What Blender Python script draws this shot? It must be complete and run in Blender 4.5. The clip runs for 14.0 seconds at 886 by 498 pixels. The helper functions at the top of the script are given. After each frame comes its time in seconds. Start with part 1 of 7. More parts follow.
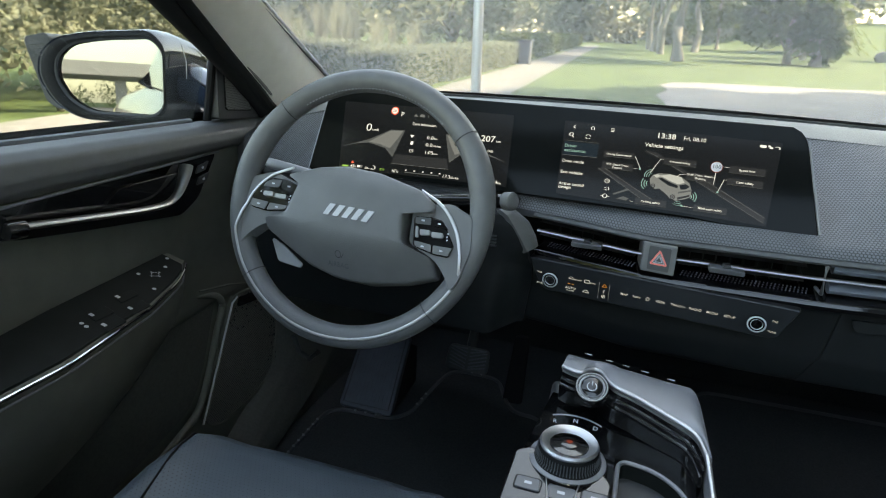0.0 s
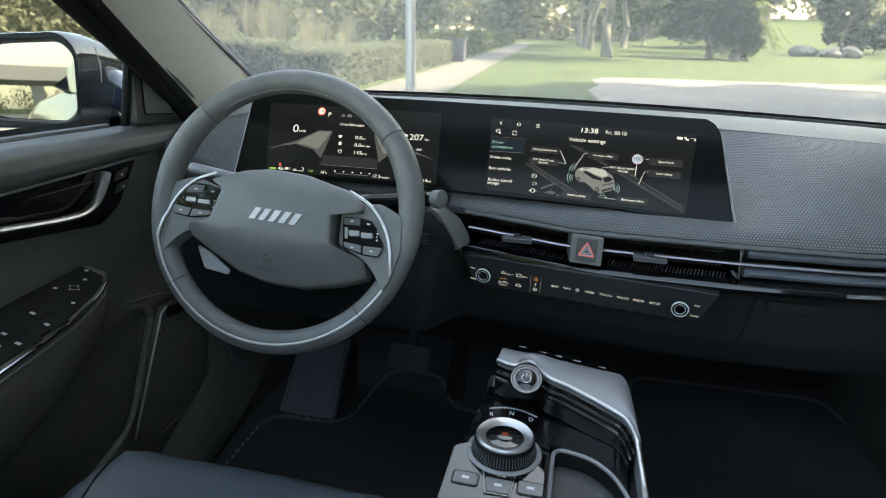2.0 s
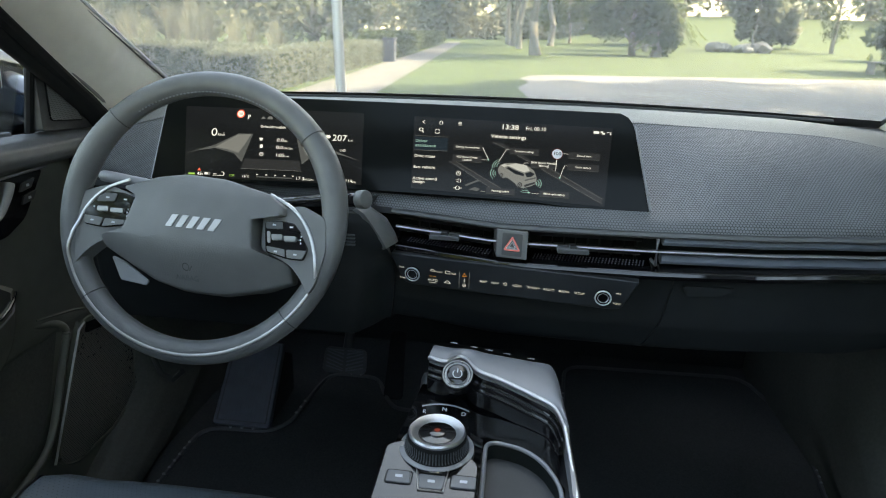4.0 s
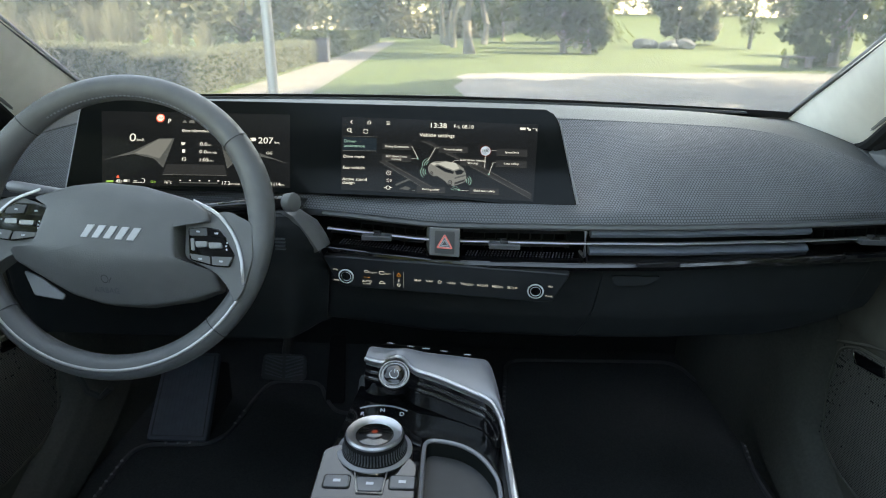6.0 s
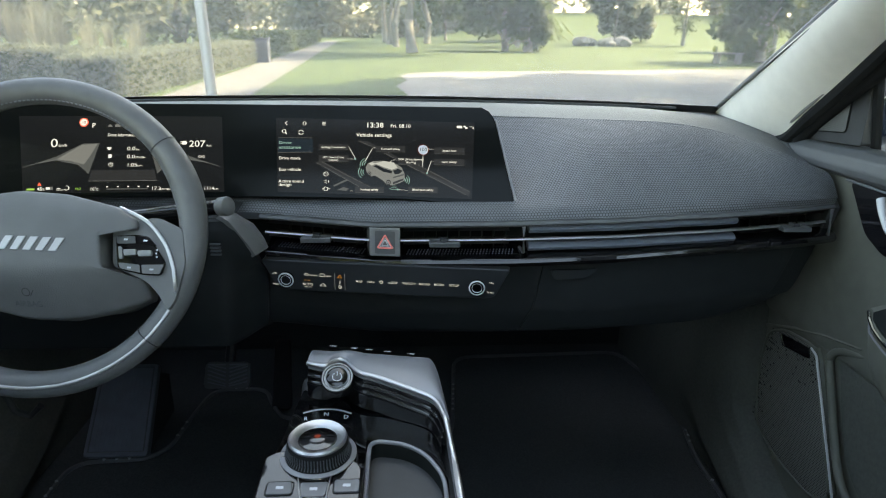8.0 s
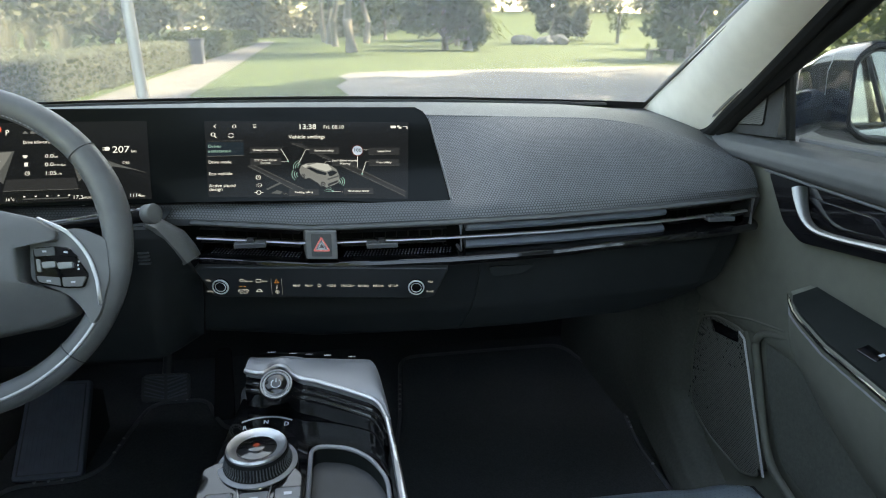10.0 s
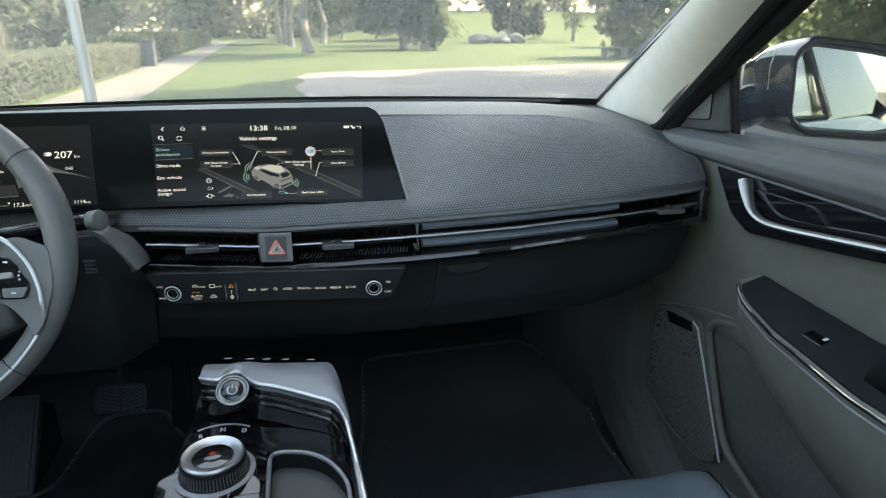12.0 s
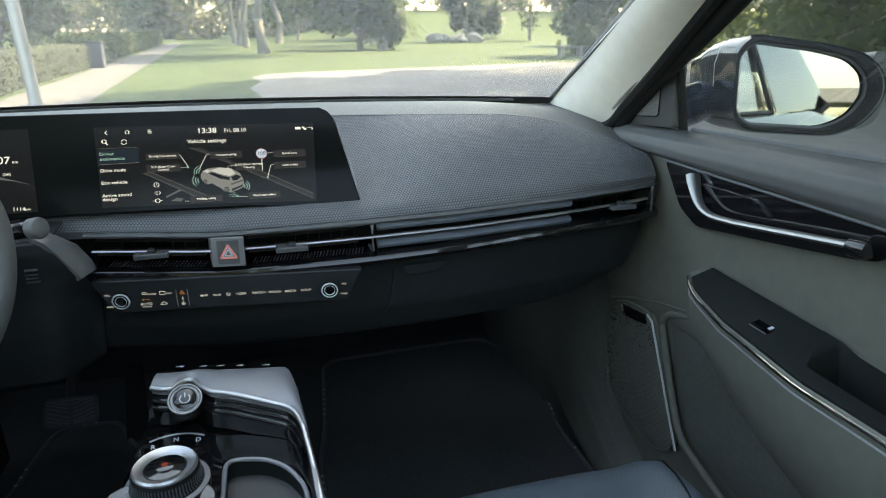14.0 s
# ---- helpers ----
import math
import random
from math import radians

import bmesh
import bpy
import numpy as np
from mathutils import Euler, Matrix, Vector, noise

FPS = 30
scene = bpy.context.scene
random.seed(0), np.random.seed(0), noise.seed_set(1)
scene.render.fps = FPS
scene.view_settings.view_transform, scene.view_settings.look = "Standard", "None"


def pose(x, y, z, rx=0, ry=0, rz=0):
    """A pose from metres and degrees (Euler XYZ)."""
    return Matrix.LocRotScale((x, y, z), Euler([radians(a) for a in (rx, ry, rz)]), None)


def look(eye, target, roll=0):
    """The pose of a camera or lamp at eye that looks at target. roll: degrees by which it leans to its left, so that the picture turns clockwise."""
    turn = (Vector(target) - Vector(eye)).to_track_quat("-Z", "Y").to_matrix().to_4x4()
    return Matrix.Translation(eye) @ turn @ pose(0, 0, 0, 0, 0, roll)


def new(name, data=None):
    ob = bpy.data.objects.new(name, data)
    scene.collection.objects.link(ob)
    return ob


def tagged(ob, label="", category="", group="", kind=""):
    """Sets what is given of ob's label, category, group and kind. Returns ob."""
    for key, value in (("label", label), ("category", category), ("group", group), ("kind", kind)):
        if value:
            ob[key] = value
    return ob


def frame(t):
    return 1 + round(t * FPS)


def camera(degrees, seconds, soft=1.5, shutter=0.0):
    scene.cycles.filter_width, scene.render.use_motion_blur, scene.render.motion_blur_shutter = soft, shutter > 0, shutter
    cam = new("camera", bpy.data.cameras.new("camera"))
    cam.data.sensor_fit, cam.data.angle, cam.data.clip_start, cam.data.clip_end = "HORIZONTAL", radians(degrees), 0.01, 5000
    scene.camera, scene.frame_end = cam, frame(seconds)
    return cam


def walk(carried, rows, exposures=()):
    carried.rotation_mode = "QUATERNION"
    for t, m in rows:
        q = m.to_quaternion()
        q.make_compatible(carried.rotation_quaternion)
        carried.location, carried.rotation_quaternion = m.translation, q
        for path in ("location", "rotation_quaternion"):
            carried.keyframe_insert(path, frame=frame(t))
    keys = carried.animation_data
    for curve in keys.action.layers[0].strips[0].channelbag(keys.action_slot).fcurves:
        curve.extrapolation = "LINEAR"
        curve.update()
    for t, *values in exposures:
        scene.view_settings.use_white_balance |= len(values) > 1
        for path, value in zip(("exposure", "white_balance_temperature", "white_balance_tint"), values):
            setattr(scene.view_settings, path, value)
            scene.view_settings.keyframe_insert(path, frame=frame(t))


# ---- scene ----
cam = camera(70.0, 14.0, soft=1.05)
PATH = [
    (0, (-0.018, 0.002, 1.201), (-0.587, 1.8, 0.537), 2.8),
    (0.5, (-0.014, 0.003, 1.201), (-0.539, 1.815, 0.538), 2.7),
    (1, (-0.011, 0.004, 1.202), (-0.494, 1.828, 0.539), 2.6),
    (1.5, (-0.007, 0.005, 1.202), (-0.444, 1.841, 0.54), 2.5),
    (2, (-0.003, 0.006, 1.202), (-0.399, 1.852, 0.541), 2.3),
    (2.5, (0.001, 0.006, 1.202), (-0.347, 1.862, 0.543), 2.2),
    (3, (0.005, 0.006, 1.202), (-0.297, 1.871, 0.545), 2.1),
    (5.5, (0.025, 0.008, 1.202), (-0.042, 1.897, 0.548), 1.4),
    (6, (0.028, 0.008, 1.202), (0.001, 1.899, 0.549), 1.3),
    (6.5, (0.031, 0.009, 1.202), (0.043, 1.899, 0.549), 1.2),
    (7, (0.034, 0.008, 1.202), (0.085, 1.898, 0.549), 1.1),
    (7.5, (0.038, 0.008, 1.202), (0.129, 1.897, 0.55), 1.0),
    (8, (0.041, 0.008, 1.202), (0.173, 1.894, 0.55), 1.0),
    (10.5, (0.057, 0.006, 1.203), (0.387, 1.867, 0.55), 0.5),
    (11, (0.059, 0.006, 1.203), (0.417, 1.862, 0.549), 0.4),
    (11.5, (0.062, 0.005, 1.202), (0.447, 1.856, 0.549), 0.3),
    (12, (0.064, 0.005, 1.202), (0.474, 1.85, 0.549), 0.2),
    (12.5, (0.067, 0.004, 1.202), (0.506, 1.843, 0.549), 0.2),
    (13, (0.069, 0.004, 1.202), (0.536, 1.835, 0.549), 0.1),
    (13.5, (0.071, 0.003, 1.202), (0.566, 1.827, 0.549), 0.0),
    (14, (0.074, 0.003, 1.202), (0.598, 1.819, 0.548), 0.0),
]
walk(cam, [(t, look(eye, target, roll)) for t, eye, target, roll in PATH], [(0, 3.36, 9600, 7.5), (14, 3.36, 9600, 7.5)])
cam.data.dof.use_dof = True
cam.data.dof.focus_distance = 0.95
cam.data.dof.aperture_fstop = 8.0

# ---- light ----
SUN_EL, SUN_AZ = 46.0, 52.0           # azimuth from straight ahead, to the right
world = bpy.data.worlds.new("world")
scene.world = world
world.use_nodes = True
wn = world.node_tree
sky = wn.nodes.new("ShaderNodeTexSky")
sky.sky_type = "NISHITA"
sky.sun_disc = False
sky.sun_elevation = radians(SUN_EL)
sky.sun_rotation = radians(SUN_AZ)
sky.dust_density = 1.2
wn.links.new(sky.outputs[0], wn.nodes["Background"].inputs[0])
wn.nodes["Background"].inputs[1].default_value = 0.15
sun = new("sun", bpy.data.lights.new("sun", "SUN"))
sun.data.energy = 2.1
sun.data.angle = radians(0.53)
sun.data.color = (1.0, 0.95, 0.87)
_a, _e = radians(SUN_AZ), radians(SUN_EL)
sun.matrix_world = look((math.sin(_a) * math.cos(_e) * 50, math.cos(_a) * math.cos(_e) * 50, math.sin(_e) * 50), (0, 0, 0))


# ---- materials ----
def material(name, colour, rough=0.5, metal=0.0, vary=0.12, scale=40.0, bump=0.0, bump_scale=600.0, coat=0.0, spec=0.5, colour2=None, big=3.0):
    """A node material with grain at two scales, in metres."""
    m = bpy.data.materials.new(name)
    m.use_nodes = True
    nt = m.node_tree
    n, link = nt.nodes, nt.links.new
    b = n["Principled BSDF"]
    b.inputs["Metallic"].default_value = metal
    b.inputs["Specular IOR Level"].default_value = spec
    b.inputs["Coat Weight"].default_value = coat
    b.inputs["Coat Roughness"].default_value = 0.03
    tc = n.new("ShaderNodeTexCoord")
    n1, n2 = n.new("ShaderNodeTexNoise"), n.new("ShaderNodeTexNoise")
    n1.inputs["Scale"].default_value, n1.inputs["Detail"].default_value = scale, 6.0
    n2.inputs["Scale"].default_value, n2.inputs["Detail"].default_value = big, 3.0
    for k in (n1, n2):
        link(tc.outputs["Object"], k.inputs["Vector"])
    avg = n.new("ShaderNodeMath")
    avg.operation = "ADD"
    link(n1.outputs[0], avg.inputs[0])
    link(n2.outputs[0], avg.inputs[1])
    ramp = n.new("ShaderNodeMapRange")
    ramp.inputs["From Min"].default_value, ramp.inputs["From Max"].default_value = 0.6, 1.4
    link(avg.outputs[0], ramp.inputs["Value"])
    mix = n.new("ShaderNodeMix")
    mix.data_type = "RGBA"
    c2 = colour2 or tuple(c * (1 + vary) for c in colour)
    c1 = colour if colour2 else tuple(c * (1 - vary) for c in colour)
    mix.inputs["A"].default_value, mix.inputs["B"].default_value = (*c1, 1), (*c2, 1)
    link(ramp.outputs[0], mix.inputs["Factor"])
    link(mix.outputs["Result"], b.inputs["Base Color"])
    rr = n.new("ShaderNodeMapRange")
    rr.inputs["To Min"].default_value, rr.inputs["To Max"].default_value = rough * 0.88, min(1, rough * 1.12)
    link(n2.outputs[0], rr.inputs["Value"])
    link(rr.outputs[0], b.inputs["Roughness"])
    if bump:
        n3 = n.new("ShaderNodeTexNoise")
        n3.inputs["Scale"].default_value, n3.inputs["Detail"].default_value = bump_scale, 3.0
        link(tc.outputs["Object"], n3.inputs["Vector"])
        bp = n.new("ShaderNodeBump")
        bp.inputs["Strength"].default_value, bp.inputs["Distance"].default_value = bump, 0.001
        link(n3.outputs[0], bp.inputs["Height"])
        link(bp.outputs[0], b.inputs["Normal"])
    return m


def hex_dots(m, pitch, low, high, depth, axes="UV", dark=(0.01, 0.01, 0.012), holes=False):
    """Adds a honeycomb of small dots to a material: dots of its own colour, joints of another, with relief."""
    nt = m.node_tree
    n, link = nt.nodes, nt.links.new
    b = n["Principled BSDF"]
    tc = n.new("ShaderNodeTexCoord")
    vec = tc.outputs["UV"]
    if axes != "UV":
        sep, com = n.new("ShaderNodeSeparateXYZ"), n.new("ShaderNodeCombineXYZ")
        link(tc.outputs["Object"], sep.inputs[0])
        for k, a in enumerate(axes):
            link(sep.outputs["XYZ".index(a)], com.inputs[k])
        vec = com.outputs[0]
    cell = (pitch, pitch * 1.732, 1.0)
    found = []
    for off in (0.0, 0.5):
        s = n.new("ShaderNodeVectorMath")
        s.operation = "MULTIPLY_ADD"
        s.inputs[1].default_value = (1 / cell[0], 1 / cell[1], 0)
        s.inputs[2].default_value = (off, off, 0)
        link(vec, s.inputs[0])
        f = n.new("ShaderNodeVectorMath")
        f.operation = "FRACTION"
        link(s.outputs[0], f.inputs[0])
        g = n.new("ShaderNodeVectorMath")
        g.operation = "MULTIPLY_ADD"
        g.inputs[1].default_value = cell
        g.inputs[2].default_value = (-cell[0] / 2, -cell[1] / 2, 0)
        link(f.outputs[0], g.inputs[0])
        q = n.new("ShaderNodeVectorMath")
        q.operation = "LENGTH"
        link(g.outputs[0], q.inputs[0])
        found.append(q.outputs["Value"])
    least = n.new("ShaderNodeMath")
    least.operation = "MINIMUM"
    link(found[0], least.inputs[0])
    link(found[1], least.inputs[1])
    r = n.new("ShaderNodeMapRange")
    r.interpolation_type = "SMOOTHSTEP"
    r.inputs["From Min"].default_value, r.inputs["From Max"].default_value = low * pitch, high * pitch
    r.inputs["To Min"].default_value, r.inputs["To Max"].default_value = 1.0, 0.0
    link(least.outputs[0], r.inputs["Value"])
    old = b.inputs["Base Color"].links[0].from_socket
    mix = n.new("ShaderNodeMix")
    mix.data_type = "RGBA"
    mix.inputs["B" if holes else "A"].default_value = (*dark, 1)
    link(r.outputs[0], mix.inputs["Factor"])
    link(old, mix.inputs["A" if holes else "B"])
    link(mix.outputs["Result"], b.inputs["Base Color"])
    bp = n.new("ShaderNodeBump")
    bp.inputs["Strength"].default_value, bp.inputs["Distance"].default_value, bp.invert = 0.6, depth, holes
    link(r.outputs[0], bp.inputs["Height"])
    link(bp.outputs[0], b.inputs["Normal"])
    return m


def glow(name, colour, strength):
    m = bpy.data.materials.new(name)
    m.use_nodes = True
    b = m.node_tree.nodes["Principled BSDF"]
    b.inputs["Base Color"].default_value = (0.004, 0.004, 0.005, 1)
    b.inputs["Roughness"].default_value = 0.12
    b.inputs["Specular IOR Level"].default_value = 0.16
    b.inputs["Emission Color"].default_value = (*colour, 1)
    b.inputs["Emission Strength"].default_value = 0.76 * strength
    return m


def pane(name, tint, gloss=0.045, veil=0.0, grazing=False):
    """Thin clear glass: what lies behind it, with a little gloss and a whitish film that imitates haze."""
    m = bpy.data.materials.new(name)
    m.use_nodes = True
    nt = m.node_tree
    nt.nodes.clear()
    out, mix = nt.nodes.new("ShaderNodeOutputMaterial"), nt.nodes.new("ShaderNodeMixShader")
    tr, gl = nt.nodes.new("ShaderNodeBsdfTransparent"), nt.nodes.new("ShaderNodeBsdfGlossy")
    tr.inputs[0].default_value = (*tint, 1)
    gl.inputs["Roughness"].default_value = 0.015
    mix.inputs[0].default_value = gloss
    if grazing:
        lw, pw = nt.nodes.new("ShaderNodeLayerWeight"), nt.nodes.new("ShaderNodeMath")
        lw.inputs["Blend"].default_value = 0.5
        pw.operation = "POWER"
        pw.inputs[1].default_value = 4.0
        fr = nt.nodes.new("ShaderNodeMapRange")
        fr.inputs["To Min"].default_value = gloss
        nt.links.new(lw.outputs["Facing"], pw.inputs[0])
        nt.links.new(pw.outputs[0], fr.inputs["Value"])
        nt.links.new(fr.outputs[0], mix.inputs[0])
    nt.links.new(tr.outputs[0], mix.inputs[1])
    nt.links.new(gl.outputs[0], mix.inputs[2])
    film, df = nt.nodes.new("ShaderNodeMixShader"), nt.nodes.new("ShaderNodeBsdfDiffuse")
    tl, both = nt.nodes.new("ShaderNodeBsdfTranslucent"), nt.nodes.new("ShaderNodeMixShader")
    for k in (df, tl):
        k.inputs[0].default_value = (0.85, 0.85, 0.82, 1)
    nt.links.new(df.outputs[0], both.inputs[1])
    nt.links.new(tl.outputs[0], both.inputs[2])
    film.inputs[0].default_value = veil
    nt.links.new(mix.outputs[0], film.inputs[1])
    nt.links.new(both.outputs[0], film.inputs[2])
    nt.links.new(film.outputs[0], out.inputs[0])
    return m


SOFT = material("soft_touch_plastic", (0.082, 0.086, 0.090), 0.55, bump=0.25, bump_scale=900, vary=0.15)
DARK = material("hard_black_plastic", (0.042, 0.045, 0.048), 0.5, bump=0.3, bump_scale=1100, vary=0.2)
PAD = hex_dots(material("honeycomb_trim", (0.136, 0.144, 0.158), 0.5, vary=0.2), 0.0043, 0.30, 0.50, 0.0004, dark=(0.036, 0.039, 0.043))
GREYDOOR = material("grey_door_trim", (0.122, 0.125, 0.106), 0.6, bump=0.25, bump_scale=900, vary=0.15)
PIANO = material("gloss_black", (0.006, 0.006, 0.007), 0.06, vary=0.3, coat=0.6)
WHEELSKIN = material("steering_wheel_leather", (0.140, 0.144, 0.145), 0.38, bump=0.4, bump_scale=900, vary=0.12)
RIMSKIN = material("rim_leather", (0.132, 0.137, 0.140), 0.40, bump=0.45, bump_scale=900, vary=0.15)
SEATSKIN = hex_dots(material("perforated_seat_skin", (0.076, 0.098, 0.118), 0.46, bump=0.3, bump_scale=600), 0.0060, 0.10, 0.17, 0.0004, dark=(0.030, 0.040, 0.050), axes="XY", holes=True)
SEATPLAIN = material("seat_bolster_skin", (0.074, 0.095, 0.115), 0.45, bump=0.35, bump_scale=500)
SILVER = material("satin_silver", (0.56, 0.56, 0.575), 0.38, 1.0, vary=0.05)
SATIN = material("satin_grey_paint", (0.265, 0.270, 0.288), 0.40, 0.25, vary=0.06)
SLIDER = material("dark_satin_plastic", (0.090, 0.095, 0.102), 0.36, 0.1, vary=0.1)
KEYGREY = material("grey_key_paint", (0.135, 0.140, 0.150), 0.36, 0.1, vary=0.08)
SLOTS = material("blue_grey_slots", (0.105, 0.120, 0.165), 0.4, vary=0.1)
HAZBODY = material("mid_grey_satin", (0.185, 0.188, 0.194), 0.38, 0.2, vary=0.08)
CHROME = material("chrome", (0.75, 0.75, 0.76), 0.10, 1.0, vary=0.03)
PILLAR = material("light_grey_pillar_fabric", (0.86, 0.83, 0.765), 0.9, bump=0.5, bump_scale=1400, vary=0.06, spec=0.2)
LINER = material("headliner_cloth", (0.84, 0.83, 0.79), 0.9, bump=0.4, bump_scale=1200, vary=0.06, spec=0.2)
CARPET = material("black_carpet", (0.060, 0.064, 0.067), 0.95, bump=0.9, bump_scale=1500, vary=0.4, scale=300, spec=0.1)
STITCH = material("grey_stitching", (0.27, 0.29, 0.31), 0.8, vary=0.2)
RUBBER = material("black_rubber", (0.080, 0.088, 0.098), 0.55, vary=0.2, bump=0.2)
NAVY = material("dark_blue_trim", (0.118, 0.136, 0.170), 0.5, vary=0.2, bump=0.2)
GRILLE = hex_dots(material("perforated_grille", (0.165, 0.165, 0.148), 0.5, vary=0.15), 0.0044, 0.24, 0.33, 0.0008, axes="YZ", dark=(0.010, 0.010, 0.010), holes=True)
BARFACE = material("dark_touch_panel", (0.022, 0.025, 0.028), 0.30, vary=0.15, spec=0.35)
FASCIA = material("matt_black_plastic", (0.020, 0.0235, 0.026), 0.55, bump=0.3, bump_scale=1100, vary=0.2, spec=0.25)
PLATE = material("satin_black_plate", (0.010, 0.013, 0.013), 0.6, vary=0.2, spec=0.15)
SEAL = material("black_seal", (0.014, 0.015, 0.016), 0.7, vary=0.2, spec=0.10)
PANEL = material("coated_display_glass", (0.005, 0.006, 0.006), 0.10, vary=0.2, spec=0.13)
POCKET = material("dark_grey_moulding", (0.085, 0.089, 0.080), 0.65, vary=0.3, scale=180, bump=0.6, bump_scale=700, big=5.0)
EMBLEM = material("pale_silver_emblem", (0.62, 0.63, 0.64), 0.35, vary=0.04)
HANDLE = material("dark_satin_metal", (0.33, 0.33, 0.325), 0.36, 1.0, vary=0.05)
GROOVE = material("grey_groove", (0.22, 0.22, 0.215), 0.8, vary=0.1)
TWEET = hex_dots(material("fine_perforated_metal", (0.165, 0.170, 0.168), 0.45, 0.2), 0.0034, 0.18, 0.32, 0.0005, axes="YZ", dark=(0.02, 0.02, 0.02), holes=True)
PAINT = material("dark_blue_car_paint", (0.008, 0.013, 0.022), 0.06, 0.0, vary=0.2, coat=0.12, spec=0.3)
MIRROR = material("mirror_glass", (0.185, 0.203, 0.212), 0.005, 1.0, vary=0.0)
GLASS = pane("clear_glass", (0.93, 0.95, 0.93), veil=0.006, grazing=True)
PRIVACY = pane("privacy_glass", (0.42, 0.46, 0.45), gloss=0.08, veil=0.01, grazing=True)
# strong whitish film here: it puts a veil of haze over the outdoors
SCREENGLASS = pane("veiled_windscreen", (0.90, 0.93, 0.90), veil=0.20)
SCREEN = glow("display_glass", (0.010, 0.013, 0.016), 0.10)
WHITE = glow("lit_white", (0.76, 0.86, 0.96), 0.165)
DIM = glow("lit_grey", (0.28, 0.33, 0.39), 0.07)
FAINT = glow("lit_dark_grey", (0.10, 0.12, 0.15), 0.035)
TEAL = glow("lit_teal", (0.30, 0.60, 0.64), 0.12)
BLUE = glow("lit_blue", (0.03, 0.06, 0.10), 0.05)
RED = glow("lit_red", (0.75, 0.12, 0.08), 0.2)
EMBER = glow("dim_red_light", (0.5, 0.10, 0.07), 0.05)
PALE = glow("lit_pale_grey", (0.54, 0.63, 0.72), 0.115)
MID = glow("lit_mid_grey", (0.44, 0.52, 0.60), 0.055)
LOW = glow("lit_low_grey", (0.22, 0.27, 0.32), 0.050)
HAZARD = glow("lit_dull_red", (0.72, 0.26, 0.34), 0.08)
AMBER = glow("lit_amber", (0.9, 0.4, 0.08), 0.055)
GREEN = glow("lit_green", (0.30, 0.62, 0.15), 0.14)
MARK = material("pale_marking", (0.55, 0.57, 0.60), 0.5, vary=0.05)
# wide tone range: its dark patches also stand in for dappled tree shade
GRASS = material("lawn_grass", (0.022, 0.038, 0.014), 0.9, vary=0.3, scale=3, bump=0.0, colour2=(0.082, 0.114, 0.047), big=0.9, spec=0.1)
ROAD = material("pale_gravel_road", (0.100, 0.100, 0.099), 0.9, scale=5, colour2=(0.190, 0.188, 0.184), big=0.6, bump=0.5, bump_scale=60, spec=0.2)
PATHM = material("pale_path", (0.085, 0.084, 0.080), 0.9, scale=4, colour2=(0.165, 0.161, 0.152), big=0.8, spec=0.2)
BARK = material("bark", (0.23, 0.21, 0.175), 0.9, scale=12, vary=0.35, bump=0.8, bump_scale=25)
LEAF = [material("leaf_" + k, c, 0.6, scale=2.0, colour2=d, big=0.5, spec=0.3) for k, c, d in (
    ("mid", (0.064, 0.085, 0.036), (0.120, 0.148, 0.070)),
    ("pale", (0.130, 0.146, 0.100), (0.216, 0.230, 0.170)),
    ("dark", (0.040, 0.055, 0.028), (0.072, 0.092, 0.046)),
    ("straw", (0.16, 0.165, 0.118), (0.26, 0.262, 0.20)))]
for m in LEAF:                       # light that shines through the leaves
    nt = m.node_tree
    b, out = nt.nodes["Principled BSDF"], nt.nodes["Material Output"]
    tl, mx = nt.nodes.new("ShaderNodeBsdfTranslucent"), nt.nodes.new("ShaderNodeMixShader")
    mx.inputs[0].default_value = 0.58
    nt.links.new(b.inputs["Base Color"].links[0].from_socket, tl.inputs[0])
    nt.links.new(b.outputs[0], mx.inputs[1])
    nt.links.new(tl.outputs[0], mx.inputs[2])
    nt.links.new(mx.outputs[0], out.inputs[0])
CONCRETE = material("concrete", (0.42, 0.41, 0.39), 0.85, scale=3, vary=0.12)
GALV = material("galvanised_steel", (0.42, 0.44, 0.46), 0.45, 0.7, vary=0.1)
BINGREY = material("weathered_grey_paint", (0.11, 0.115, 0.125), 0.6, vary=0.15, scale=8)
STONE = material("field_stone", (0.22, 0.205, 0.18), 0.9, scale=4, vary=0.25)


# ---- builders ----
def part(name, bm, mat, parent=None, label="", smooth=40.0, bevel=0.0, solid=None, segs=2):
    """One mesh object of a bmesh, under a thing or a part; solid: the way a sheet is drawn out to give it thickness."""
    if solid:
        edges = [e for e in bm.edges if e.is_boundary]
        back = {v: bm.verts.new(v.co + Vector(solid)) for v in list(bm.verts)}
        for f in list(bm.faces):
            bm.faces.new([back[v] for v in reversed(f.verts)])
        for e in edges:
            a, b = e.verts
            bm.faces.new((a, b, back[b], back[a]))
    bmesh.ops.recalc_face_normals(bm, faces=bm.faces)
    me = bpy.data.meshes.new(name)
    bm.to_mesh(me)
    bm.free()
    me.materials.append(mat)
    if smooth:
        me.shade_smooth()
        me.set_sharp_from_angle(angle=radians(smooth))
    ob = new(name, me)
    if parent:
        ob.parent = parent
        ob.matrix_parent_inverse = rest(parent).inverted()
    if label:
        ob["label"] = label
    if bevel:
        md = ob.modifiers.new("edge", "BEVEL")
        md.width, md.segments, md.limit_method, md.angle_limit = bevel, segs, "ANGLE", radians(35)
    return ob


def rest(ob):
    m = ob.matrix_basis.copy()
    return (rest(ob.parent) @ ob.matrix_parent_inverse @ m) if ob.parent else m


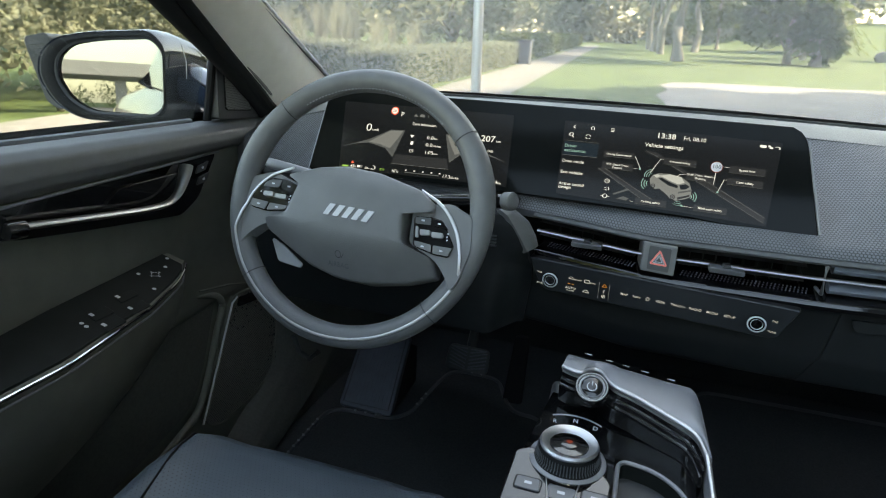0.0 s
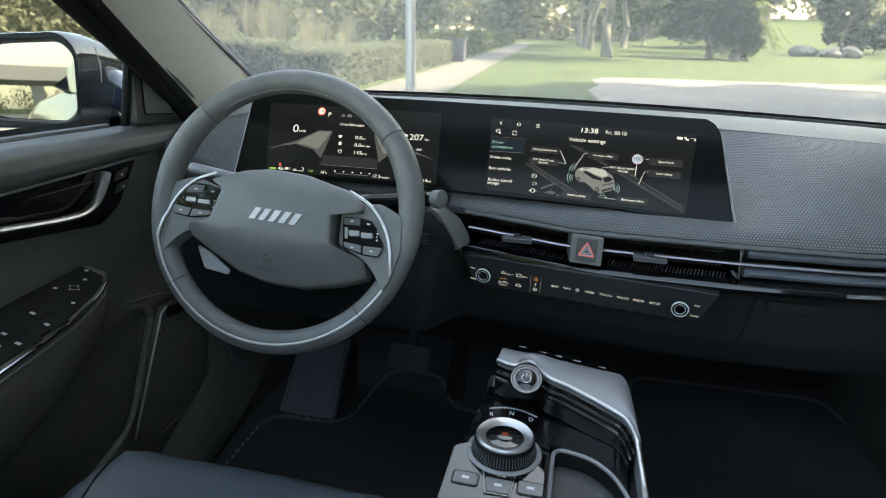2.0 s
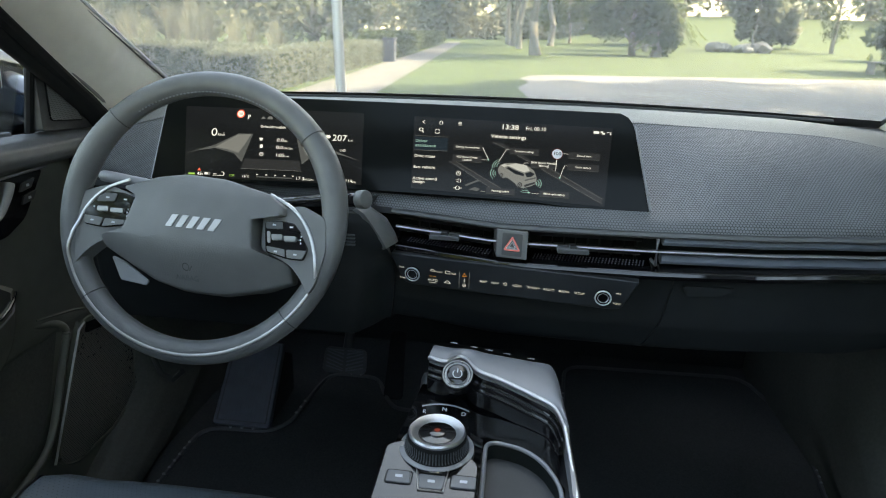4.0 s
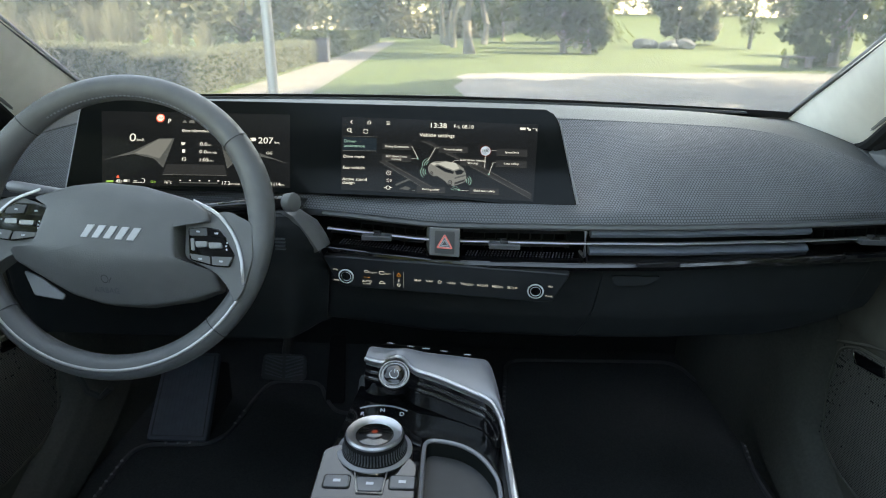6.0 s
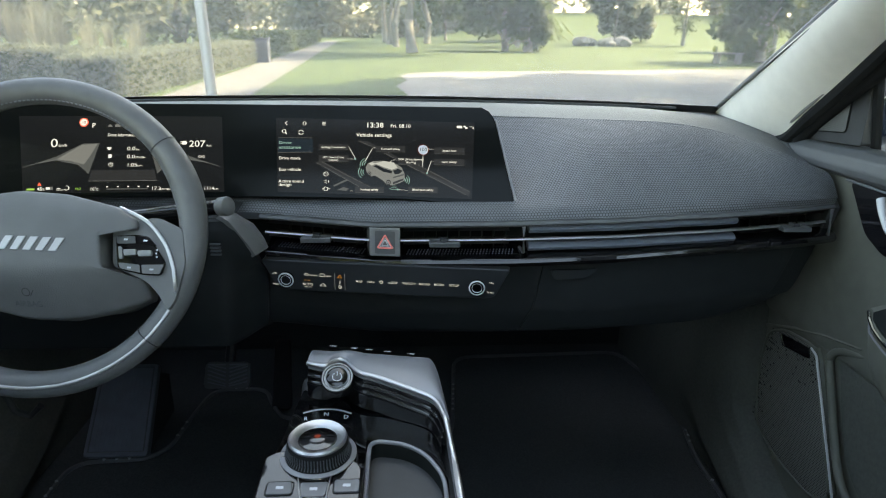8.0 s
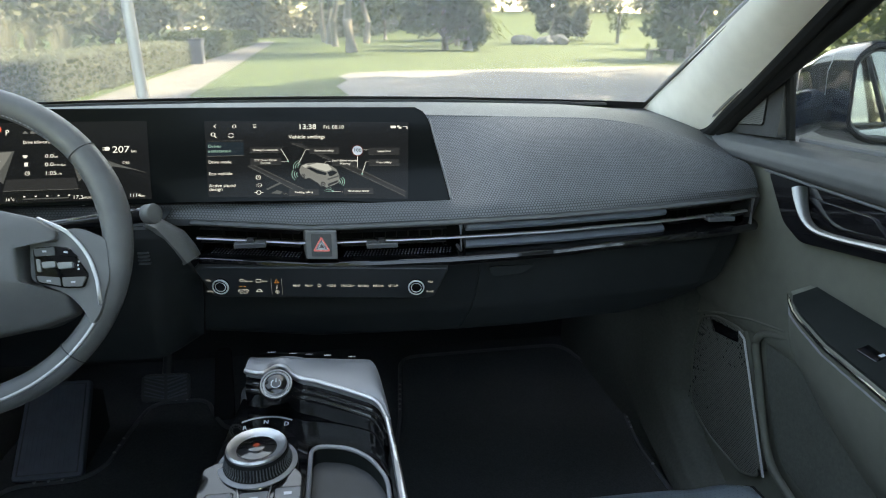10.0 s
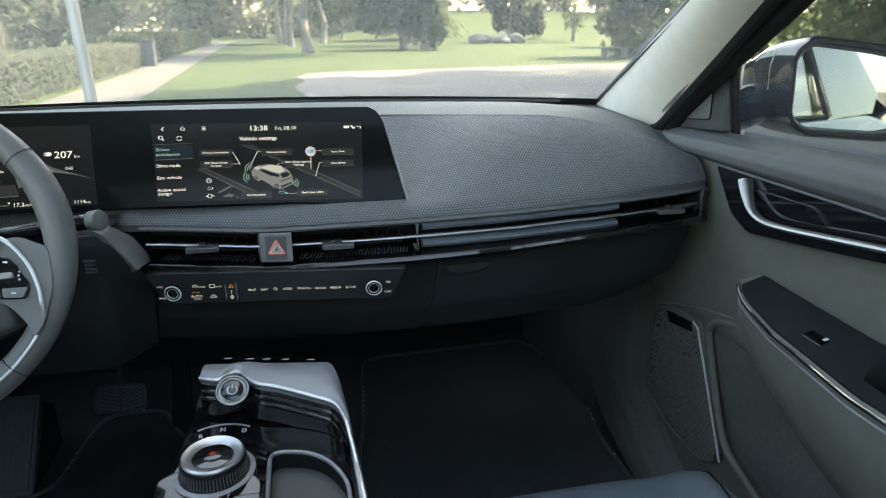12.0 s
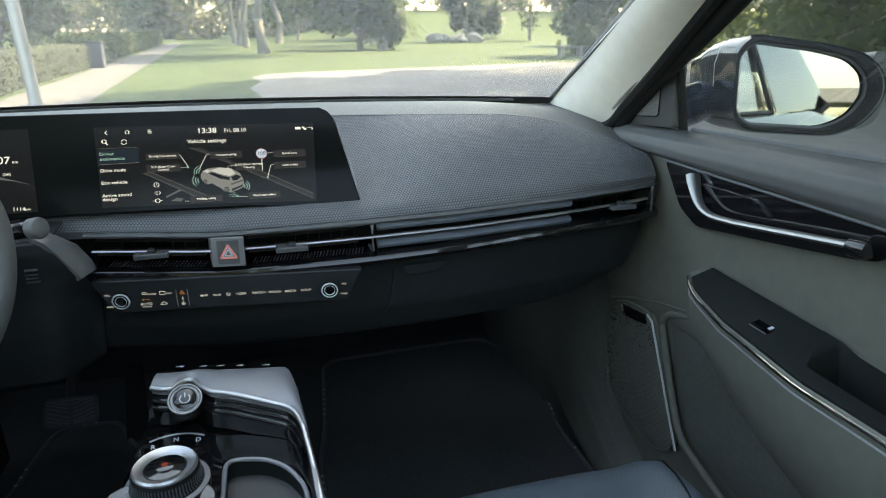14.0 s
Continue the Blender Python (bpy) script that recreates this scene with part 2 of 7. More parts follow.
def thing(name, label, category, at=(0, 0, 0), group="", kind=""):
    ob = new(name)
    ob.matrix_basis = Matrix.Translation(at)
    ob.empty_display_size = 0.05
    return tagged(ob, label, category, group, kind)


def grid(fn, nu, nv, closed_u=False, uv=None):
    """A sheet through fn(u, v), u and v from 0 to 1."""
    bm = bmesh.new()
    cu = nu if closed_u else nu + 1
    vs = [[bm.verts.new(fn(i / nu, j / nv)) for j in range(nv + 1)] for i in range(cu)]
    lay = bm.loops.layers.uv.new("UVMap") if uv else None
    for i in range(nu):
        for j in range(nv):
            k = (i + 1) % cu
            f = bm.faces.new((vs[i][j], vs[k][j], vs[k][j + 1], vs[i][j + 1]))
            if lay:
                for lp, (a, c) in zip(f.loops, ((i, j), (i + 1, j), (i + 1, j + 1), (i, j + 1))):
                    lp[lay].uv = uv(a / nu, c / nv)
    return bm


def prism(poly, low, high, put=None):
    """A polygon (2D) drawn up from low to high; put maps (a, b, h) into the world."""
    put = put or (lambda a, b, h: Vector((a, b, h)))
    bm = bmesh.new()
    lo = [bm.verts.new(put(a, b, low)) for a, b in poly]
    hi = [bm.verts.new(put(a, b, high)) for a, b in poly]
    bm.faces.new(lo[::-1])
    bm.faces.new(hi)
    for i in range(len(poly)):
        j = (i + 1) % len(poly)
        bm.faces.new((lo[i], lo[j], hi[j], hi[i]))
    return bm


def block(x0, x1, y0, y1, z0, z1):
    return prism([(x0, y0), (x1, y0), (x1, y1), (x0, y1)], z0, z1)


def rounded(poly, r, n=5):
    """The polygon with its corners rounded."""
    out = []
    for i, p in enumerate(poly):
        p = Vector(p)
        a, b = Vector(poly[i - 1]) - p, Vector(poly[(i + 1) % len(poly)]) - p
        k = min(r, a.length * 0.45, b.length * 0.45)
        a, b = p + a.normalized() * k, p + b.normalized() * k
        for s in range(n + 1):
            t = s / n
            out.append(tuple(a * (1 - t) ** 2 + p * (2 * t * (1 - t)) + b * t * t))
    return out


def spline(pts, n):
    """A smooth line (Catmull-Rom) through points, n steps between each two."""
    p = [Vector(q) for q in pts]
    p = [p[0] * 2 - p[1]] + p + [p[-1] * 2 - p[-2]]
    out = []
    for i in range(1, len(p) - 2):
        for s in range(n):
            t = s / n
            a, b, c, d = p[i - 1:i + 3]
            out.append(0.5 * ((2 * b) + (c - a) * t + (2 * a - 5 * b + 4 * c - d) * t * t + (3 * b - a - 3 * c + d) * t ** 3))
    return out + [p[-2]]


def tube(pts, r, seg=10, closed=False, flat=1.0, up=(0, 0, 1)):
    """A round or flattened bar along points; r may be a list."""
    bm = bmesh.new()
    p = [Vector(q) for q in pts]
    rings = []
    for i, q in enumerate(p):
        if closed:
            d = p[(i + 1) % len(p)] - p[i - 1]
        else:
            d = p[min(i + 1, len(p) - 1)] - p[max(i - 1, 0)]
        d.normalize()
        s = d.cross(Vector(up))
        s = s.normalized() if s.length > 1e-4 else d.orthogonal().normalized()
        w = s.cross(d)
        rr = r[i] if isinstance(r, (list, tuple)) else r
        rings.append([bm.verts.new(q + s * (rr * math.cos(a)) + w * (rr * flat * math.sin(a))) for a in (2 * math.pi * k / seg for k in range(seg))])
    m = len(rings)
    for i in range(m if closed else m - 1):
        for k in range(seg):
            bm.faces.new((rings[i][k], rings[i][(k + 1) % seg], rings[(i + 1) % m][(k + 1) % seg], rings[(i + 1) % m][k]))
    if not closed:
        bm.faces.new(rings[0][::-1])
        bm.faces.new(rings[-1])
    return bm


def lathe(prof, m, n=40):
    """A body turned from (radius, height) pairs, closed at both ends, laid by the matrix m."""
    bm = bmesh.new()
    rings = [[bm.verts.new(m @ Vector((r * math.cos(a), r * math.sin(a), h))) for a in (2 * math.pi * k / n for k in range(n))] for r, h in prof]
    for a, b in zip(rings, rings[1:]):
        for k in range(n):
            bm.faces.new((a[k], a[(k + 1) % n], b[(k + 1) % n], b[k]))
    bm.faces.new(rings[0][::-1])
    bm.faces.new(rings[-1])
    return bm


def joined(*bms):
    """Several bmeshes in one."""
    out = bmesh.new()
    for b in bms:
        me = bpy.data.meshes.new("tmp")
        b.to_mesh(me)
        b.free()
        out.from_mesh(me)
        bpy.data.meshes.remove(me)
    return out


def lettering(text, size, x, y, put, mat, parent, align="LEFT", name="lettering", bold=0.0, shear=0.0, span=0.0):
    """Words as a flat mesh; put maps (a, b) of the surface to the world."""
    cu = bpy.data.curves.new("words", "FONT")
    cu.body, cu.size, cu.align_x, cu.offset, cu.shear, cu.resolution_u = text, size, align, bold * size, shear, 3
    ob = bpy.data.objects.new("words", cu)
    me = bpy.data.meshes.new_from_object(ob)
    bpy.data.objects.remove(ob)
    bpy.data.curves.remove(cu)
    bm = bmesh.new()
    bm.from_mesh(me)
    bpy.data.meshes.remove(me)
    xs = [v.co.x for v in bm.verts]
    wide = span / (max(xs) - min(xs)) if span else 1.0
    for v in bm.verts:
        v.co = put(x + v.co.x * wide, y + v.co.y)
    return part(name, bm, mat, parent, smooth=0)


def decal(polys, put, mat, parent, name="marking", label=""):
    """Flat shapes on a surface."""
    bm = bmesh.new()
    for poly in polys:
        bm.faces.new([bm.verts.new(put(a, b)) for a, b in poly])
    ob = part(name, bm, mat, parent, label, smooth=0)
    if len(polys) > 1:
        ob["kind"] = "stuff"
    return ob


def rect(x0, y0, x1, y1):
    return [(x0, y0), (x1, y0), (x1, y1), (x0, y1)]


def stroke(pts, w):
    """A line of width w: one mitred strip, or four-cornered pieces where it closes on itself."""
    out = []
    if pts[0] != pts[-1]:
        p = [Vector(q) for q in pts]
        d = [(b - a).normalized() for a, b in zip(p, p[1:])]
        d = [d[0]] + [(a + b).normalized() for a, b in zip(d, d[1:])] + [d[-1]]
        n = [Vector((-q.y, q.x)) * (w / 2) for q in d]
        return [[tuple(a - b) for a, b in zip(p, n)] + [tuple(a + b) for a, b in zip(p, n)][::-1]]
    for a, b in zip(pts, pts[1:]):
        a, b = Vector(a), Vector(b)
        n = (b - a).normalized() * (w / 2)
        n = Vector((-n.y, n.x))
        out.append([tuple(a - n), tuple(b - n), tuple(b + n), tuple(a + n)])
    return out


def disc(cx, cy, r, n=24):
    return [(cx + r * math.cos(2 * math.pi * k / n), cy + r * math.sin(2 * math.pi * k / n)) for k in range(n)]


def ring(cx, cy, r, w, a0=0, a1=360, n=24):
    p = [(cx + r * math.cos(radians(a0 + (a1 - a0) * k / n)), cy + r * math.sin(radians(a0 + (a1 - a0) * k / n))) for k in range(n + 1)]
    return stroke(p, w)


def lerp(a, b, t):
    return a + (b - a) * t


def ease(t):
    t = max(0.0, min(1.0, t))
    return t * t * (3 - 2 * t)


def table(rows, x):
    """Straight between pairs (x, value)."""
    if x <= rows[0][0]:
        return rows[0][1]
    for (a, p), (b, q) in zip(rows, rows[1:]):
        if x <= b:
            return lerp(p, q, (x - a) / (b - a))
    return rows[-1][1]


# ---- dashboard ----
def edge_y(x):
    """The near edge of the dashboard, turned a little to the driver."""
    return table([(-0.72, 0.955), (-0.6, 0.94), (-0.3, 0.928), (-0.15, 0.908), (0.0, 0.882), (0.2, 0.858), (0.35, 0.853), (0.5, 0.862), (0.65, 0.885), (0.72, 0.905)], x)


def edge_z(x):
    return table([(-0.72, 0.955), (-0.15, 0.949), (0.0, 0.9435), (0.1, 0.9475), (0.2, 0.952), (0.45, 0.961), (0.72, 0.967)], x)


def crest(x):
    a, b = max(0.0, abs(x) - 0.45), max(0.0, abs(x) - 0.2)
    return 1.105 - 0.20 * b - 0.12 * b * b, 1.064 - 0.95 * a * a


def glass_foot(x):
    return 1.425 - 0.26 * x * x, 1.056


dash = thing("dashboard", "dark grey car dashboard with honeycomb-textured pad and slim vents", "dashboard", (0, 1.1, 0.72))


def pad_point(u, v):
    x = lerp(-0.70, 0.705, u)
    y0, z0 = edge_y(x), edge_z(x)
    y1, z1 = crest(x)
    b = lerp(0.004, 0.014, ease((abs(x + 0.165) - 0.36) / 0.16)) * math.sin(math.pi * v)
    b -= 0.0085 * math.exp(-((x - 0.205) / 0.085) ** 2) * math.sin(math.pi * v)      # hollow at the display's corner
    lip = 0.005 * (1 - ease(v / 0.05))
    return Vector((x, lerp(y0, y1, v) - 0.4 * b + lip, lerp(z0, z1, v) + b - lip + 0.002))


part("textured_pad", grid(pad_point, 110, 22, uv=lambda u, v: (u * 1.405, v * 0.24)), PAD, dash, "grey honeycomb-textured dashboard pad", solid=(0, 0.006, -0.012))


def upper_point(u, v):
    x = lerp(-0.71, 0.71, u)
    y0, z0 = crest(x)
    y1, z1 = glass_foot(x)
    return Vector((x, lerp(y0 - 0.004, y1, v), lerp(z0 + 0.001, z1, v) + 0.010 * math.sin(math.pi * min(1, v * 1.15)) - 0.006 * ease((v - 0.85) / 0.15)))


part("upper_pad", grid(upper_point, 60, 16), SOFT, dash, "plain dark grey upper dashboard", solid=(0, 0, -0.02))
part("defroster_grille", grid(lambda u, v: Vector((lerp(-0.6, 0.6, u), glass_foot(lerp(-0.6, 0.6, u))[0] - 0.05 + 0.025 * v, 1.064)), 40, 2), DARK, dash, solid=(0, 0, -0.004))

# vent recess, shelf and lower fascia
part("vent_recess", grid(lambda u, v: (lambda x: Vector((x, edge_y(x) + table([(0, 0.008), (0.3, 0.06), (0.7, 0.06), (1, 0.04)], v), edge_z(x) + table([(0, -0.008), (0.3, -0.012), (0.7, -0.055), (1, -0.060)], v))))(lerp(-0.70, 0.705, u)), 60, 10), PLATE, dash, "dark recess for the air vents")


def shelf_point(u, v):
    x = lerp(-0.158, 0.712, u)
    k = [(0.055, -0.050), (0.004, -0.056), (-0.004, -0.059), (-0.007, -0.064), (-0.003, -0.071), (0.010, -0.076), (0.05, -0.078)]
    up = 0.006 * ease((x - 0.2) / 0.4)
    a = v * (len(k) - 1)
    i = min(int(a), len(k) - 2)
    dy, dz = (lerp(k[i][m], k[i + 1][m], a - i) for m in (0, 1))
    return Vector((x, edge_y(x) + dy, edge_z(x) + dz + up))


part("shelf", grid(shelf_point, 70, 24), PIANO, dash, "gloss black shelf with rounded edge")


def on_shelf(x, d):
    return Vector((x, edge_y(x) + d, edge_z(x) - 0.0555 + (d - 0.004) * 0.118 + 0.0012))


holes = []
for a, b in ((-0.142, -0.012), (0.048, 0.205)):
    for i in range(int((b - a) / 0.0046)):
        x = a + i * 0.0046
        for j in range(3):
            d, q = 0.006 + j * 0.0065, x + j * 0.0016
            holes.append([(q, d), (q + 0.0019, d), (q + 0.0030, d + 0.0048), (q + 0.0011, d + 0.0048)])
decal(holes, on_shelf, SLOTS, dash, "perforated_strip", "rows of small grey slots")["kind"] = "stuff"


def blade(x0, x1, dy, dz, w, h, mat, name, label="", n=30):
    """A long bar that follows the edge of the dashboard."""
    pts = [(x, edge_y(x) + dy, edge_z(x) + dz) for x in (lerp(x0, x1, i / n) for i in range(n + 1))]
    bm = tube(pts, w, 10, flat=h / w)
    return part(name, bm, mat, dash, label)


blade(-0.165, 0.70, 0.0045, -0.0085, 0.006, 0.0035, SOFT, "pad_lip", "dark lip under the pad")
blade(-0.158, 0.688, 0.004, -0.031, 0.0045, 0.0022, SILVER, "vent_blade", "long slim silver vent blade")
blade(-0.155, -0.012, 0.035, -0.022, 0.018, 0.0015, DARK, "vent_slat")
blade(-0.155, -0.012, 0.035, -0.042, 0.018, 0.0015, DARK, "vent_slat")
blade(0.046, 0.20, 0.035, -0.022, 0.018, 0.0015, DARK, "vent_slat")
blade(0.046, 0.20, 0.035, -0.042, 0.018, 0.0015, DARK, "vent_slat")
for z in (-0.018, -0.045):
    blade(0.225, 0.535, 0.016, z, 0.012, 0.0075, NAVY, "decor_blade", "dark blue-grey trim blade")
blade(0.55, 0.69, 0.03, -0.020, 0.016, 0.0015, DARK, "vent_slat")
blade(0.55, 0.69, 0.03, -0.042, 0.016, 0.0015, DARK, "vent_slat")
for x in [-0.13 + 0.017 * i for i in range(7)] + [0.06 + 0.017 * i for i in range(9)] + [0.56 + 0.017 * i for i in range(8)]:
    part("vent_vane", block(x, x + 0.0015, edge_y(x) + 0.038, edge_y(x) + 0.058, edge_z(x) - 0.054, edge_z(x) - 0.012), PLATE, dash)
part("vent_frame", tube([(0.216, edge_y(0.216) + d, edge_z(0.216) + z) for d, z in ((0.03, -0.012), (0.002, -0.014), (0.0, -0.05), (0.03, -0.052))], 0.0025, 6), SATIN, dash)
part("vent_frame", tube([(0.697, edge_y(0.697) + d, edge_z(0.697) + z) for d, z in ((0.02, -0.008), (0.0, -0.012), (-0.002, -0.052), (0.02, -0.054))], 0.003, 6), SATIN, dash)


def vent_slider(x):
    y, z = edge_y(x) - 0.002, edge_z(x) - 0.033
    s = part("vent_slider", prism(rounded([(x - 0.022, z - 0.004), (x + 0.022, z - 0.004), (x + 0.022, z + 0.003), (x - 0.022, z + 0.003)], 0.002), y - 0.012, y + 0.01, lambda a, b, h: Vector((a, h, b))), SLIDER, dash, "small grey sliding vent tab", bevel=0.001)
    part("slider_cap", prism([(x - 0.006, z + 0.003), (x + 0.006, z + 0.003), (x + 0.004, z + 0.007), (x - 0.004, z + 0.007)], y - 0.008, y + 0.006, lambda a, b, h: Vector((a, h, b))), DARK, s)


for x in (-0.082, 0.103, 0.628):
    vent_slider(x)

# lower fascia, drawn in under the shelf
def fascia_point(u, v):
    x = lerp(-0.705, 0.705, u) * (1 - 0.06 * ease(v * 1.6) - 0.10 * ease((v - 0.25) / 0.5))
    lift = 0.045 * ease((abs(x) - 0.5) / 0.2)
    k = [(0.028, -0.072), (0.034, -0.11), (0.040, -0.16), (0.062, -0.205 + lift * 0.5), (0.12, -0.235 + lift), (0.30, -0.245 + lift), (0.42, -0.24 + lift)]
    a = v * (len(k) - 1)
    i = min(int(a), len(k) - 2)
    dy, dz = (lerp(k[i][m], k[i + 1][m], ease(a - i) * 0.3 + (a - i) * 0.7) for m in (0, 1))
    return Vector((x, edge_y(x) + dy, edge_z(x) + dz))


part("lower_fascia", grid(fascia_point, 60, 30), FASCIA, dash, "black lower dashboard", solid=(0, 0.01, 0.002))
part("glovebox_lid", grid(lambda u, v: fascia_point((lerp(0.252, 0.66, u) + 0.705) / 1.41, lerp(0.03, 0.62, v)) + Vector((0, -0.004, 0.001)), 24, 20), FASCIA, dash, "black glovebox lid with a notch", solid=(0, 0.006, 0), bevel=0.001)
part("glovebox_latch", prism(rounded([(0.262, 0.868), (0.335, 0.870), (0.315, 0.856), (0.27, 0.852)], 0.006), 0.0, 0.004, lambda a, b, h: Vector((a, edge_y(a) + 0.0225 - h, b))), FASCIA, dash)
for s in (-1, 1):
    part("end_cap", prism([(0.905 if s > 0 else 0.955, 0.955), (0.96, 0.998), (1.06, 1.03), (1.30, 1.05), (1.34, 0.86), (1.10, 0.845), (0.99, 0.855), (0.925, 0.90)], 0.700, 0.716, lambda a, b, h, s=s: Vector((s * h, a, b))), DARK, dash, bevel=0.003)


# hazard switch
def on_hazard(a, b, h=0.0):
    return Vector((0.016 + a * 0.99 + h * 0.137, 0.886 - a * 0.137 - h * 0.99 + b * 0.10, 0.913 + b))


hz = part("hazard_switch", prism(rounded([(-0.0225, -0.0205), (0.0225, -0.0205), (0.0225, 0.0205), (-0.0225, 0.0205)], 0.002), -0.03, 0.012, on_hazard), HAZBODY, dash, "grey hazard switch block with red triangle", bevel=0.0012)
part("switch_face", prism(rounded([(-0.0145, -0.0165), (0.0145, -0.0165), (0.0145, 0.0165), (-0.0145, 0.0165)], 0.002), 0.012, 0.0128, on_hazard), SOFT, hz)


def triangle(r, w):
    p = [(r * math.cos(radians(a)), r * math.sin(radians(a)) - 0.0015) for a in (90, 210, 330, 90)]
    return stroke(p, w)


decal(triangle(0.0125, 0.0022), lambda a, b: on_hazard(a, b, 0.0132), HAZARD, hz, "marking", "red warning triangle")
decal(triangle(0.0092, 0.0010) + triangle(0.0056, 0.0012), lambda a, b: on_hazard(a, b, 0.0133), MARK, hz)


# touch control bar, turned to the driver
def on_bar(a, b, h=0.0):
    """a along the bar from its middle, b up, h towards the cabin."""
    return Vector((0.0162 + a * 0.9908 - h * 0.13, 0.8705 - a * 0.1355 - h * 0.98 - b * 0.10, 0.855 + b * 0.995 - h * 0.10))


bar = part("control_bar", prism(rounded([(-0.182, 0.026), (-0.160, -0.019), (-0.148, -0.0225), (0.150, -0.0225), (0.162, -0.019), (0.182, 0.026)], 0.004), -0.03, 0.0, on_bar), BARFACE, dash, "gloss black touch control bar with two dials", bevel=0.0015)
for a in (-0.1455, 0.1355):
    base = on_bar(a, -0.003, 0.0)
    m = Matrix.Translation(base) @ Vector((-0.13, -0.98, -0.10)).to_track_quat("Z", "Y").to_matrix().to_4x4()
    kn = part("dial_knob", lathe([(0.0118, 0), (0.0118, 0.0042), (0.0112, 0.0050), (0.0075, 0.0050), (0.0072, 0.0042), (0.0005, 0.0042)], m), PIANO, bar, "round black dial with silver ring")
    part("knob_ring", lathe([(0.0117, 0.0028), (0.0119, 0.0050), (0.0108, 0.0058), (0.0099, 0.0054), (0.0097, 0.0030)], m), EMBLEM, kn, "thin silver ring")
    part("inner_ring", lathe([(0.0077, 0.0028), (0.0076, 0.0054), (0.0070, 0.0054), (0.0066, 0.0030)], m), EMBLEM, kn)


def on_bar_face(a, b):
    return on_bar(a, b, 0.0006)


for w, a in (("MAP", -0.0372), ("NAV", -0.0196), ("<SEEK", 0.0128), ("TRACK>", 0.0362), ("RADIO", 0.0590), ("MEDIA", 0.0806), ("SETUP", 0.1022)):
    lettering(w, 0.0052, a, -0.0042, on_bar_face, PALE, bar, "CENTER", bold=0.003)
star = [(-0.0045 + (0.0032, 0.0016)[k % 2] * math.sin(k * math.pi / 5), -0.0022 + (0.0032, 0.0016)[k % 2] * math.cos(k * math.pi / 5)) for k in range(11)]
decal(stroke(star, 0.0007), on_bar_face, PALE, bar)
for w, a, b in (("VOL", -0.163, 0.004), ("PWR", -0.162, -0.014), ("FILE", 0.156, 0.003), ("TUNE", 0.155, -0.013)):
    lettering(w, 0.0042, a, b, on_bar_face, PALE, bar, "CENTER")
lettering("AUTO", 0.0056, -0.1145, -0.0125, on_bar_face, PALE, bar, "CENTER", bold=0.004)
lettering("CLIMATE", 0.0030, -0.1145, -0.0160, on_bar_face, PALE, bar, "CENTER")
lettering("FRONT", 0.0034, -0.1105, 0.0030, on_bar_face, PALE, bar, "LEFT")
lettering("REAR", 0.0034, -0.0865, 0.0030, on_bar_face, PALE, bar, "LEFT")
decal(ring(-0.115, 0.004, 0.0036, 0.0008, 20, 160, 8) + stroke([(-0.1185, 0.0045), (-0.1115, 0.0045)], 0.0008), on_bar_face, PALE, bar)
decal(stroke([(-0.0950, 0.0075), (-0.0880, 0.0075), (-0.0880, 0.0030), (-0.0950, 0.0030), (-0.0950, 0.0075)], 0.0008), on_bar_face, PALE, bar)
decal(ring(-0.0915, -0.0125, 0.0036, 0.0008, 10, 170, 8) + stroke([(-0.0965, -0.0125), (-0.0865, -0.0125)], 0.0009), on_bar_face, PALE, bar)
decal([rect(-0.1195, -0.0045, -0.1160, -0.0035), rect(-0.1135, -0.0045, -0.1100, -0.0035)], on_bar_face, AMBER, bar)
decal(stroke([(-0.0735, 0.009), (-0.0735, -0.0175)], 0.0005) + stroke([(-0.0585, 0.009), (-0.0585, -0.0175)], 0.0005), on_bar_face, DIM, bar)
decal(stroke([(-0.0690, 0.0020), (-0.0658, 0.0072), (-0.0626, 0.0020), (-0.0690, 0.0020)], 0.0009), on_bar_face, AMBER, bar)
decal(stroke([(-0.0650, -0.0022), (-0.0668, -0.0050), (-0.0648, -0.0050), (-0.0666, -0.0078)], 0.0009) + ring(-0.0658, -0.0130, 0.0024, 0.0007) + stroke([(-0.0658, -0.0105), (-0.0658, -0.0155)], 0.0006) + stroke([(-0.0684, -0.0130), (-0.0632, -0.0130)], 0.0006), on_bar_face, PALE, bar)


# ---- wide curved display ----
def on_panel(x, k, off=0.0):
    """x across the car, k = 0 at the foot of the screens and 1 at their head."""
    y = 0.960 - 0.12 * (x + 0.165) ** 2 - 0.047 * (1 - k)
    return Vector((x, y - 0.909 * off, lerp(0.974, 1.077, k) + 0.415 * off))


display = thing("display_panel", "one-piece curved gloss black display with two lit screens", "display", (-0.16, 0.93, 0.965))
K1 = 1.185


def panel_foot(x):
    return -0.052 - 0.10 * x - 0.55 * max(0.0, x - 0.05)


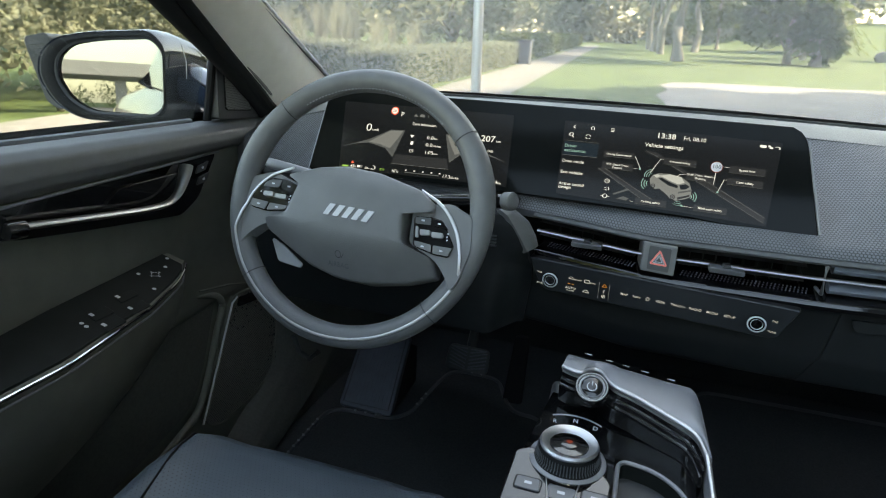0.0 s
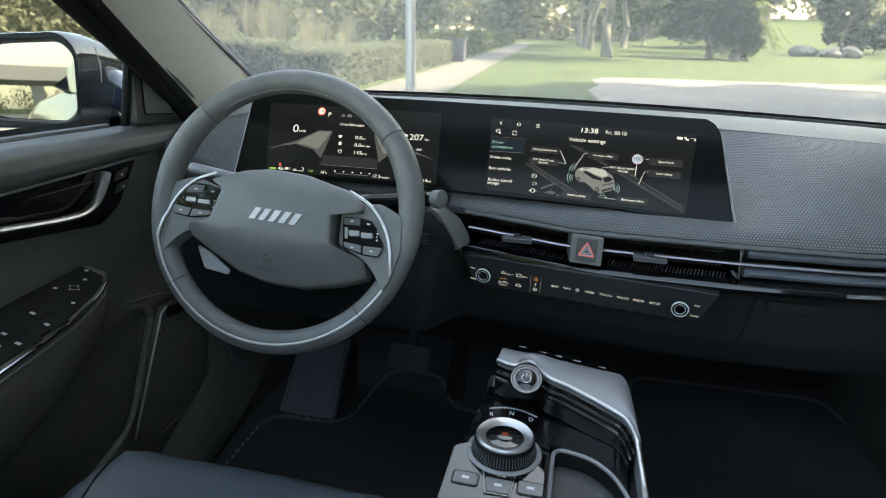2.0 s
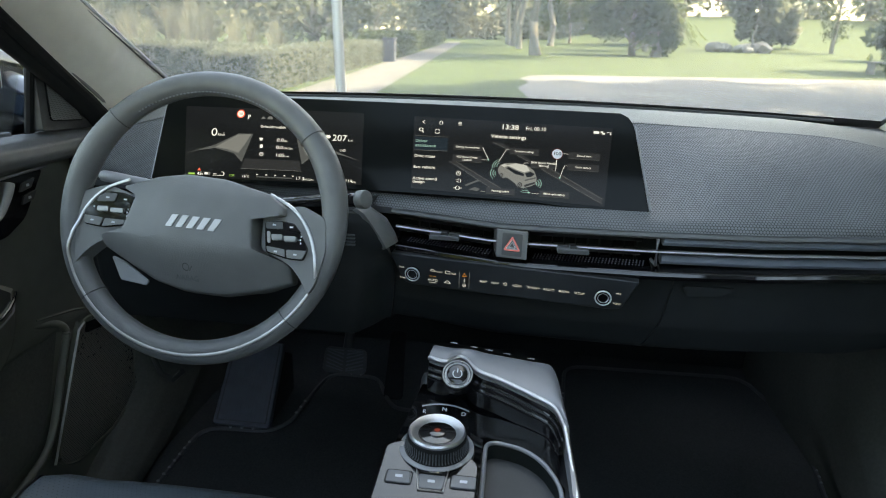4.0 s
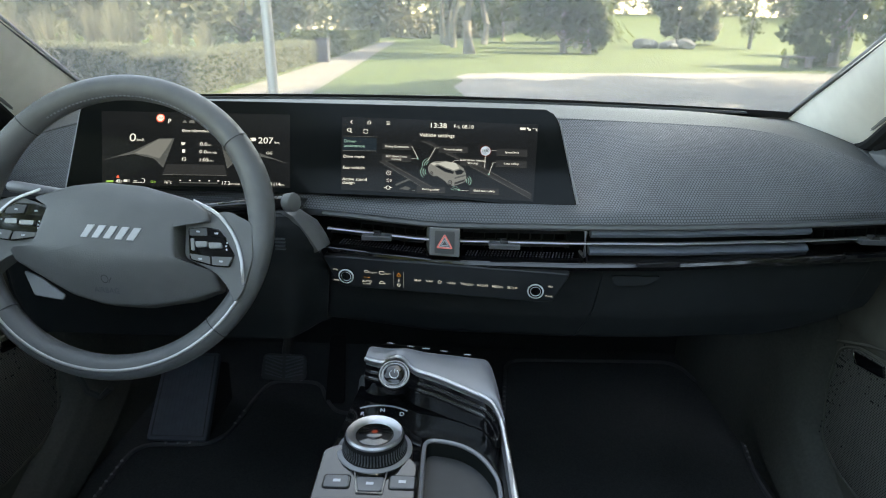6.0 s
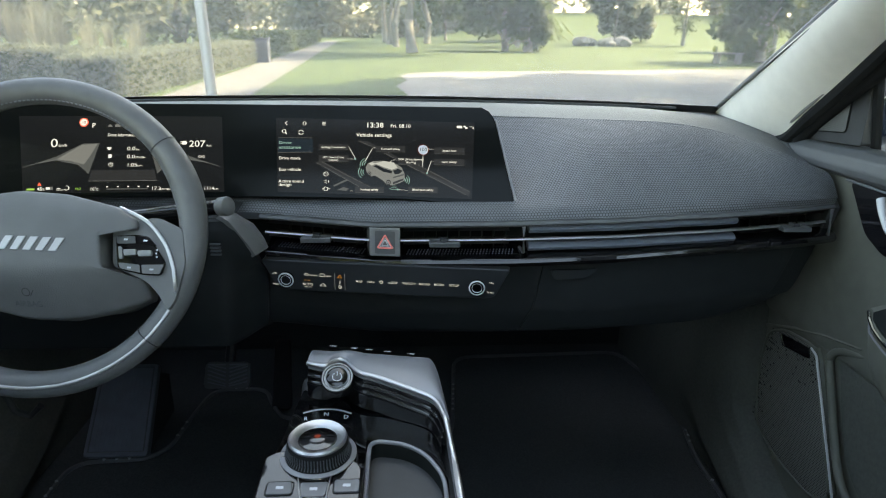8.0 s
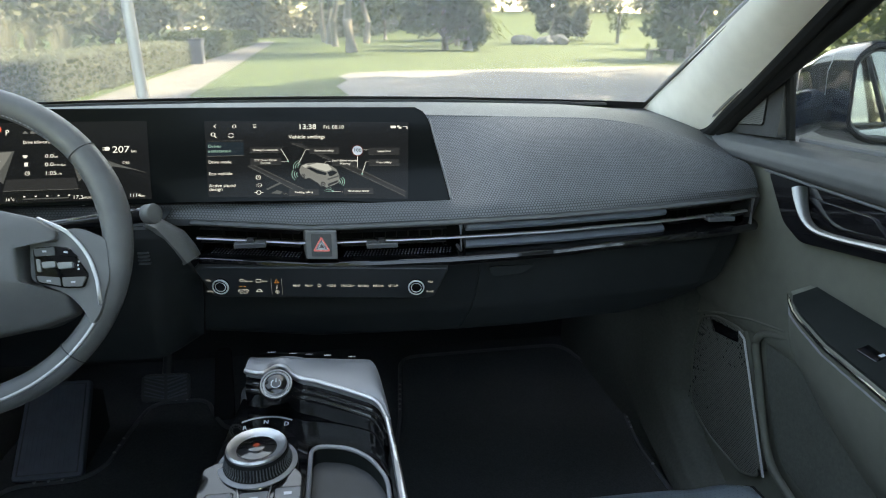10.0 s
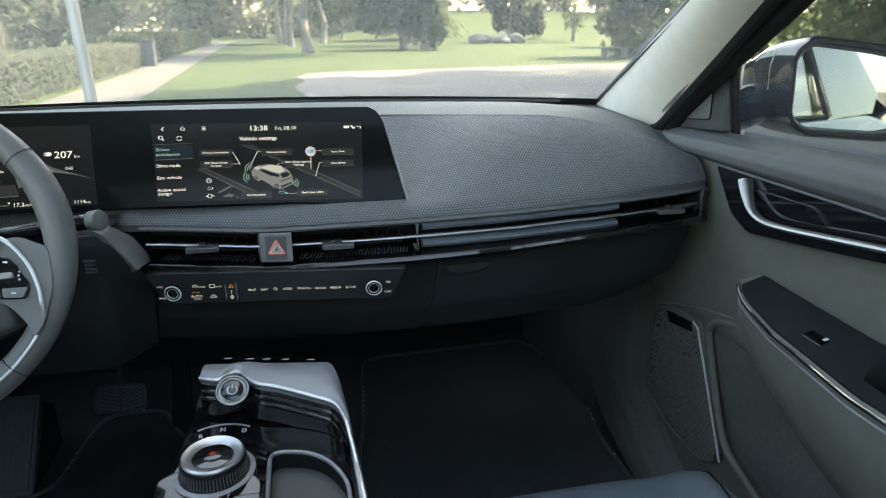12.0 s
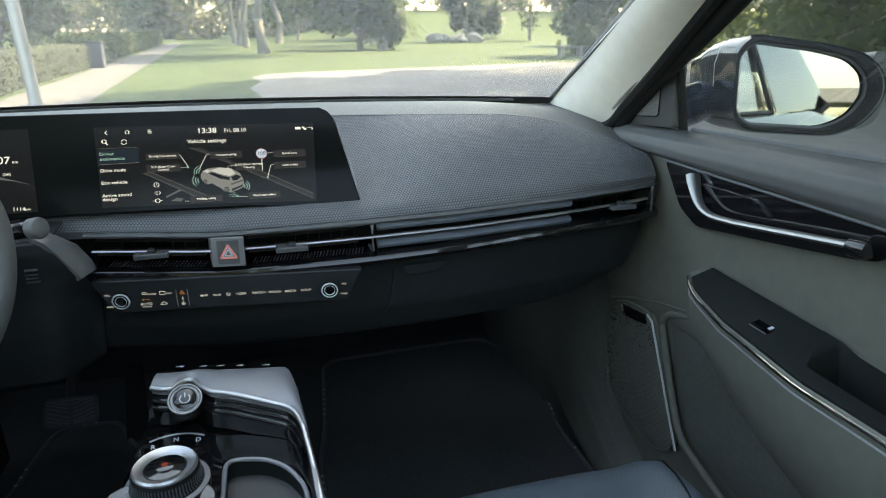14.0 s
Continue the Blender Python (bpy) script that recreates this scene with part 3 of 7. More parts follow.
def panel_outline(off, back):
    """The curved slab, with slanted ends and rounded corners."""
    bm = bmesh.new()
    nu, nv = 60, 24
    rows = []
    for layer in (0, 1):
        vs = []
        for i in range(nu + 1):
            col = []
            for j in range(nv + 1):
                s = j / nv
                cut = 0.016 * (1 - math.sqrt(max(0.0, 1 - max(0.0, (s - 0.82) / 0.18) ** 2)))
                x0, x1 = lerp(-0.5362, -0.524, s) + cut, lerp(0.2085, 0.1765, s) - cut
                x = lerp(x0, x1, i / nu)
                col.append(bm.verts.new(on_panel(x, lerp(panel_foot(x), K1, s), off - layer * back)))
            vs.append(col)
        rows.append(vs)
        for i in range(nu):
            for j in range(nv):
                bm.faces.new((vs[i][j], vs[i + 1][j], vs[i + 1][j + 1], vs[i][j + 1]))
    a, b = rows
    rim = [(i, 0) for i in range(nu)] + [(nu, j) for j in range(nv)] + [(i, nv) for i in range(nu, 0, -1)] + [(0, j) for j in range(nv, 0, -1)]
    for p, q in zip(rim, rim[1:] + rim[:1]):
        bm.faces.new((a[p[0]][p[1]], a[q[0]][q[1]], b[q[0]][q[1]], b[p[0]][p[1]]))
    return bm


part("panel", panel_outline(0.0, 0.014), PANEL, display, "curved gloss black panel", bevel=0.0015)
edge = []
for i in range(13):
    s = i / 12
    edge.append(on_panel(lerp(0.2102, 0.1815, s), lerp(-0.10, 1.03, s), -0.003))
part("edge_trim", tube(edge, 0.0018, 6), SATIN, display)
part("edge_trim", tube([on_panel(lerp(-0.5372, -0.5262, i / 12), lerp(0.004, 1.03, i / 12), -0.003) for i in range(13)], 0.0018, 6), SATIN, display)
part("panel_back", grid(lambda u, v: on_panel(lerp(-0.50, 0.16, u), lerp(0.1, 1.08, v), -0.014) + Vector((0, 0.03 * (1 - v) + 0.012, -0.004)), 30, 4), DARK, display, solid=(0, 0.004, 0))


def screen_sheet(corners, put, n=24):
    """A sheet between four corners given in hundredths: head left, head right, foot right, foot left."""
    q = [Vector(c) for c in corners]
    return grid(lambda u, v: put(*q[3].lerp(q[2], u).lerp(q[0].lerp(q[1], u), v)), n, 4)


XI, WI, HI = -0.139, 0.289, 0.1125       # centre screen: left edge, width, height
XC, WC = -0.489, 0.275                   # driver's screen


def nav_at(off):
    """Hundredths of the centre screen's width and height, b down from the top, on a layer above the glass."""
    return lambda a, b: on_panel(XI + WI * a / 100, 1 - b / 100, 0.0008 + 0.0003 * off)


def clu_at(off):
    return lambda a, b: on_panel(XC + WC * a / 100, 1 - b / 100, 0.0008 + 0.0003 * off)


nav = part("centre_screen", screen_sheet([(-0.6, -0.2), (100.1, 2.7), (98.0, 103.8), (0.6, 96.7)], nav_at(-1)), SCREEN, display, "lit touchscreen showing vehicle settings")
clu = part("driver_screen", screen_sheet([(-2, -1.5), (98.5, -1.2), (100.6, 96.6), (1.5, 96.6)], clu_at(-1)), SCREEN, display, "lit instrument screen with speed and range")


def words_on(put, w, h, text, size, a, b, mat, parent, align="LEFT", bold=0.0, span=0.0):
    """Words whose capital height is size percent of the screen's height; span: their width in percent."""
    s = size * 1.40
    return lettering(text, s, 0, 0, lambda x, y: put(a + x * h / w, b - y), mat, parent, align, "lettering", bold, span=span * w / h)


def nt(text, size, a, b, mat, **q):
    return words_on(nav_at(3), WI, HI, text, size, a, b, mat, nav, **q)


def oval(cx, cy, r, n=24):
    """A disc that is round on the screen."""
    return [(cx + r * math.cos(2 * math.pi * k / n), cy + r * 2.5 * math.sin(2 * math.pi * k / n)) for k in range(n)]


def arc(cx, cy, r, a0, a1, w, n=10):
    return stroke([(cx + r * math.cos(radians(lerp(a0, a1, k / n))), cy + r * 2.5 * math.sin(radians(lerp(a0, a1, k / n)))) for k in range(n + 1)], w)


decal([rect(0.6, 27, 18, 45)], nav_at(0), BLUE, nav, "menu_highlight")
decal(stroke([(0.6, 45.2), (18, 44.6)], 0.5), nav_at(1), DIM, nav, "menu_line")
decal(stroke([(0.6, 25.7), (18, 25.7)], 0.5), nav_at(1), LOW, nav, "menu_line")
for txt, b, mt, sp in (("Driver", 34.4, TEAL, 6.2), ("assistance", 40.4, TEAL, 10.8), ("Drive mode", 54.6, WHITE, 10.7), ("Eco vehicle", 69.4, WHITE, 11.0), ("Active sound", 84.6, WHITE, 12.6), ("design", 89.2, WHITE, 6.3)):
    nt(txt, 4.0, 1.1, b, mt, bold=0.004, span=sp)
nt("13:38", 6.6, 44.7, 11.4, WHITE, bold=0.010, span=8.2)
nt("Fri, 08.10", 5.0, 57.2, 11.2, WHITE, span=10.0)
nt("Vehicle settings", 4.8, 39.9, 23.6, WHITE, bold=0.008, span=17.9)
decal(stroke([(5.1, 4.6), (4.1, 6.8), (5.1, 9.0)], 0.45), nav_at(3), WHITE, nav)
decal(stroke([(12.9, 6.6), (13.8, 4.2), (14.7, 6.6)], 0.4), nav_at(3), WHITE, nav)
decal(stroke([(13.1, 6.4), (13.1, 9.0), (14.5, 9.0), (14.5, 6.4)], 0.4), nav_at(3), WHITE, nav)
for b in (4.9, 6.7, 8.5):
    decal([rect(22.7, b, 24.4, b + 0.7)], nav_at(3), WHITE, nav)
decal(arc(3.6, 17.4, 0.9, 0, 350, 0.5, 16) + stroke([(4.2, 19.2), (5.0, 21.4)], 0.6), nav_at(3), WHITE, nav)
decal(arc(12.1, 18.9, 1.15, 20, 165, 0.45) + arc(12.1, 18.9, 1.15, 200, 345, 0.45), nav_at(3), WHITE, nav)
decal([rect(90.9, 7.4, 93.6, 10.6)], nav_at(3), WHITE, nav)
decal([rect(94.3, 7.2, 95.4, 9.2), rect(95.0, 9.0, 96.4, 11.2)], nav_at(3), WHITE, nav)
decal(stroke([(97.2, 8.4), (99.2, 8.4), (99.2, 11.2)], 0.6), nav_at(3), WHITE, nav)
for a, b, c, d in ((21, 34.3, 35.8, 41.7), (21, 48.4, 36, 57.5), (49.8, 35.5, 64.7, 43.6), (79.2, 36.4, 94.8, 45.2), (79, 51.5, 94.5, 59.9), (39.2, 89.4, 53.8, 97.2), (66.1, 88.8, 80.8, 96.5), (60.7, 50.5, 74.2, 59.9)):
    decal([rect(a, b, c, d)], nav_at(2), FAINT, nav, "label_box")
    decal(stroke([(a, d), (c, d)], 0.35), nav_at(3), LOW, nav, "label_edge")
for txt, a, b, sp in (("Driving Convenience", 28.4, 39.2, 12.0), ("SCC (Smart Cruise", 28.4, 52.4, 10.6), ("Control)", 28.4, 56.0, 4.8), ("Forward safety", 57.2, 40.8, 9.4), ("DAW (Driver Attention", 67.4, 54.2, 12.8), ("Warning)", 67.4, 58.0, 5.2), ("Speed limit", 87, 42.0, 7.0), ("Lane safety", 86.8, 56.8, 7.4), ("Parking safety", 46.5, 94.4, 8.8), ("Blind-spot safety", 73.4, 93.8, 10.6)):
    nt(txt, 2.6, a, b, WHITE, align="CENTER", bold=0.006, span=sp)


def seen(x, y):
    """The car picture is drawn on a plain sheet and laid on the screen."""
    return (x - 340) / 8.6, (y - 68 - 0.037 * (x - 340)) / 3.2


def drawn(pts, mat, layer, name, label=""):
    return decal([[seen(*p) for p in pts]], nav_at(layer), mat, nav, name, label)


for q, mt, nm in (([(508, 258), (530, 256), (745, 372), (700, 372)], FAINT, "road_line"), ([(690, 172), (735, 178), (768, 196), (768, 208)], FAINT, "road_line"), ([(800, 226), (826, 226), (868, 250), (858, 258)], FAINT, "road_line"), ([(905, 280), (945, 278), (1174, 400), (1172, 420)], FAINT, "road_line"),
                  ([(600, 378), (628, 366), (652, 374), (640, 384), (618, 380)], LOW, "sensor_picture"), ([(583, 358), (645, 332), (652, 338), (588, 364)], LOW, "road_line")):
    drawn(q, mt, 0, nm)
for a, b in (((508, 260), (700, 370)), ((530, 256), (744, 370)), ((690, 174), (768, 208)), ((905, 282), (1172, 420)), ((945, 279), (1174, 400)), ((800, 228), (858, 256))):
    decal(stroke([seen(*a), seen(*b)], 0.3), nav_at(1), DIM, nav, "road_edge")
drawn([(724, 286), (733, 270), (755, 262), (800, 261), (845, 269), (880, 292), (892, 318), (893, 346), (870, 357), (838, 366), (815, 362), (800, 346), (765, 323), (748, 326), (733, 316), (725, 300)], MID, 1, "car_body", "small pale grey car picture")
drawn([(758, 272), (800, 263), (846, 271), (862, 292), (838, 300), (806, 290), (776, 277)], PALE, 2, "car_roof")
drawn([(757, 283), (770, 279), (804, 294), (838, 306), (836, 316), (800, 308)], SCREEN, 2, "car_side_glass")
drawn([(842, 304), (866, 297), (884, 306), (868, 318), (850, 320)], SCREEN, 2, "car_rear_glass")
drawn([(736, 272), (752, 266), (766, 272), (750, 281)], PALE, 2, "car_bonnet")
drawn([(842, 330), (890, 318), (891, 324), (842, 337)], LOW, 2, "car_tail_light")
drawn([(842, 352), (888, 338), (886, 346), (842, 362)], FAINT, 2, "car_bumper")
for x, y, r in ((740, 314, 9), (822, 353, 11)):
    for k, mt, ly in ((1.0, SCREEN, 2), (0.68, DIM, 3), (0.25, SCREEN, 4)):
        drawn([(x + r * k * 0.9 * math.cos(t), y + r * k * math.sin(t)) for t in (j * math.pi / 8 for j in range(16))], mt, ly, "car_wheel")
for cx, cy, a0, a1, rs in ((732, 276, 165, 260, (12, 20, 28)), (728, 306, 130, 215, (14, 22, 31)), (884, 346, -50, 40, (10, 18, 26)), (845, 360, 50, 130, (10, 17, 24))):
    for r in rs:
        q = [seen(cx + r * 1.15 * math.cos(radians(lerp(a0, a1, k / 10))), cy + r * math.sin(radians(lerp(a0, a1, k / 10)))) for k in range(11)]
        decal(stroke(q, 0.34), nav_at(3), TEAL, nav, "sensor_wave")
for q in ([(650, 198), (680, 250)], [(648, 250), (678, 251)], [(768, 206), (754, 206), (722, 262)], [(998, 217), (1022, 219)], [(1020, 268), (1008, 268), (990, 318)], [(858, 384), (905, 388)], [(655, 384), (672, 385)], [(860, 260), (838, 260), (830, 270)], [(973, 242), (971, 290)]):
    decal(stroke([seen(*p) for p in q], 0.26), nav_at(3), WHITE, nav, "pointer_line")
for x, y in ((678, 251), (990, 318), (862, 384)):
    decal([oval(*seen(x, y), 0.5, 10)], nav_at(4), TEAL, nav, "pointer_dot")
decal([oval(73.7, 40.0, 2.85)], nav_at(2), EMBER, nav, "speed_sign")
decal([oval(73.7, 40.0, 2.5)], nav_at(3), MARK, nav, "speed_sign")
nt_sign = words_on(nav_at(4), WI, HI, "100", 4.6, 73.7, 41.8, DIM, nav, align="CENTER", span=3.4)
decal(arc(24.7, 73.2, 1.1, 0, 350, 0.35, 16) + stroke([(24.7, 71.6), (24.7, 73.4), (25.4, 73.4)], 0.3), nav_at(3), WHITE, nav)
decal(stroke([(23.6, 82.0), (24.4, 82.0), (25.0, 80.4), (25.0, 85.8), (24.4, 84.2), (23.6, 84.2)], 0.35) + arc(25.2, 83.1, 0.9, -60, 60, 0.3), nav_at(3), WHITE, nav)
decal(arc(24.7, 92.6, 1.0, 0, 350, 0.4, 16) + stroke([(22.6, 92.6), (23.7, 92.6)], 0.6) + stroke([(25.7, 92.6), (26.8, 92.6)], 0.6), nav_at(3), WHITE, nav)


def ct(text, size, a, b, mat, **q):
    return words_on(clu_at(3), WC, HI, text, size, a, b, mat, clu, **q)


# the driver's screen: wings, floor, figures
for m in (lambda a: a, lambda a: 99 - a):
    decal([[(m(a), b) for a, b in ((1.3, 63.8), (16.6, 50.4), (29.1, 34.0), (37.4, 33.5), (32.6, 73.0), (27.6, 61.4), (16.7, 55.3), (8, 59))]], clu_at(0), LOW, clu, "wing_picture")
    decal([[(m(a), b) for a, b in ((16.9, 53.9), (22, 46), (28.9, 35.6), (36.4, 34.4), (33.5, 48), (30.2, 60.8), (24.0, 56.2))]], clu_at(1), MID, clu, "wing_light")
    decal(stroke([(m(a), b) for a, b in ((1.3, 63.8), (8, 58.4), (16.7, 54.6), (24, 56.2), (27.6, 60.8), (32.4, 72))], 0.3), clu_at(2), DIM, clu, "wing_line")
decal([[(37.2, 36), (61.8, 36), (66.5, 82), (32.6, 82)]], clu_at(1), SCREEN, clu, "floor_picture")
decal([[(34.0, 68), (65.0, 68), (66.5, 82), (32.6, 82)]], clu_at(2), FAINT, clu, "floor_picture")
decal(stroke([(32.6, 82), (66.5, 82)], 0.4), clu_at(3), MID, clu, "floor_line")
ct("0", 11.0, 13.7, 38.6, WHITE, span=3.3)
ct("km/h", 4.0, 17.6, 38.2, WHITE, span=3.9)
decal([oval(29.3, 6.8, 2.3)], clu_at(1), RED, clu, "speed_sign")
decal([oval(29.3, 6.8, 1.75)], clu_at(2), WHITE, clu, "speed_sign")
ct("30", 3.6, 29.3, 8.5, EMBER, align="CENTER", span=2.2)
ct("P", 6.2, 33.4, 13.8, WHITE, bold=0.012)
decal([[(41.0, 12.6), (42.0, 9.4), (42.6, 9.4), (43.6, 12.6)]], clu_at(2), DIM, clu)
decal([[(44.6, 12.8), (44.6, 10.6), (45.2, 8.8), (47.0, 8.8), (47.6, 10.6), (47.6, 12.8)]], clu_at(2), DIM, clu)
decal([rect(49.6, 8.8, 49.9, 12.8)], clu_at(2), DIM, clu)
ct("Drive Information", 3.8, 41.3, 25.0, WHITE, bold=0.006, span=13.9)
for b, txt, u, sp in ((43.0, "0.0", "km", 1.7), (53.2, "0.0", "kWh/100km", 5.0), (63.8, "1:05", "h:m", 2.7)):
    ct(txt, 4.8, 51.1, b, WHITE, span=4.5 if ":" in txt else 3.9)
    ct(u, 2.6, 56.0 if ":" in txt else 55.4, b, WHITE, span=sp)
decal([rect(41.2, 39.0, 43.4, 40.8), rect(41.6, 41.0, 43.0, 42.6)], clu_at(3), WHITE, clu)
decal([rect(42.0, 48.0, 43.6, 52.8)], clu_at(3), WHITE, clu)
decal(arc(43.3, 61.2, 1.0, 0, 350, 0.35, 16) + stroke([(43.3, 59.6), (43.3, 61.4), (44.0, 61.4)], 0.3), clu_at(3), WHITE, clu)
ct("207", 8.4, 82.1, 38.4, WHITE, span=8.1, bold=0.006)
ct("km", 3.4, 91.0, 38.4, WHITE, span=2.4)
decal([[(78.6, 31.0), (80.6, 31.0), (81.2, 33.3), (80.6, 35.6), (78.6, 35.6)]], clu_at(3), WHITE, clu)
decal([rect(77.6, 31.6, 78.6, 32.4), rect(77.6, 34.2, 78.6, 35.0)], clu_at(3), WHITE, clu)
ct("CHG", 3.6, 86.9, 52.8, WHITE, span=3.2)
ct("45", 4.4, 8.4, 93.2, WHITE, span=2.4, bold=0.012)
ct("%", 3.0, 10.9, 93.2, WHITE, span=1.0)
decal([rect(12.3, 88.6, 15.8, 92.6)], clu_at(2), DIM, clu, "battery_mark")
decal([rect(12.6, 89.2, 14.4, 92.0)], clu_at(3), WHITE, clu, "battery_mark")
decal([rect(3.4, 90.4, 7.2, 92.8)], clu_at(2), GREEN, clu)
decal([rect(17.6, 90.4, 19.4, 91.2)], clu_at(2), WHITE, clu)
decal(stroke([(17.2, 92.8), (21.4, 92.8)], 0.5) + arc(22.4, 90.4, 1.1, -120, 150, 0.5), clu_at(2), WHITE, clu)
ct("ECO", 3.0, 26.6, 93.2, GREEN, span=2.6)
ct("16\u00b0c", 4.2, 33.6, 94.0, WHITE, span=3.6)
ct("17.3", 4.6, 63.7, 94.2, WHITE, span=4.2)
ct("kWh/100km", 2.6, 68.4, 94.2, WHITE, span=5.4)
ct("1114", 4.6, 90.0, 94.2, WHITE, span=4.8)
ct("km", 3.0, 95.2, 94.2, WHITE, span=2.2)
decal([[(8.4, 87.0), (9.4, 83.0), (10.4, 87.0)]], clu_at(3), RED, clu, "warning_mark")
decal([rect(41.6, 91.6, 62.0, 93.0)], clu_at(2), LOW, clu, "scale_bar")
for a in (41.6, 46.7, 51.8, 56.9, 61.7):
    decal([rect(a, 88.6, a + 0.9, 90.0)], clu_at(2), WHITE, clu, "scale_mark")


# ---- steering wheel ----
RAKE, TURN = 28.6, -2.8
WU = Vector((1, 0, 0))
WV = Vector((0, math.sin(radians(RAKE)), math.cos(radians(RAKE))))
WN = Vector((0, -math.cos(radians(RAKE)), math.sin(radians(RAKE))))
HUB = Vector((-0.3668, 0.7230, 0.9755))
_c, _s = math.cos(radians(TURN)), math.sin(radians(TURN))


def on_wheel(a, b, h=0.0):
    """a to the right, b up in the wheel's plane, h towards the driver."""
    return HUB + WU * (a * _c - b * _s) + WV * (a * _s + b * _c) + WN * h


wheel = thing("steering_wheel", "dark grey leather steering wheel with silver inlay and wide hub", "steering wheel", tuple(HUB))
RO, TR = 0.1686, 0.0155
RIM, RIM_RAKE, RIM_YAW = HUB + Vector((-0.0019, 0.0026, -0.0026)), radians(22.9), radians(1.15)
RIM_TURN = Matrix.Rotation(RIM_YAW, 3, "Z")
RU, RV = RIM_TURN @ Vector((1, 0, 0)), RIM_TURN @ Vector((0, math.sin(RIM_RAKE), math.cos(RIM_RAKE)))
RN = RIM_TURN @ Vector((0, -math.cos(RIM_RAKE), math.sin(RIM_RAKE)))


def on_rim(a, b, h=0.0):
    """The same in the plane of the rim, which stands a little steeper than the hub."""
    return RIM + RU * (a * _c - b * _s) + RV * (a * _s + b * _c) + RN * h



def rim_point(u, v):
    t, p = u * 2 * math.pi, v * 2 * math.pi
    thick = 1 + 0.10 * math.exp(-((math.sin(t) - 0.35) / 0.25) ** 2)
    r = RO + TR * thick * math.cos(p) * 0.98
    return on_rim(r * math.cos(t), r * math.sin(t), TR * thick * math.sin(p))


bm = grid(rim_point, 120, 24, closed_u=True)
bmesh.ops.remove_doubles(bm, verts=bm.verts, dist=1e-5)
rim = part("rim", bm, RIMSKIN, wheel, "dark grey leather rim")
for t in (41, 138, 222, 318):
    part("rim_seam", tube([on_rim((RO + (TR + 0.0006) * math.cos(p)) * math.cos(radians(t)), (RO + (TR + 0.0006) * math.cos(p)) * math.sin(radians(t)), (TR + 0.0006) * math.sin(p)) for p in (k * math.pi / 12 for k in range(24))], 0.0007, 5, closed=True), DARK, rim)
for i in range(44):
    t = radians(52 + i * 76 / 43)
    q = RO - TR * 0.86
    part("stitch", tube([on_rim(q * math.cos(t + d) , q * math.sin(t + d), TR * 0.62) for d in (-0.007, 0.007)], 0.0009, 4), STITCH, rim)
# hub cover
HUBPOLY = rounded([(-0.1226, -0.0404), (-0.0912, -0.0322), (-0.0874, -0.028), (-0.0787, 0.0115), (-0.1003, 0.0214), (-0.0559, 0.0391), (-0.0209, 0.0462), (0.0291, 0.0447), (0.0863, 0.0325), (0.1087, 0.0183), (0.1105, 0.0077), (0.0765, 0.0045), (0.0742, -0.003), (0.0806, -0.038), (0.0922, -0.0414), (0.122, -0.049), (0.1256, -0.0692), (0.0896, -0.0840), (0.0389, -0.0956), (-0.0071, -0.0960), (-0.0453, -0.0875), (-0.1169, -0.0533)], 0.0045, 4)


def dome(a, b):
    """The height of the hub cover: a soft dome that bends away above and below."""
    return 0.0310 - 0.0175 * (a / 0.125) ** 2 - 0.006 * ((b + 0.020) / 0.07) ** 2 - 0.60 * max(0.0, -0.047 - b + 0.012 * (a / 0.12) ** 2) - 0.45 * max(0.0, b - 0.026)


def hub_bm():
    bm = bmesh.new()
    rings = []
    for s, h in ((1.0, -0.030), (1.0, -0.0045), (0.992, -0.0016), (0.975, 0.0), (0.93, 0.0), (0.86, 0.0), (0.74, 0.0), (0.58, 0.0), (0.40, 0.0), (0.2, 0.0)):
        ring_ = []
        for a, b in HUBPOLY:
            p, q = a * s, -0.025 + (b + 0.025) * s
            ring_.append(bm.verts.new(on_wheel(p, q, h if h < -0.02 else dome(p, q) + h)))
        rings.append(ring_)
    for p, q in zip(rings, rings[1:]):
        for k in range(len(p)):
            bm.faces.new((p[k], p[(k + 1) % len(p)], q[(k + 1) % len(p)], q[k]))
    bm.faces.new(rings[-1])
    bm.faces.new(rings[0][::-1])
    return bm


part("airbag_cover", hub_bm(), WHEELSKIN, wheel, "wide dark grey airbag cover", smooth=60)


def on_cover(a, b):
    return on_wheel(a, b, dome(a, b) + 0.0006)


def flush(a, b, h=0.0):
    return on_wheel(a, b, dome(a, b) - 0.001 + h)


for k in range(5):                   # the maker's mark as five plain slanted bars
    a = -0.0275 + 0.0133 * k
    q = [(a, -0.0232), (a + 0.0064, -0.0086), (a + 0.0146, -0.0082), (a + 0.0076, -0.0232)]
    part("emblem_bar", prism(q, 0.0, 0.0024, flush), EMBLEM, wheel, "pale silver emblem bar")
lettering("AIRBAG", 0.0085, 0.0, -0.083, on_cover, RUBBER, wheel, "CENTER")
decal(ring(0, -0.068, 0.004, 0.0008) + stroke([(0.004, -0.072), (0.008, -0.066)], 0.0008), on_cover, DARK, wheel)
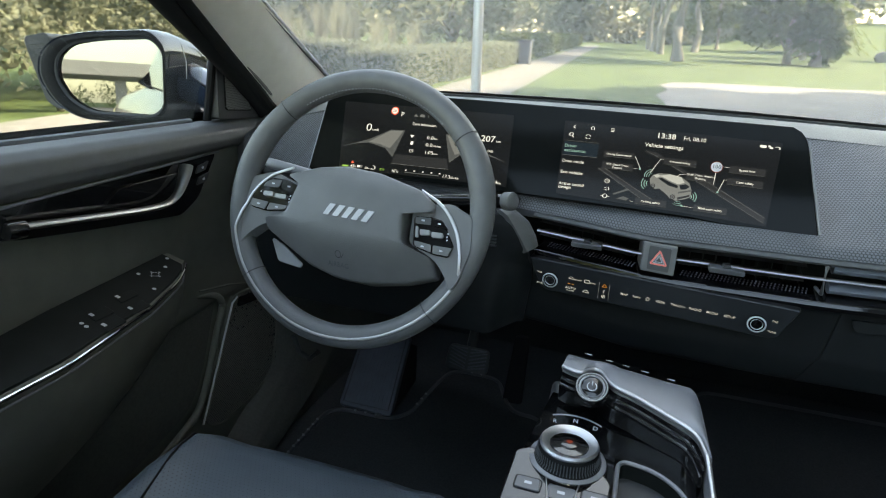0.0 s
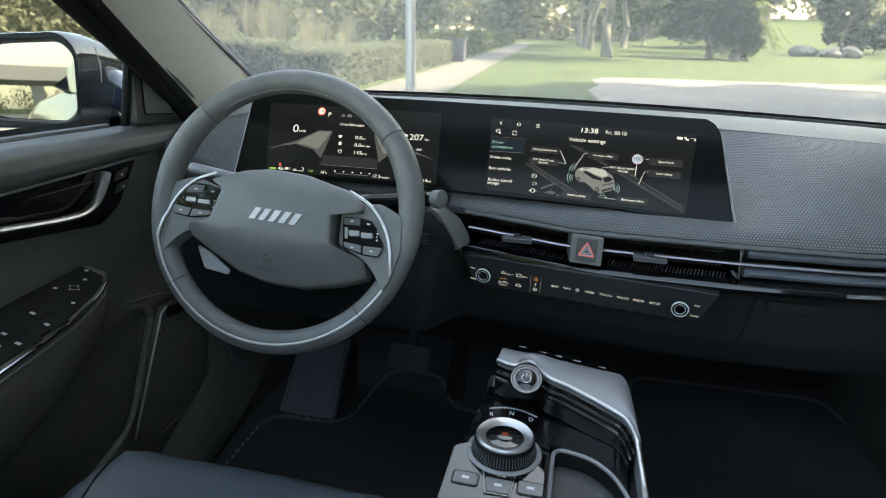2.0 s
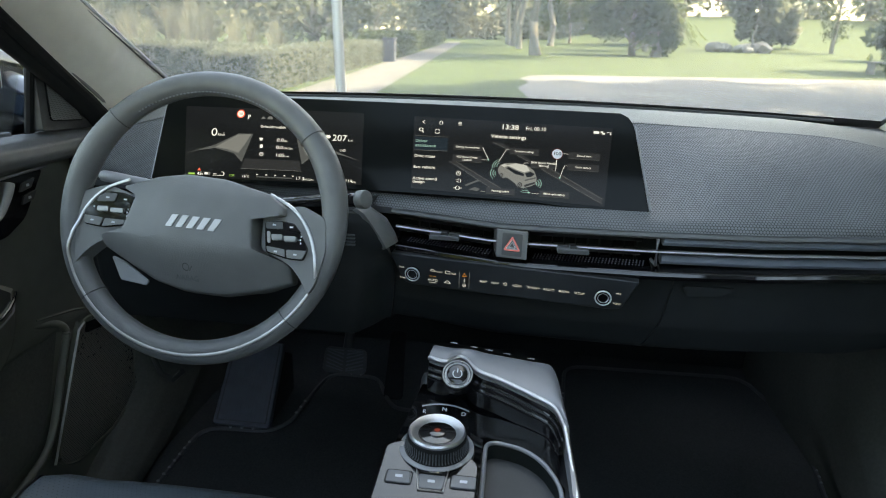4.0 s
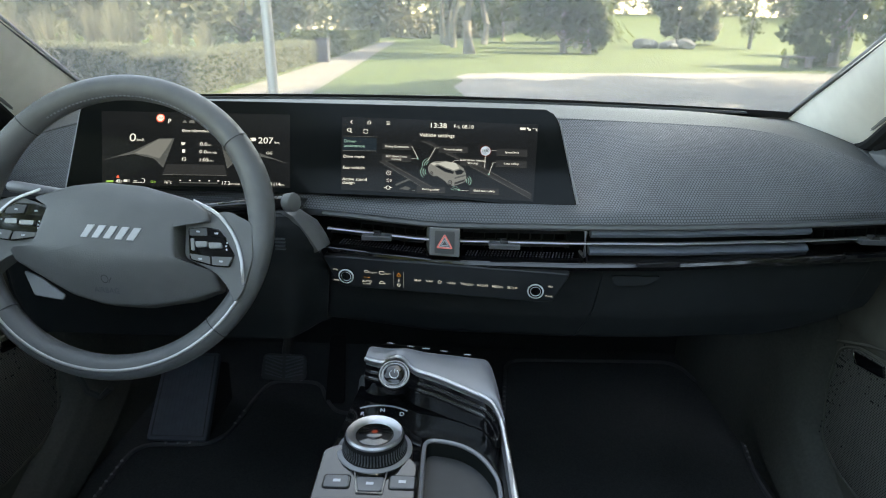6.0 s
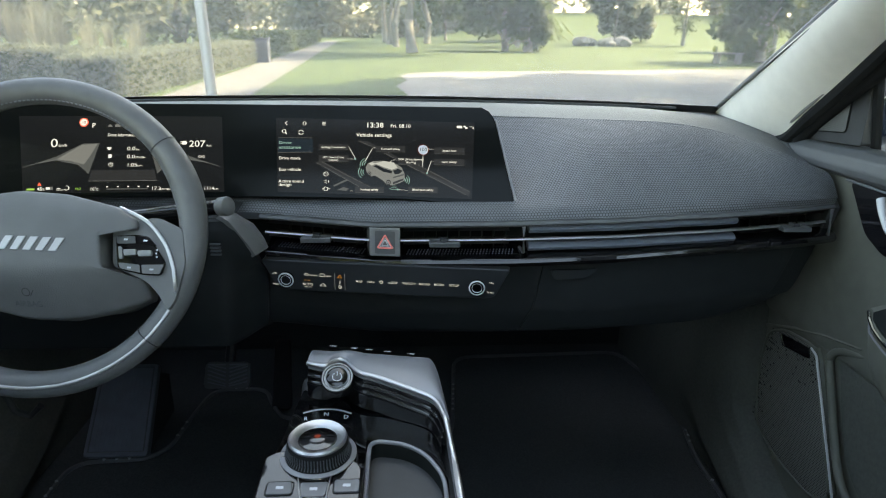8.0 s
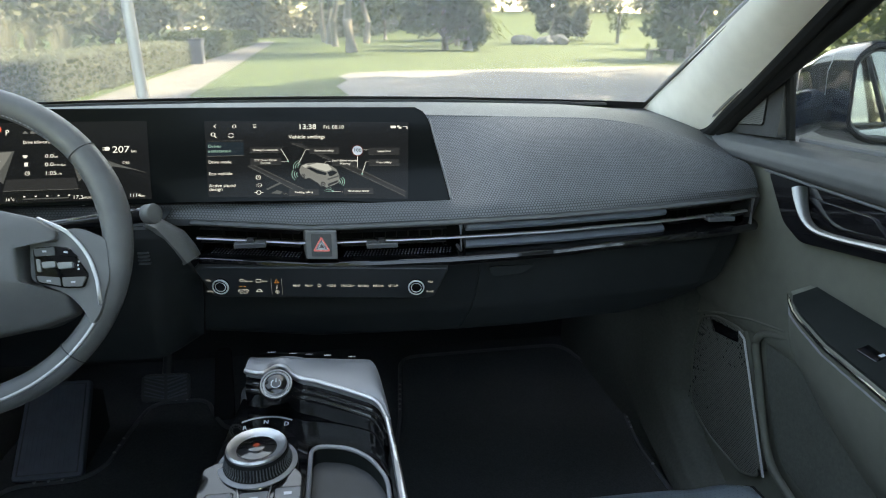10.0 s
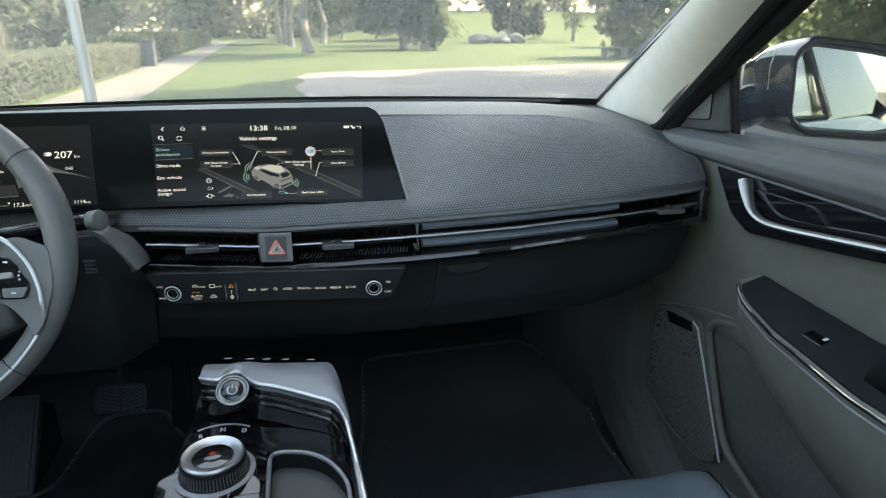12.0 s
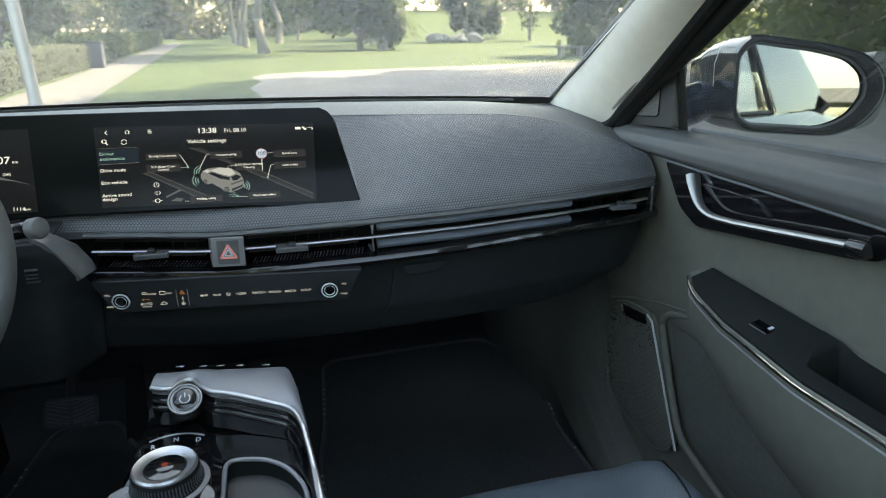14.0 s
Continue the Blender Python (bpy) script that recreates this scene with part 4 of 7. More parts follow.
# spokes, switch pods
for s in (-1, 1):
    sp = part("spoke", prism(rounded([(s * 0.080, 0.012), (s * 0.128, 0.024), (s * 0.158, 0.012), (s * 0.165, -0.03), (s * 0.158, -0.070), (s * 0.150, -0.084), (s * 0.140, -0.066), (s * 0.124, -0.050), (s * 0.085, -0.035)], 0.008), -0.016, 0.0075, on_wheel), WHEELSKIN, wheel, "dark grey spoke", bevel=0.004)
    if s < 0:
        shape = [(-0.1329, 0.0090), (-0.1240, 0.0146), (-0.1014, 0.0150), (-0.0832, 0.0096), (-0.0905, -0.0255), (-0.1184, -0.0315), (-0.1454, -0.0295), (-0.1480, -0.0131)]
        keys = (([(-0.1320, 0.0068), (-0.1230, 0.0122), (-0.1086, 0.0122), (-0.1105, 0.0024), (-0.1334, -0.0001)], SOFT, "switch", 0.0015), ([(-0.1060, 0.0122), (-0.1010, 0.0126), (-0.0855, 0.0080), (-0.0860, 0.0010), (-0.1075, 0.0024)], PIANO, "switch", 0.0012),
                ([(-0.1296, -0.0060), (-0.1153, -0.0048), (-0.1139, -0.0112), (-0.1291, -0.0119)], HANDLE, "toggle", 0.0045), ([(-0.1122, -0.0066), (-0.0952, -0.0058), (-0.0946, -0.0116), (-0.1118, -0.0121)], HANDLE, "toggle", 0.0045),
                ([(-0.1468, -0.0180), (-0.1205, -0.0195), (-0.1230, -0.0300), (-0.1440, -0.0284)], WHEELSKIN, "switch", 0.0015), ([(-0.1182, -0.0200), (-0.0915, -0.0195), (-0.0930, -0.0250), (-0.1200, -0.0302)], WHEELSKIN, "switch", 0.0015))
        marks = ((-0.120, 0.0062), (-0.0960, 0.0060), (-0.1340, -0.0240), (-0.1060, -0.0240), (-0.0900, -0.0062), (-0.0905, -0.0105), (-0.0900, -0.0145), (-0.1350, -0.0070))
    else:
        shape = [(0.0853, 0.0000), (0.1091, 0.0022), (0.1225, 0.0006), (0.1440, -0.0279), (0.1405, -0.0432), (0.1218, -0.0436), (0.0923, -0.0378)]
        keys = (([(0.0872, -0.0012), (0.1077, 0.0008), (0.1096, -0.0081), (0.0890, -0.0095)], SOFT, "switch", 0.0015), ([(0.1110, 0.0008), (0.1220, -0.0006), (0.1332, -0.0101), (0.1129, -0.0084)], PIANO, "switch", 0.0012), ([(0.0905, -0.0125), (0.0945, -0.0125), (0.0975, -0.0264), (0.0935, -0.0266)], HANDLE, "switch_trim", 0.002),
                ([(0.0974, -0.0160), (0.1109, -0.0150), (0.1125, -0.0213), (0.0995, -0.0232)], HANDLE, "toggle", 0.0045), ([(0.1130, -0.0166), (0.1279, -0.0155), (0.1291, -0.0218), (0.1150, -0.0234)], HANDLE, "toggle", 0.0045),
                ([(0.0925, -0.0305), (0.1158, -0.0322), (0.1178, -0.0415), (0.0954, -0.0370)], WHEELSKIN, "switch", 0.0015), ([(0.1182, -0.0322), (0.1425, -0.0310), (0.1392, -0.0420), (0.1200, -0.0420)], WHEELSKIN, "switch", 0.0015))
        marks = ((0.0985, -0.0042), (0.1200, -0.0048), (0.1055, -0.0360), (0.1300, -0.0372), (0.1340, -0.0150), (0.1335, -0.0190), (0.1345, -0.0230))
    pod = part("switch_pod", prism(rounded(shape, 0.004), 0.004, 0.0110, on_wheel), PIANO, wheel, "gloss black switch pod", bevel=0.001)
    for q, mt, nm, h in keys:
        part(nm, prism(rounded(q, 0.0015, 3), 0.0105, 0.0110 + h, on_wheel), mt, pod, bevel=0.0005)
    for n, (x, y) in enumerate(marks):
        w = 0.0022 if n < 4 else 0.0009
        decal([rect(x - w, y - 0.0010, x + w, y + 0.0010)], lambda a, b: on_wheel(a, b, 0.0129), MARK, pod)
    # silver line from the hub round the pod to the lower rim
inlay = [(-0.086, 0.033), (-0.118, 0.018), (-0.140, -0.006), (-0.1510, -0.030), (-0.1562, -0.047), (-0.1572, -0.063)]
low = [(0.1705 * math.cos(radians(t)), 0.1705 * math.sin(radians(t))) for t in range(212, 336, 8)]
near = [(-0.098, 0.033), (-0.127, 0.018), (-0.1455, -0.004), (-0.1535, -0.027), (-0.1566, -0.047), (-0.1574, -0.063)]
line = [Vector((a, b, 0)) for a, b in near + low + [(-a, b) for a, b in inlay[::-1]]]


def inlay_height(a, b):
    d = math.hypot(a, b) - RO
    return max(0.0095, TR * math.sqrt(max(0.0, 1 - (d / TR) ** 2))) if abs(d) < TR else 0.0095


def on_inlay(p):
    """From the hub's plane into the rim's, further out and down."""
    h = inlay_height(p.x, p.y) - 0.0004
    return on_wheel(p.x, p.y, h).lerp(on_rim(p.x, p.y, h), ease((-0.030 - p.y) / 0.05))


part("silver_inlay", tube([on_inlay(p) for p in spline(line, 4)], 0.0021, 8, flat=0.7, up=WN), SILVER, wheel, "thin satin silver inlay")
part("shift_paddle", prism(rounded([(-0.1205, -0.0640), (-0.1182, -0.0620), (-0.1000, -0.0680), (-0.0644, -0.0880), (-0.0670, -0.0945), (-0.1025, -0.0912)], 0.003), -0.0245, -0.0215, on_wheel), SATIN, wheel, "silver-grey paddle behind the wheel", bevel=0.001)

# column, shroud and stalks
column = thing("steering_column", "dark plastic steering column shroud with two stalks", "steering column", (-0.369, 0.85, 0.85))
part("shroud", grid(lambda u, v: (lambda c, w: c + Vector((w * math.cos(u * 2 * math.pi), 0, 0)) + WV * (w * 0.62 * math.sin(u * 2 * math.pi)))(HUB - WN * (0.035 + 0.20 * v) + WV * (-0.03), 0.062 + 0.02 * v), 28, 8, closed_u=True), DARK, column)
SA, SB = Vector((-0.315, 0.800, 0.972)), Vector((-0.186, 0.800, 0.9865))
st = part("shift_stalk", tube([SA, SA.lerp(SB, 0.4), SA.lerp(SB, 0.75), SB], [0.0078, 0.0084, 0.0092, 0.0098], 16), PIANO, column, "stubby gloss black shift stalk")
SM = Matrix.Translation(SB) @ Vector((0.86, -0.46, 0.18)).to_track_quat("Z", "Y").to_matrix().to_4x4()
part("stalk_cap", lathe([(0.0095, -0.004), (0.0122, -0.001), (0.0126, 0.009), (0.0118, 0.0115), (0.0100, 0.0125), (0.001, 0.0128)], SM, 32), WHEELSKIN, st, "grey rubbery end cap")
part("stalk_ring", tube([SA.lerp(SB, 0.30) + Vector((0, -0.004, 0.0066)), SA.lerp(SB, 0.92) + Vector((0, -0.0045, 0.0082))], 0.0016, 6), CHROME, st, "chrome line on the stalk")
part("light_stalk", tube([(-0.42, 0.800, 0.984), (-0.48, 0.800, 0.990), (-0.530, 0.800, 0.9965), (-0.546, 0.800, 0.9985), (-0.550, 0.800, 0.999)], [0.0065, 0.0070, 0.0078, 0.0078, 0.005], 14), SATIN, column, "grey stalk with ribbed tip")


KNEE = [(0.92, 0.958, -0.19), (0.850, 0.952, -0.192), (0.846, 0.939, -0.181), (0.848, 0.921, -0.170), (0.853, 0.902, -0.161), (0.858, 0.82, -0.164), (0.885, 0.745, -0.175), (0.96, 0.715, -0.18), (1.2, 0.71, -0.18)]


def knee_point(u, v):
    """The knee panel round the column; its right edge widens downwards to the shelf."""
    a = v * (len(KNEE) - 1)
    i = min(int(a), len(KNEE) - 2)
    y, z, e = (lerp(KNEE[i][m], KNEE[i + 1][m], a - i) for m in range(3))
    x = lerp(-0.66, e, u)
    side = ease((x + 0.66) / 0.05)
    z -= 0.045 * ease((-0.225 - x) / 0.05) * ease((z - 0.88) / 0.05)
    back = 0.07 * ease((u - 0.90) / 0.10) * ease((0.905 - z) / 0.06)
    return Vector((x, y + 0.05 * (1 - side) + back, z - 0.012 * (1 - side)))


part("knee_panel", grid(knee_point, 60, 32), FASCIA, dash, "black knee panel under the wheel", solid=(0, 0.01, 0.002))
part("cluster_sill", grid(lambda u, v: Vector((lerp(-0.50, -0.19, u), lerp(0.862, 0.93, v), 0.908 + 0.012 * v)), 12, 3), DARK, dash, solid=(0, 0, -0.006))


def shoulder(u, v):
    """The pale chamfer beside the column, from the stalk down to the shelf."""
    f = [(-0.205, 0.850, 0.960), (-0.192, 0.845, 0.954), (-0.181, 0.845, 0.939), (-0.170, 0.847, 0.921), (-0.161, 0.852, 0.902)]
    b = [(-0.197, 0.884, 0.958), (-0.187, 0.885, 0.951), (-0.169, 0.890, 0.937), (-0.157, 0.895, 0.914), (-0.153, 0.900, 0.898)]
    t = u * (len(f) - 1)
    i = min(int(t), len(f) - 2)
    p, q = (Vector(k[i]).lerp(Vector(k[i + 1]), t - i) for k in (f, b))
    return p.lerp(q, v) + Vector((0.004, -0.003, 0.003)) * math.sin(math.pi * v)


part("column_shoulder", grid(shoulder, 16, 6), WHEELSKIN, dash, "grey chamfer beside the column", solid=(-0.006, 0.003, -0.004), smooth=60)
part("sensor_slots", joined(*[block(-0.220, -0.206, 0.844, 0.850, z, z + 0.002) for z in (0.905, 0.910, 0.915, 0.920)]), RUBBER, dash)


# ---- centre console ----
console = thing("center_console", "gloss black floating centre console with satin silver cover", "console", (0, 0.5, 0.36))
DECK = 0.730
part("body", prism([(0.10, 0.40), (0.10, 0.712), (0.74, 0.712), (0.80, 0.74), (0.83, 0.70), (0.80, 0.40)], -0.098, 0.094, lambda a, b, h: Vector((h, a, b))), DARK, console, "black console body", bevel=0.008)
part("foot", block(-0.09, 0.085, 0.10, 1.25, 0.36, 0.47), CARPET, console, bevel=0.02)
deck = part("deck", joined(prism(rounded([(-0.118, 0.30), (-0.002, 0.30), (-0.002, 0.664), (-0.002, 0.78), (-0.094, 0.78), (-0.113, 0.58)], 0.004), 0.700, DECK),
                    prism([(-0.002, 0.664), (0.045, 0.655), (0.072, 0.632), (0.092, 0.59), (0.101, 0.59), (0.088, 0.78), (-0.002, 0.78)], 0.700, DECK),
                    prism([(0.092, 0.30), (0.103, 0.30), (0.101, 0.59), (0.092, 0.59)], 0.700, DECK), prism([(-0.002, 0.30), (0.092, 0.30), (0.092, 0.40), (-0.002, 0.40)], 0.700, DECK)), PIANO, console, "gloss black console deck")
CUP = rounded([(0.002, 0.41), (0.002, 0.660), (0.045, 0.651), (0.070, 0.629), (0.088, 0.590), (0.088, 0.41)], 0.018)
part("cup_tray", grid(lambda u, v: (lambda p: Vector((lerp(p[0], 0.045, 0.10 * v), lerp(p[1], 0.53, 0.10 * v), lerp(DECK + 0.001, 0.655, v))))(CUP[int(u * len(CUP)) % len(CUP)]), len(CUP), 4, closed_u=True), PLATE, console, "dark cup tray")
part("tray_floor", prism(CUP, 0.652, 0.656), PLATE, console)
part("tray_rim", tube([(a, b, DECK + 0.002) for a, b in CUP], 0.0026, 8, closed=True), SATIN, console)
part("cup_well", lathe([(0.037, 0.60), (0.040, 0.657), (0.0405, 0.6585), (0.034, 0.6585), (0.032, 0.605), (0.001, 0.603)], Matrix.Translation((0.046, 0.555, 0)), 36), SEAL, console)

# the raised silver cover and the black face under its near edge
NEAR = spline([(-0.0830, 0.7585, 0), (-0.071, 0.7525, 0), (-0.0585, 0.7500, 0), (-0.0500, 0.7600, 0), (-0.0405, 0.7655, 0), (-0.0310, 0.7590, 0), (-0.0235, 0.7445, 0), (-0.0110, 0.7305, 0), (0.010, 0.7220, 0), (0.034, 0.7105, 0), (0.060, 0.6970, 0), (0.076, 0.6860, 0), (0.0855, 0.6690, 0), (0.0920, 0.6420, 0)], 5)


def cover_z(x, y):
    return 0.788 - 0.010 * ease((x + 0.03) / 0.11) * (1 - 0.75 * ease((y - 0.68) / 0.09)) - 0.06 * max(0.0, 0.68 - y)


def cover_bm():
    bm = bmesh.new()
    rows = []
    for i, p in enumerate(NEAR):
        s = i / (len(NEAR) - 1)
        k = (p.x + 0.083) / 0.1745
        fx, fy = lerp(-0.0775, 0.072, k / 0.72), lerp(0.793, 0.773, k / 0.72)
        if k > 0.72:
            q = (k - 0.72) / 0.28
            fx, fy = lerp(0.072, 0.0965, q ** 0.5), lerp(0.773, 0.640, q ** 1.5)
        col = []
        for k in range(9):
            t = k / 8
            x, y = lerp(p.x, fx, t), lerp(p.y, fy, t)
            z = cover_z(x, y) + 0.0035 * math.sin(math.pi * min(1, t * 1.1)) - 0.004 * ease((t - 0.80) / 0.20)
            col.append(bm.verts.new((x, y, z)))
        rows.append(col)
    for a, b in zip(rows, rows[1:]):
        for k in range(8):
            bm.faces.new((a[k], b[k], b[k + 1], a[k + 1]))
    return bm


part("cover", cover_bm(), SATIN, console, "satin silver-grey raised cover", solid=(0, 0, -0.012), bevel=0.002)
part("cover_side", grid(lambda u, v: Vector((lerp(0.0965, 0.108, u) + 0.003 * v, lerp(0.655, 0.36, u), lerp(lerp(0.766, 0.742, ease(u * 1.6)), 0.70, v))), 16, 4), SATIN, console, "satin silver-grey side", solid=(-0.004, 0, 0))
rail = [(p.x, p.y - 0.0015, cover_z(p.x, p.y) - 0.003) for p in NEAR[::1]] + [(0.0950, 0.618, 0.764), (0.0985, 0.585, 0.755), (0.1015, 0.545, 0.748), (0.104, 0.48, 0.742), (0.106, 0.36, 0.740)]
part("chrome_rail", tube([tuple(p) for p in spline(rail, 2)], 0.0033, 10), SILVER, console, "bright chrome edge line")


FACE = [(0.003, -0.003), (0.000, -0.006), (0.0005, -0.0185), (-0.0010, -0.0202), (-0.0028, -0.0206), (-0.0034, -0.0222), (-0.0026, -0.0265), (-0.0038, -0.0282), (-0.0054, -0.0286), (-0.0060, -0.0304), (-0.0050, -0.045), (-0.005, -0.052)]


def face_point(u, v):
    """The black face under the cover: a steep band, two narrow ridges and a slope down to the deck."""
    i = u * (len(NEAR) - 1)
    k = min(int(i), len(NEAR) - 2)
    p, d = NEAR[k].lerp(NEAR[k + 1], i - k), (NEAR[min(k + 3, len(NEAR) - 1)] - NEAR[max(k - 2, 0)]).normalized()
    out = Vector((d.y, -d.x, 0)).lerp(Vector((0, -1, 0)), 0.5 if u < 0.45 else 0.15)
    a = v * (len(FACE) - 1)
    j = min(int(a), len(FACE) - 2)
    o, z = (lerp(FACE[j][m], FACE[j + 1][m], a - j) for m in (0, 1))
    q = p - out * o
    return Vector((q.x, q.y, max(cover_z(p.x, p.y) + z, DECK + 0.001)))


part("sloping_face", grid(face_point, 90, 55), PIANO, console, "gloss black sloping face with two narrow ridges", smooth=75)
part("front_lip", grid(lambda u, v: Vector((lerp(-0.079, 0.076, u), lerp(lerp(0.789, 0.768, u), lerp(0.828, 0.806, u), v), lerp(lerp(0.781, 0.777, u), 0.745, v ** 3))), 12, 8), FASCIA, console, solid=(0, -0.002, -0.006))
for x in (-0.055, -0.026, -0.004, 0.021, 0.054):
    decal([rect(x - 0.0050, 0, x + 0.0040, 0.0042), rect(x - 0.0020, 0.0042, x + 0.0055, 0.0078)], lambda a, b: Vector((a, 0.7955 + b - a * 0.21, 0.7815 - a * 0.02 - b * 0.3)), MARK, console)
BT = Matrix.Translation((-0.0415, 0.7290, 0.776)) @ Vector((0, -0.56, 0.83)).to_track_quat("Z", "Y").to_matrix().to_4x4()
power = part("power_button", lathe([(0.0205, -0.012), (0.0205, 0.004), (0.019, 0.006), (0.0165, 0.006), (0.0160, 0.0045), (0.0148, 0.0045), (0.0145, 0.007), (0.0135, 0.0078), (0.001, 0.0078)], BT), PIANO, console, "round start button with chrome ring")
part("button_ring", lathe([(0.0196, 0.0045), (0.0200, 0.0066), (0.0194, 0.0074), (0.0182, 0.0074), (0.0176, 0.0060)], BT), HANDLE, power)
part("inner_ring", lathe([(0.0146, 0.0066), (0.0148, 0.0080), (0.0138, 0.0086), (0.0132, 0.0076)], BT), SATIN, power)
decal(ring(0, 0, 0.0058, 0.0013, 125, 415, 20) + stroke([(0, 0.0015), (0, 0.0075)], 0.0013), lambda a, b: BT @ Vector((a, b, 0.0082)), MARK, power, "marking", "white power symbol")

DM = Matrix.Translation((-0.0535, 0.617, 0.0))
dial = part("gear_dial", lathe([(0.0375, 0.744), (0.0372, 0.7505), (0.0345, 0.7530), (0.0340, 0.7630), (0.0325, 0.7665), (0.001, 0.7665)], DM, 64), SEAL, console, "rotary gear dial with bright ring")
part("dial_ring", lathe([(0.0322, 0.7655), (0.0328, 0.7690), (0.0310, 0.7712), (0.0240, 0.7690), (0.0212, 0.7660)], DM, 56), SILVER, dial, "bright silver dial ring")
part("dial_glass", lathe([(0.0214, 0.7655), (0.0205, 0.7672), (0.001, 0.7690)], DM, 40), PIANO, dial)
part("dial_light", lathe([(0.0105, 0.768), (0.0100, 0.7697), (0.0058, 0.7704)], DM, 24), PIANO, dial)
decal([disc(-0.0535, 0.617, 0.0036, 16)], lambda a, b: Vector((a, b, 0.7706)), EMBER, dial)
for k in range(64):
    a = 2 * math.pi * k / 64
    part("grip_rib", tube([(-0.0535 + r * math.cos(a), 0.617 + r * math.sin(a), z) for r, z in ((0.0373, 0.7505), (0.0347, 0.7532), (0.0342, 0.7625))], 0.0007, 4), RUBBER, dial)
part("dial_base", lathe([(0.0450, 0.728), (0.0440, 0.742), (0.0430, 0.7465), (0.0418, 0.7480), (0.0400, 0.7470), (0.0375, 0.7440)], DM, 56), PIANO, console, "gloss black collar round the dial")
part("base_line", lathe([(0.0428, 0.7466), (0.0430, 0.7480), (0.0420, 0.7486)], DM, 56), SATIN, console)
for txt, x, y in (("R", -0.0795, 0.6950), ("N", -0.0545, 0.7015), ("D", -0.0295, 0.6965)):
    lettering(txt, 0.0085, x, y, lambda a, b: Vector((a, b, 0.7375 + (b - 0.69) * 0.25)), MARK, console, "CENTER", bold=0.01)
decal(stroke([(-0.0555 + 0.075 * math.cos(radians(t)), 0.6350 + 0.075 * math.sin(radians(t))) for t in range(112, 62, -4)], 0.0022), lambda a, b: Vector((a, b, 0.7385 + (b - 0.69) * 0.30)), SATIN, console)


KEYZ = 0.7435


def on_keys(a, b, h=0.0):
    """The plinth of the keys rises a little towards the dial."""
    return Vector((a, b, KEYZ + h + (b - 0.56) * 0.10))


part("key_plinth", prism(rounded([(-0.1165, 0.30), (-0.003, 0.30), (-0.003, 0.592), (-0.012, 0.604), (-0.095, 0.622), (-0.1115, 0.612)], 0.006), -0.02, 0.0, on_keys), PIANO, console, "gloss black plinth for the keys", bevel=0.002)


def flat_key(poly, name, label=""):
    k = part(name, prism(rounded(poly, 0.003), -0.001, 0.0016, on_keys), KEYGREY, console, label, bevel=0.0006)
    xs, ys = [p[0] for p in poly], [p[1] for p in poly]
    x, y = (min(xs) + max(xs)) / 2, (min(ys) + max(ys)) / 2
    decal([rect(x - 0.004, y - 0.002, x + 0.004, y + 0.002)], lambda a, b: on_keys(a, b, 0.002), MARK, k)
    return k


flat_key([(-0.101, 0.5555), (-0.0745, 0.5555), (-0.0765, 0.572), (-0.101, 0.572)], "key", "flat grey console key")
flat_key([(-0.0305, 0.556), (-0.0045, 0.556), (-0.0045, 0.573), (-0.031, 0.573)], "key", "flat grey console key")
flat_key([(-0.0635, 0.551), (-0.0395, 0.551), (-0.0372, 0.5705), (-0.0670, 0.5705)], "key", "grey park key in a chrome frame")
for x0, x1, y0, y1 in ((-0.1022, -0.0738, 0.5542, 0.5733), (-0.0318, -0.0034, 0.5548, 0.5743)):
    part("key_gap", tube([on_keys(a, b, 0.0002) for a, b in rounded(rect(x0, y0, x1, y1), 0.004)], 0.0007, 5, closed=True), SEAL, console)
part("key_frame", tube([on_keys(a, b, 0.001) for a, b in ((-0.0648, 0.5485), (-0.0382, 0.5485), (-0.0345, 0.592), (-0.0735, 0.592))], 0.0010, 6, closed=True), HANDLE, console)
part("key_inset", prism(rounded([(-0.0672, 0.5715), (-0.0370, 0.5715), (-0.0362, 0.588), (-0.0705, 0.588)], 0.002), -0.001, 0.0012, on_keys), PIANO, console)
decal([rect(-0.0472, 0.5735, -0.0460, 0.5820)], lambda a, b: on_keys(a, b, 0.0016), WHITE, console)


# ---- doors ----
def sill_z(y):
    return 1.025 + 0.036 * (1.05 - y)


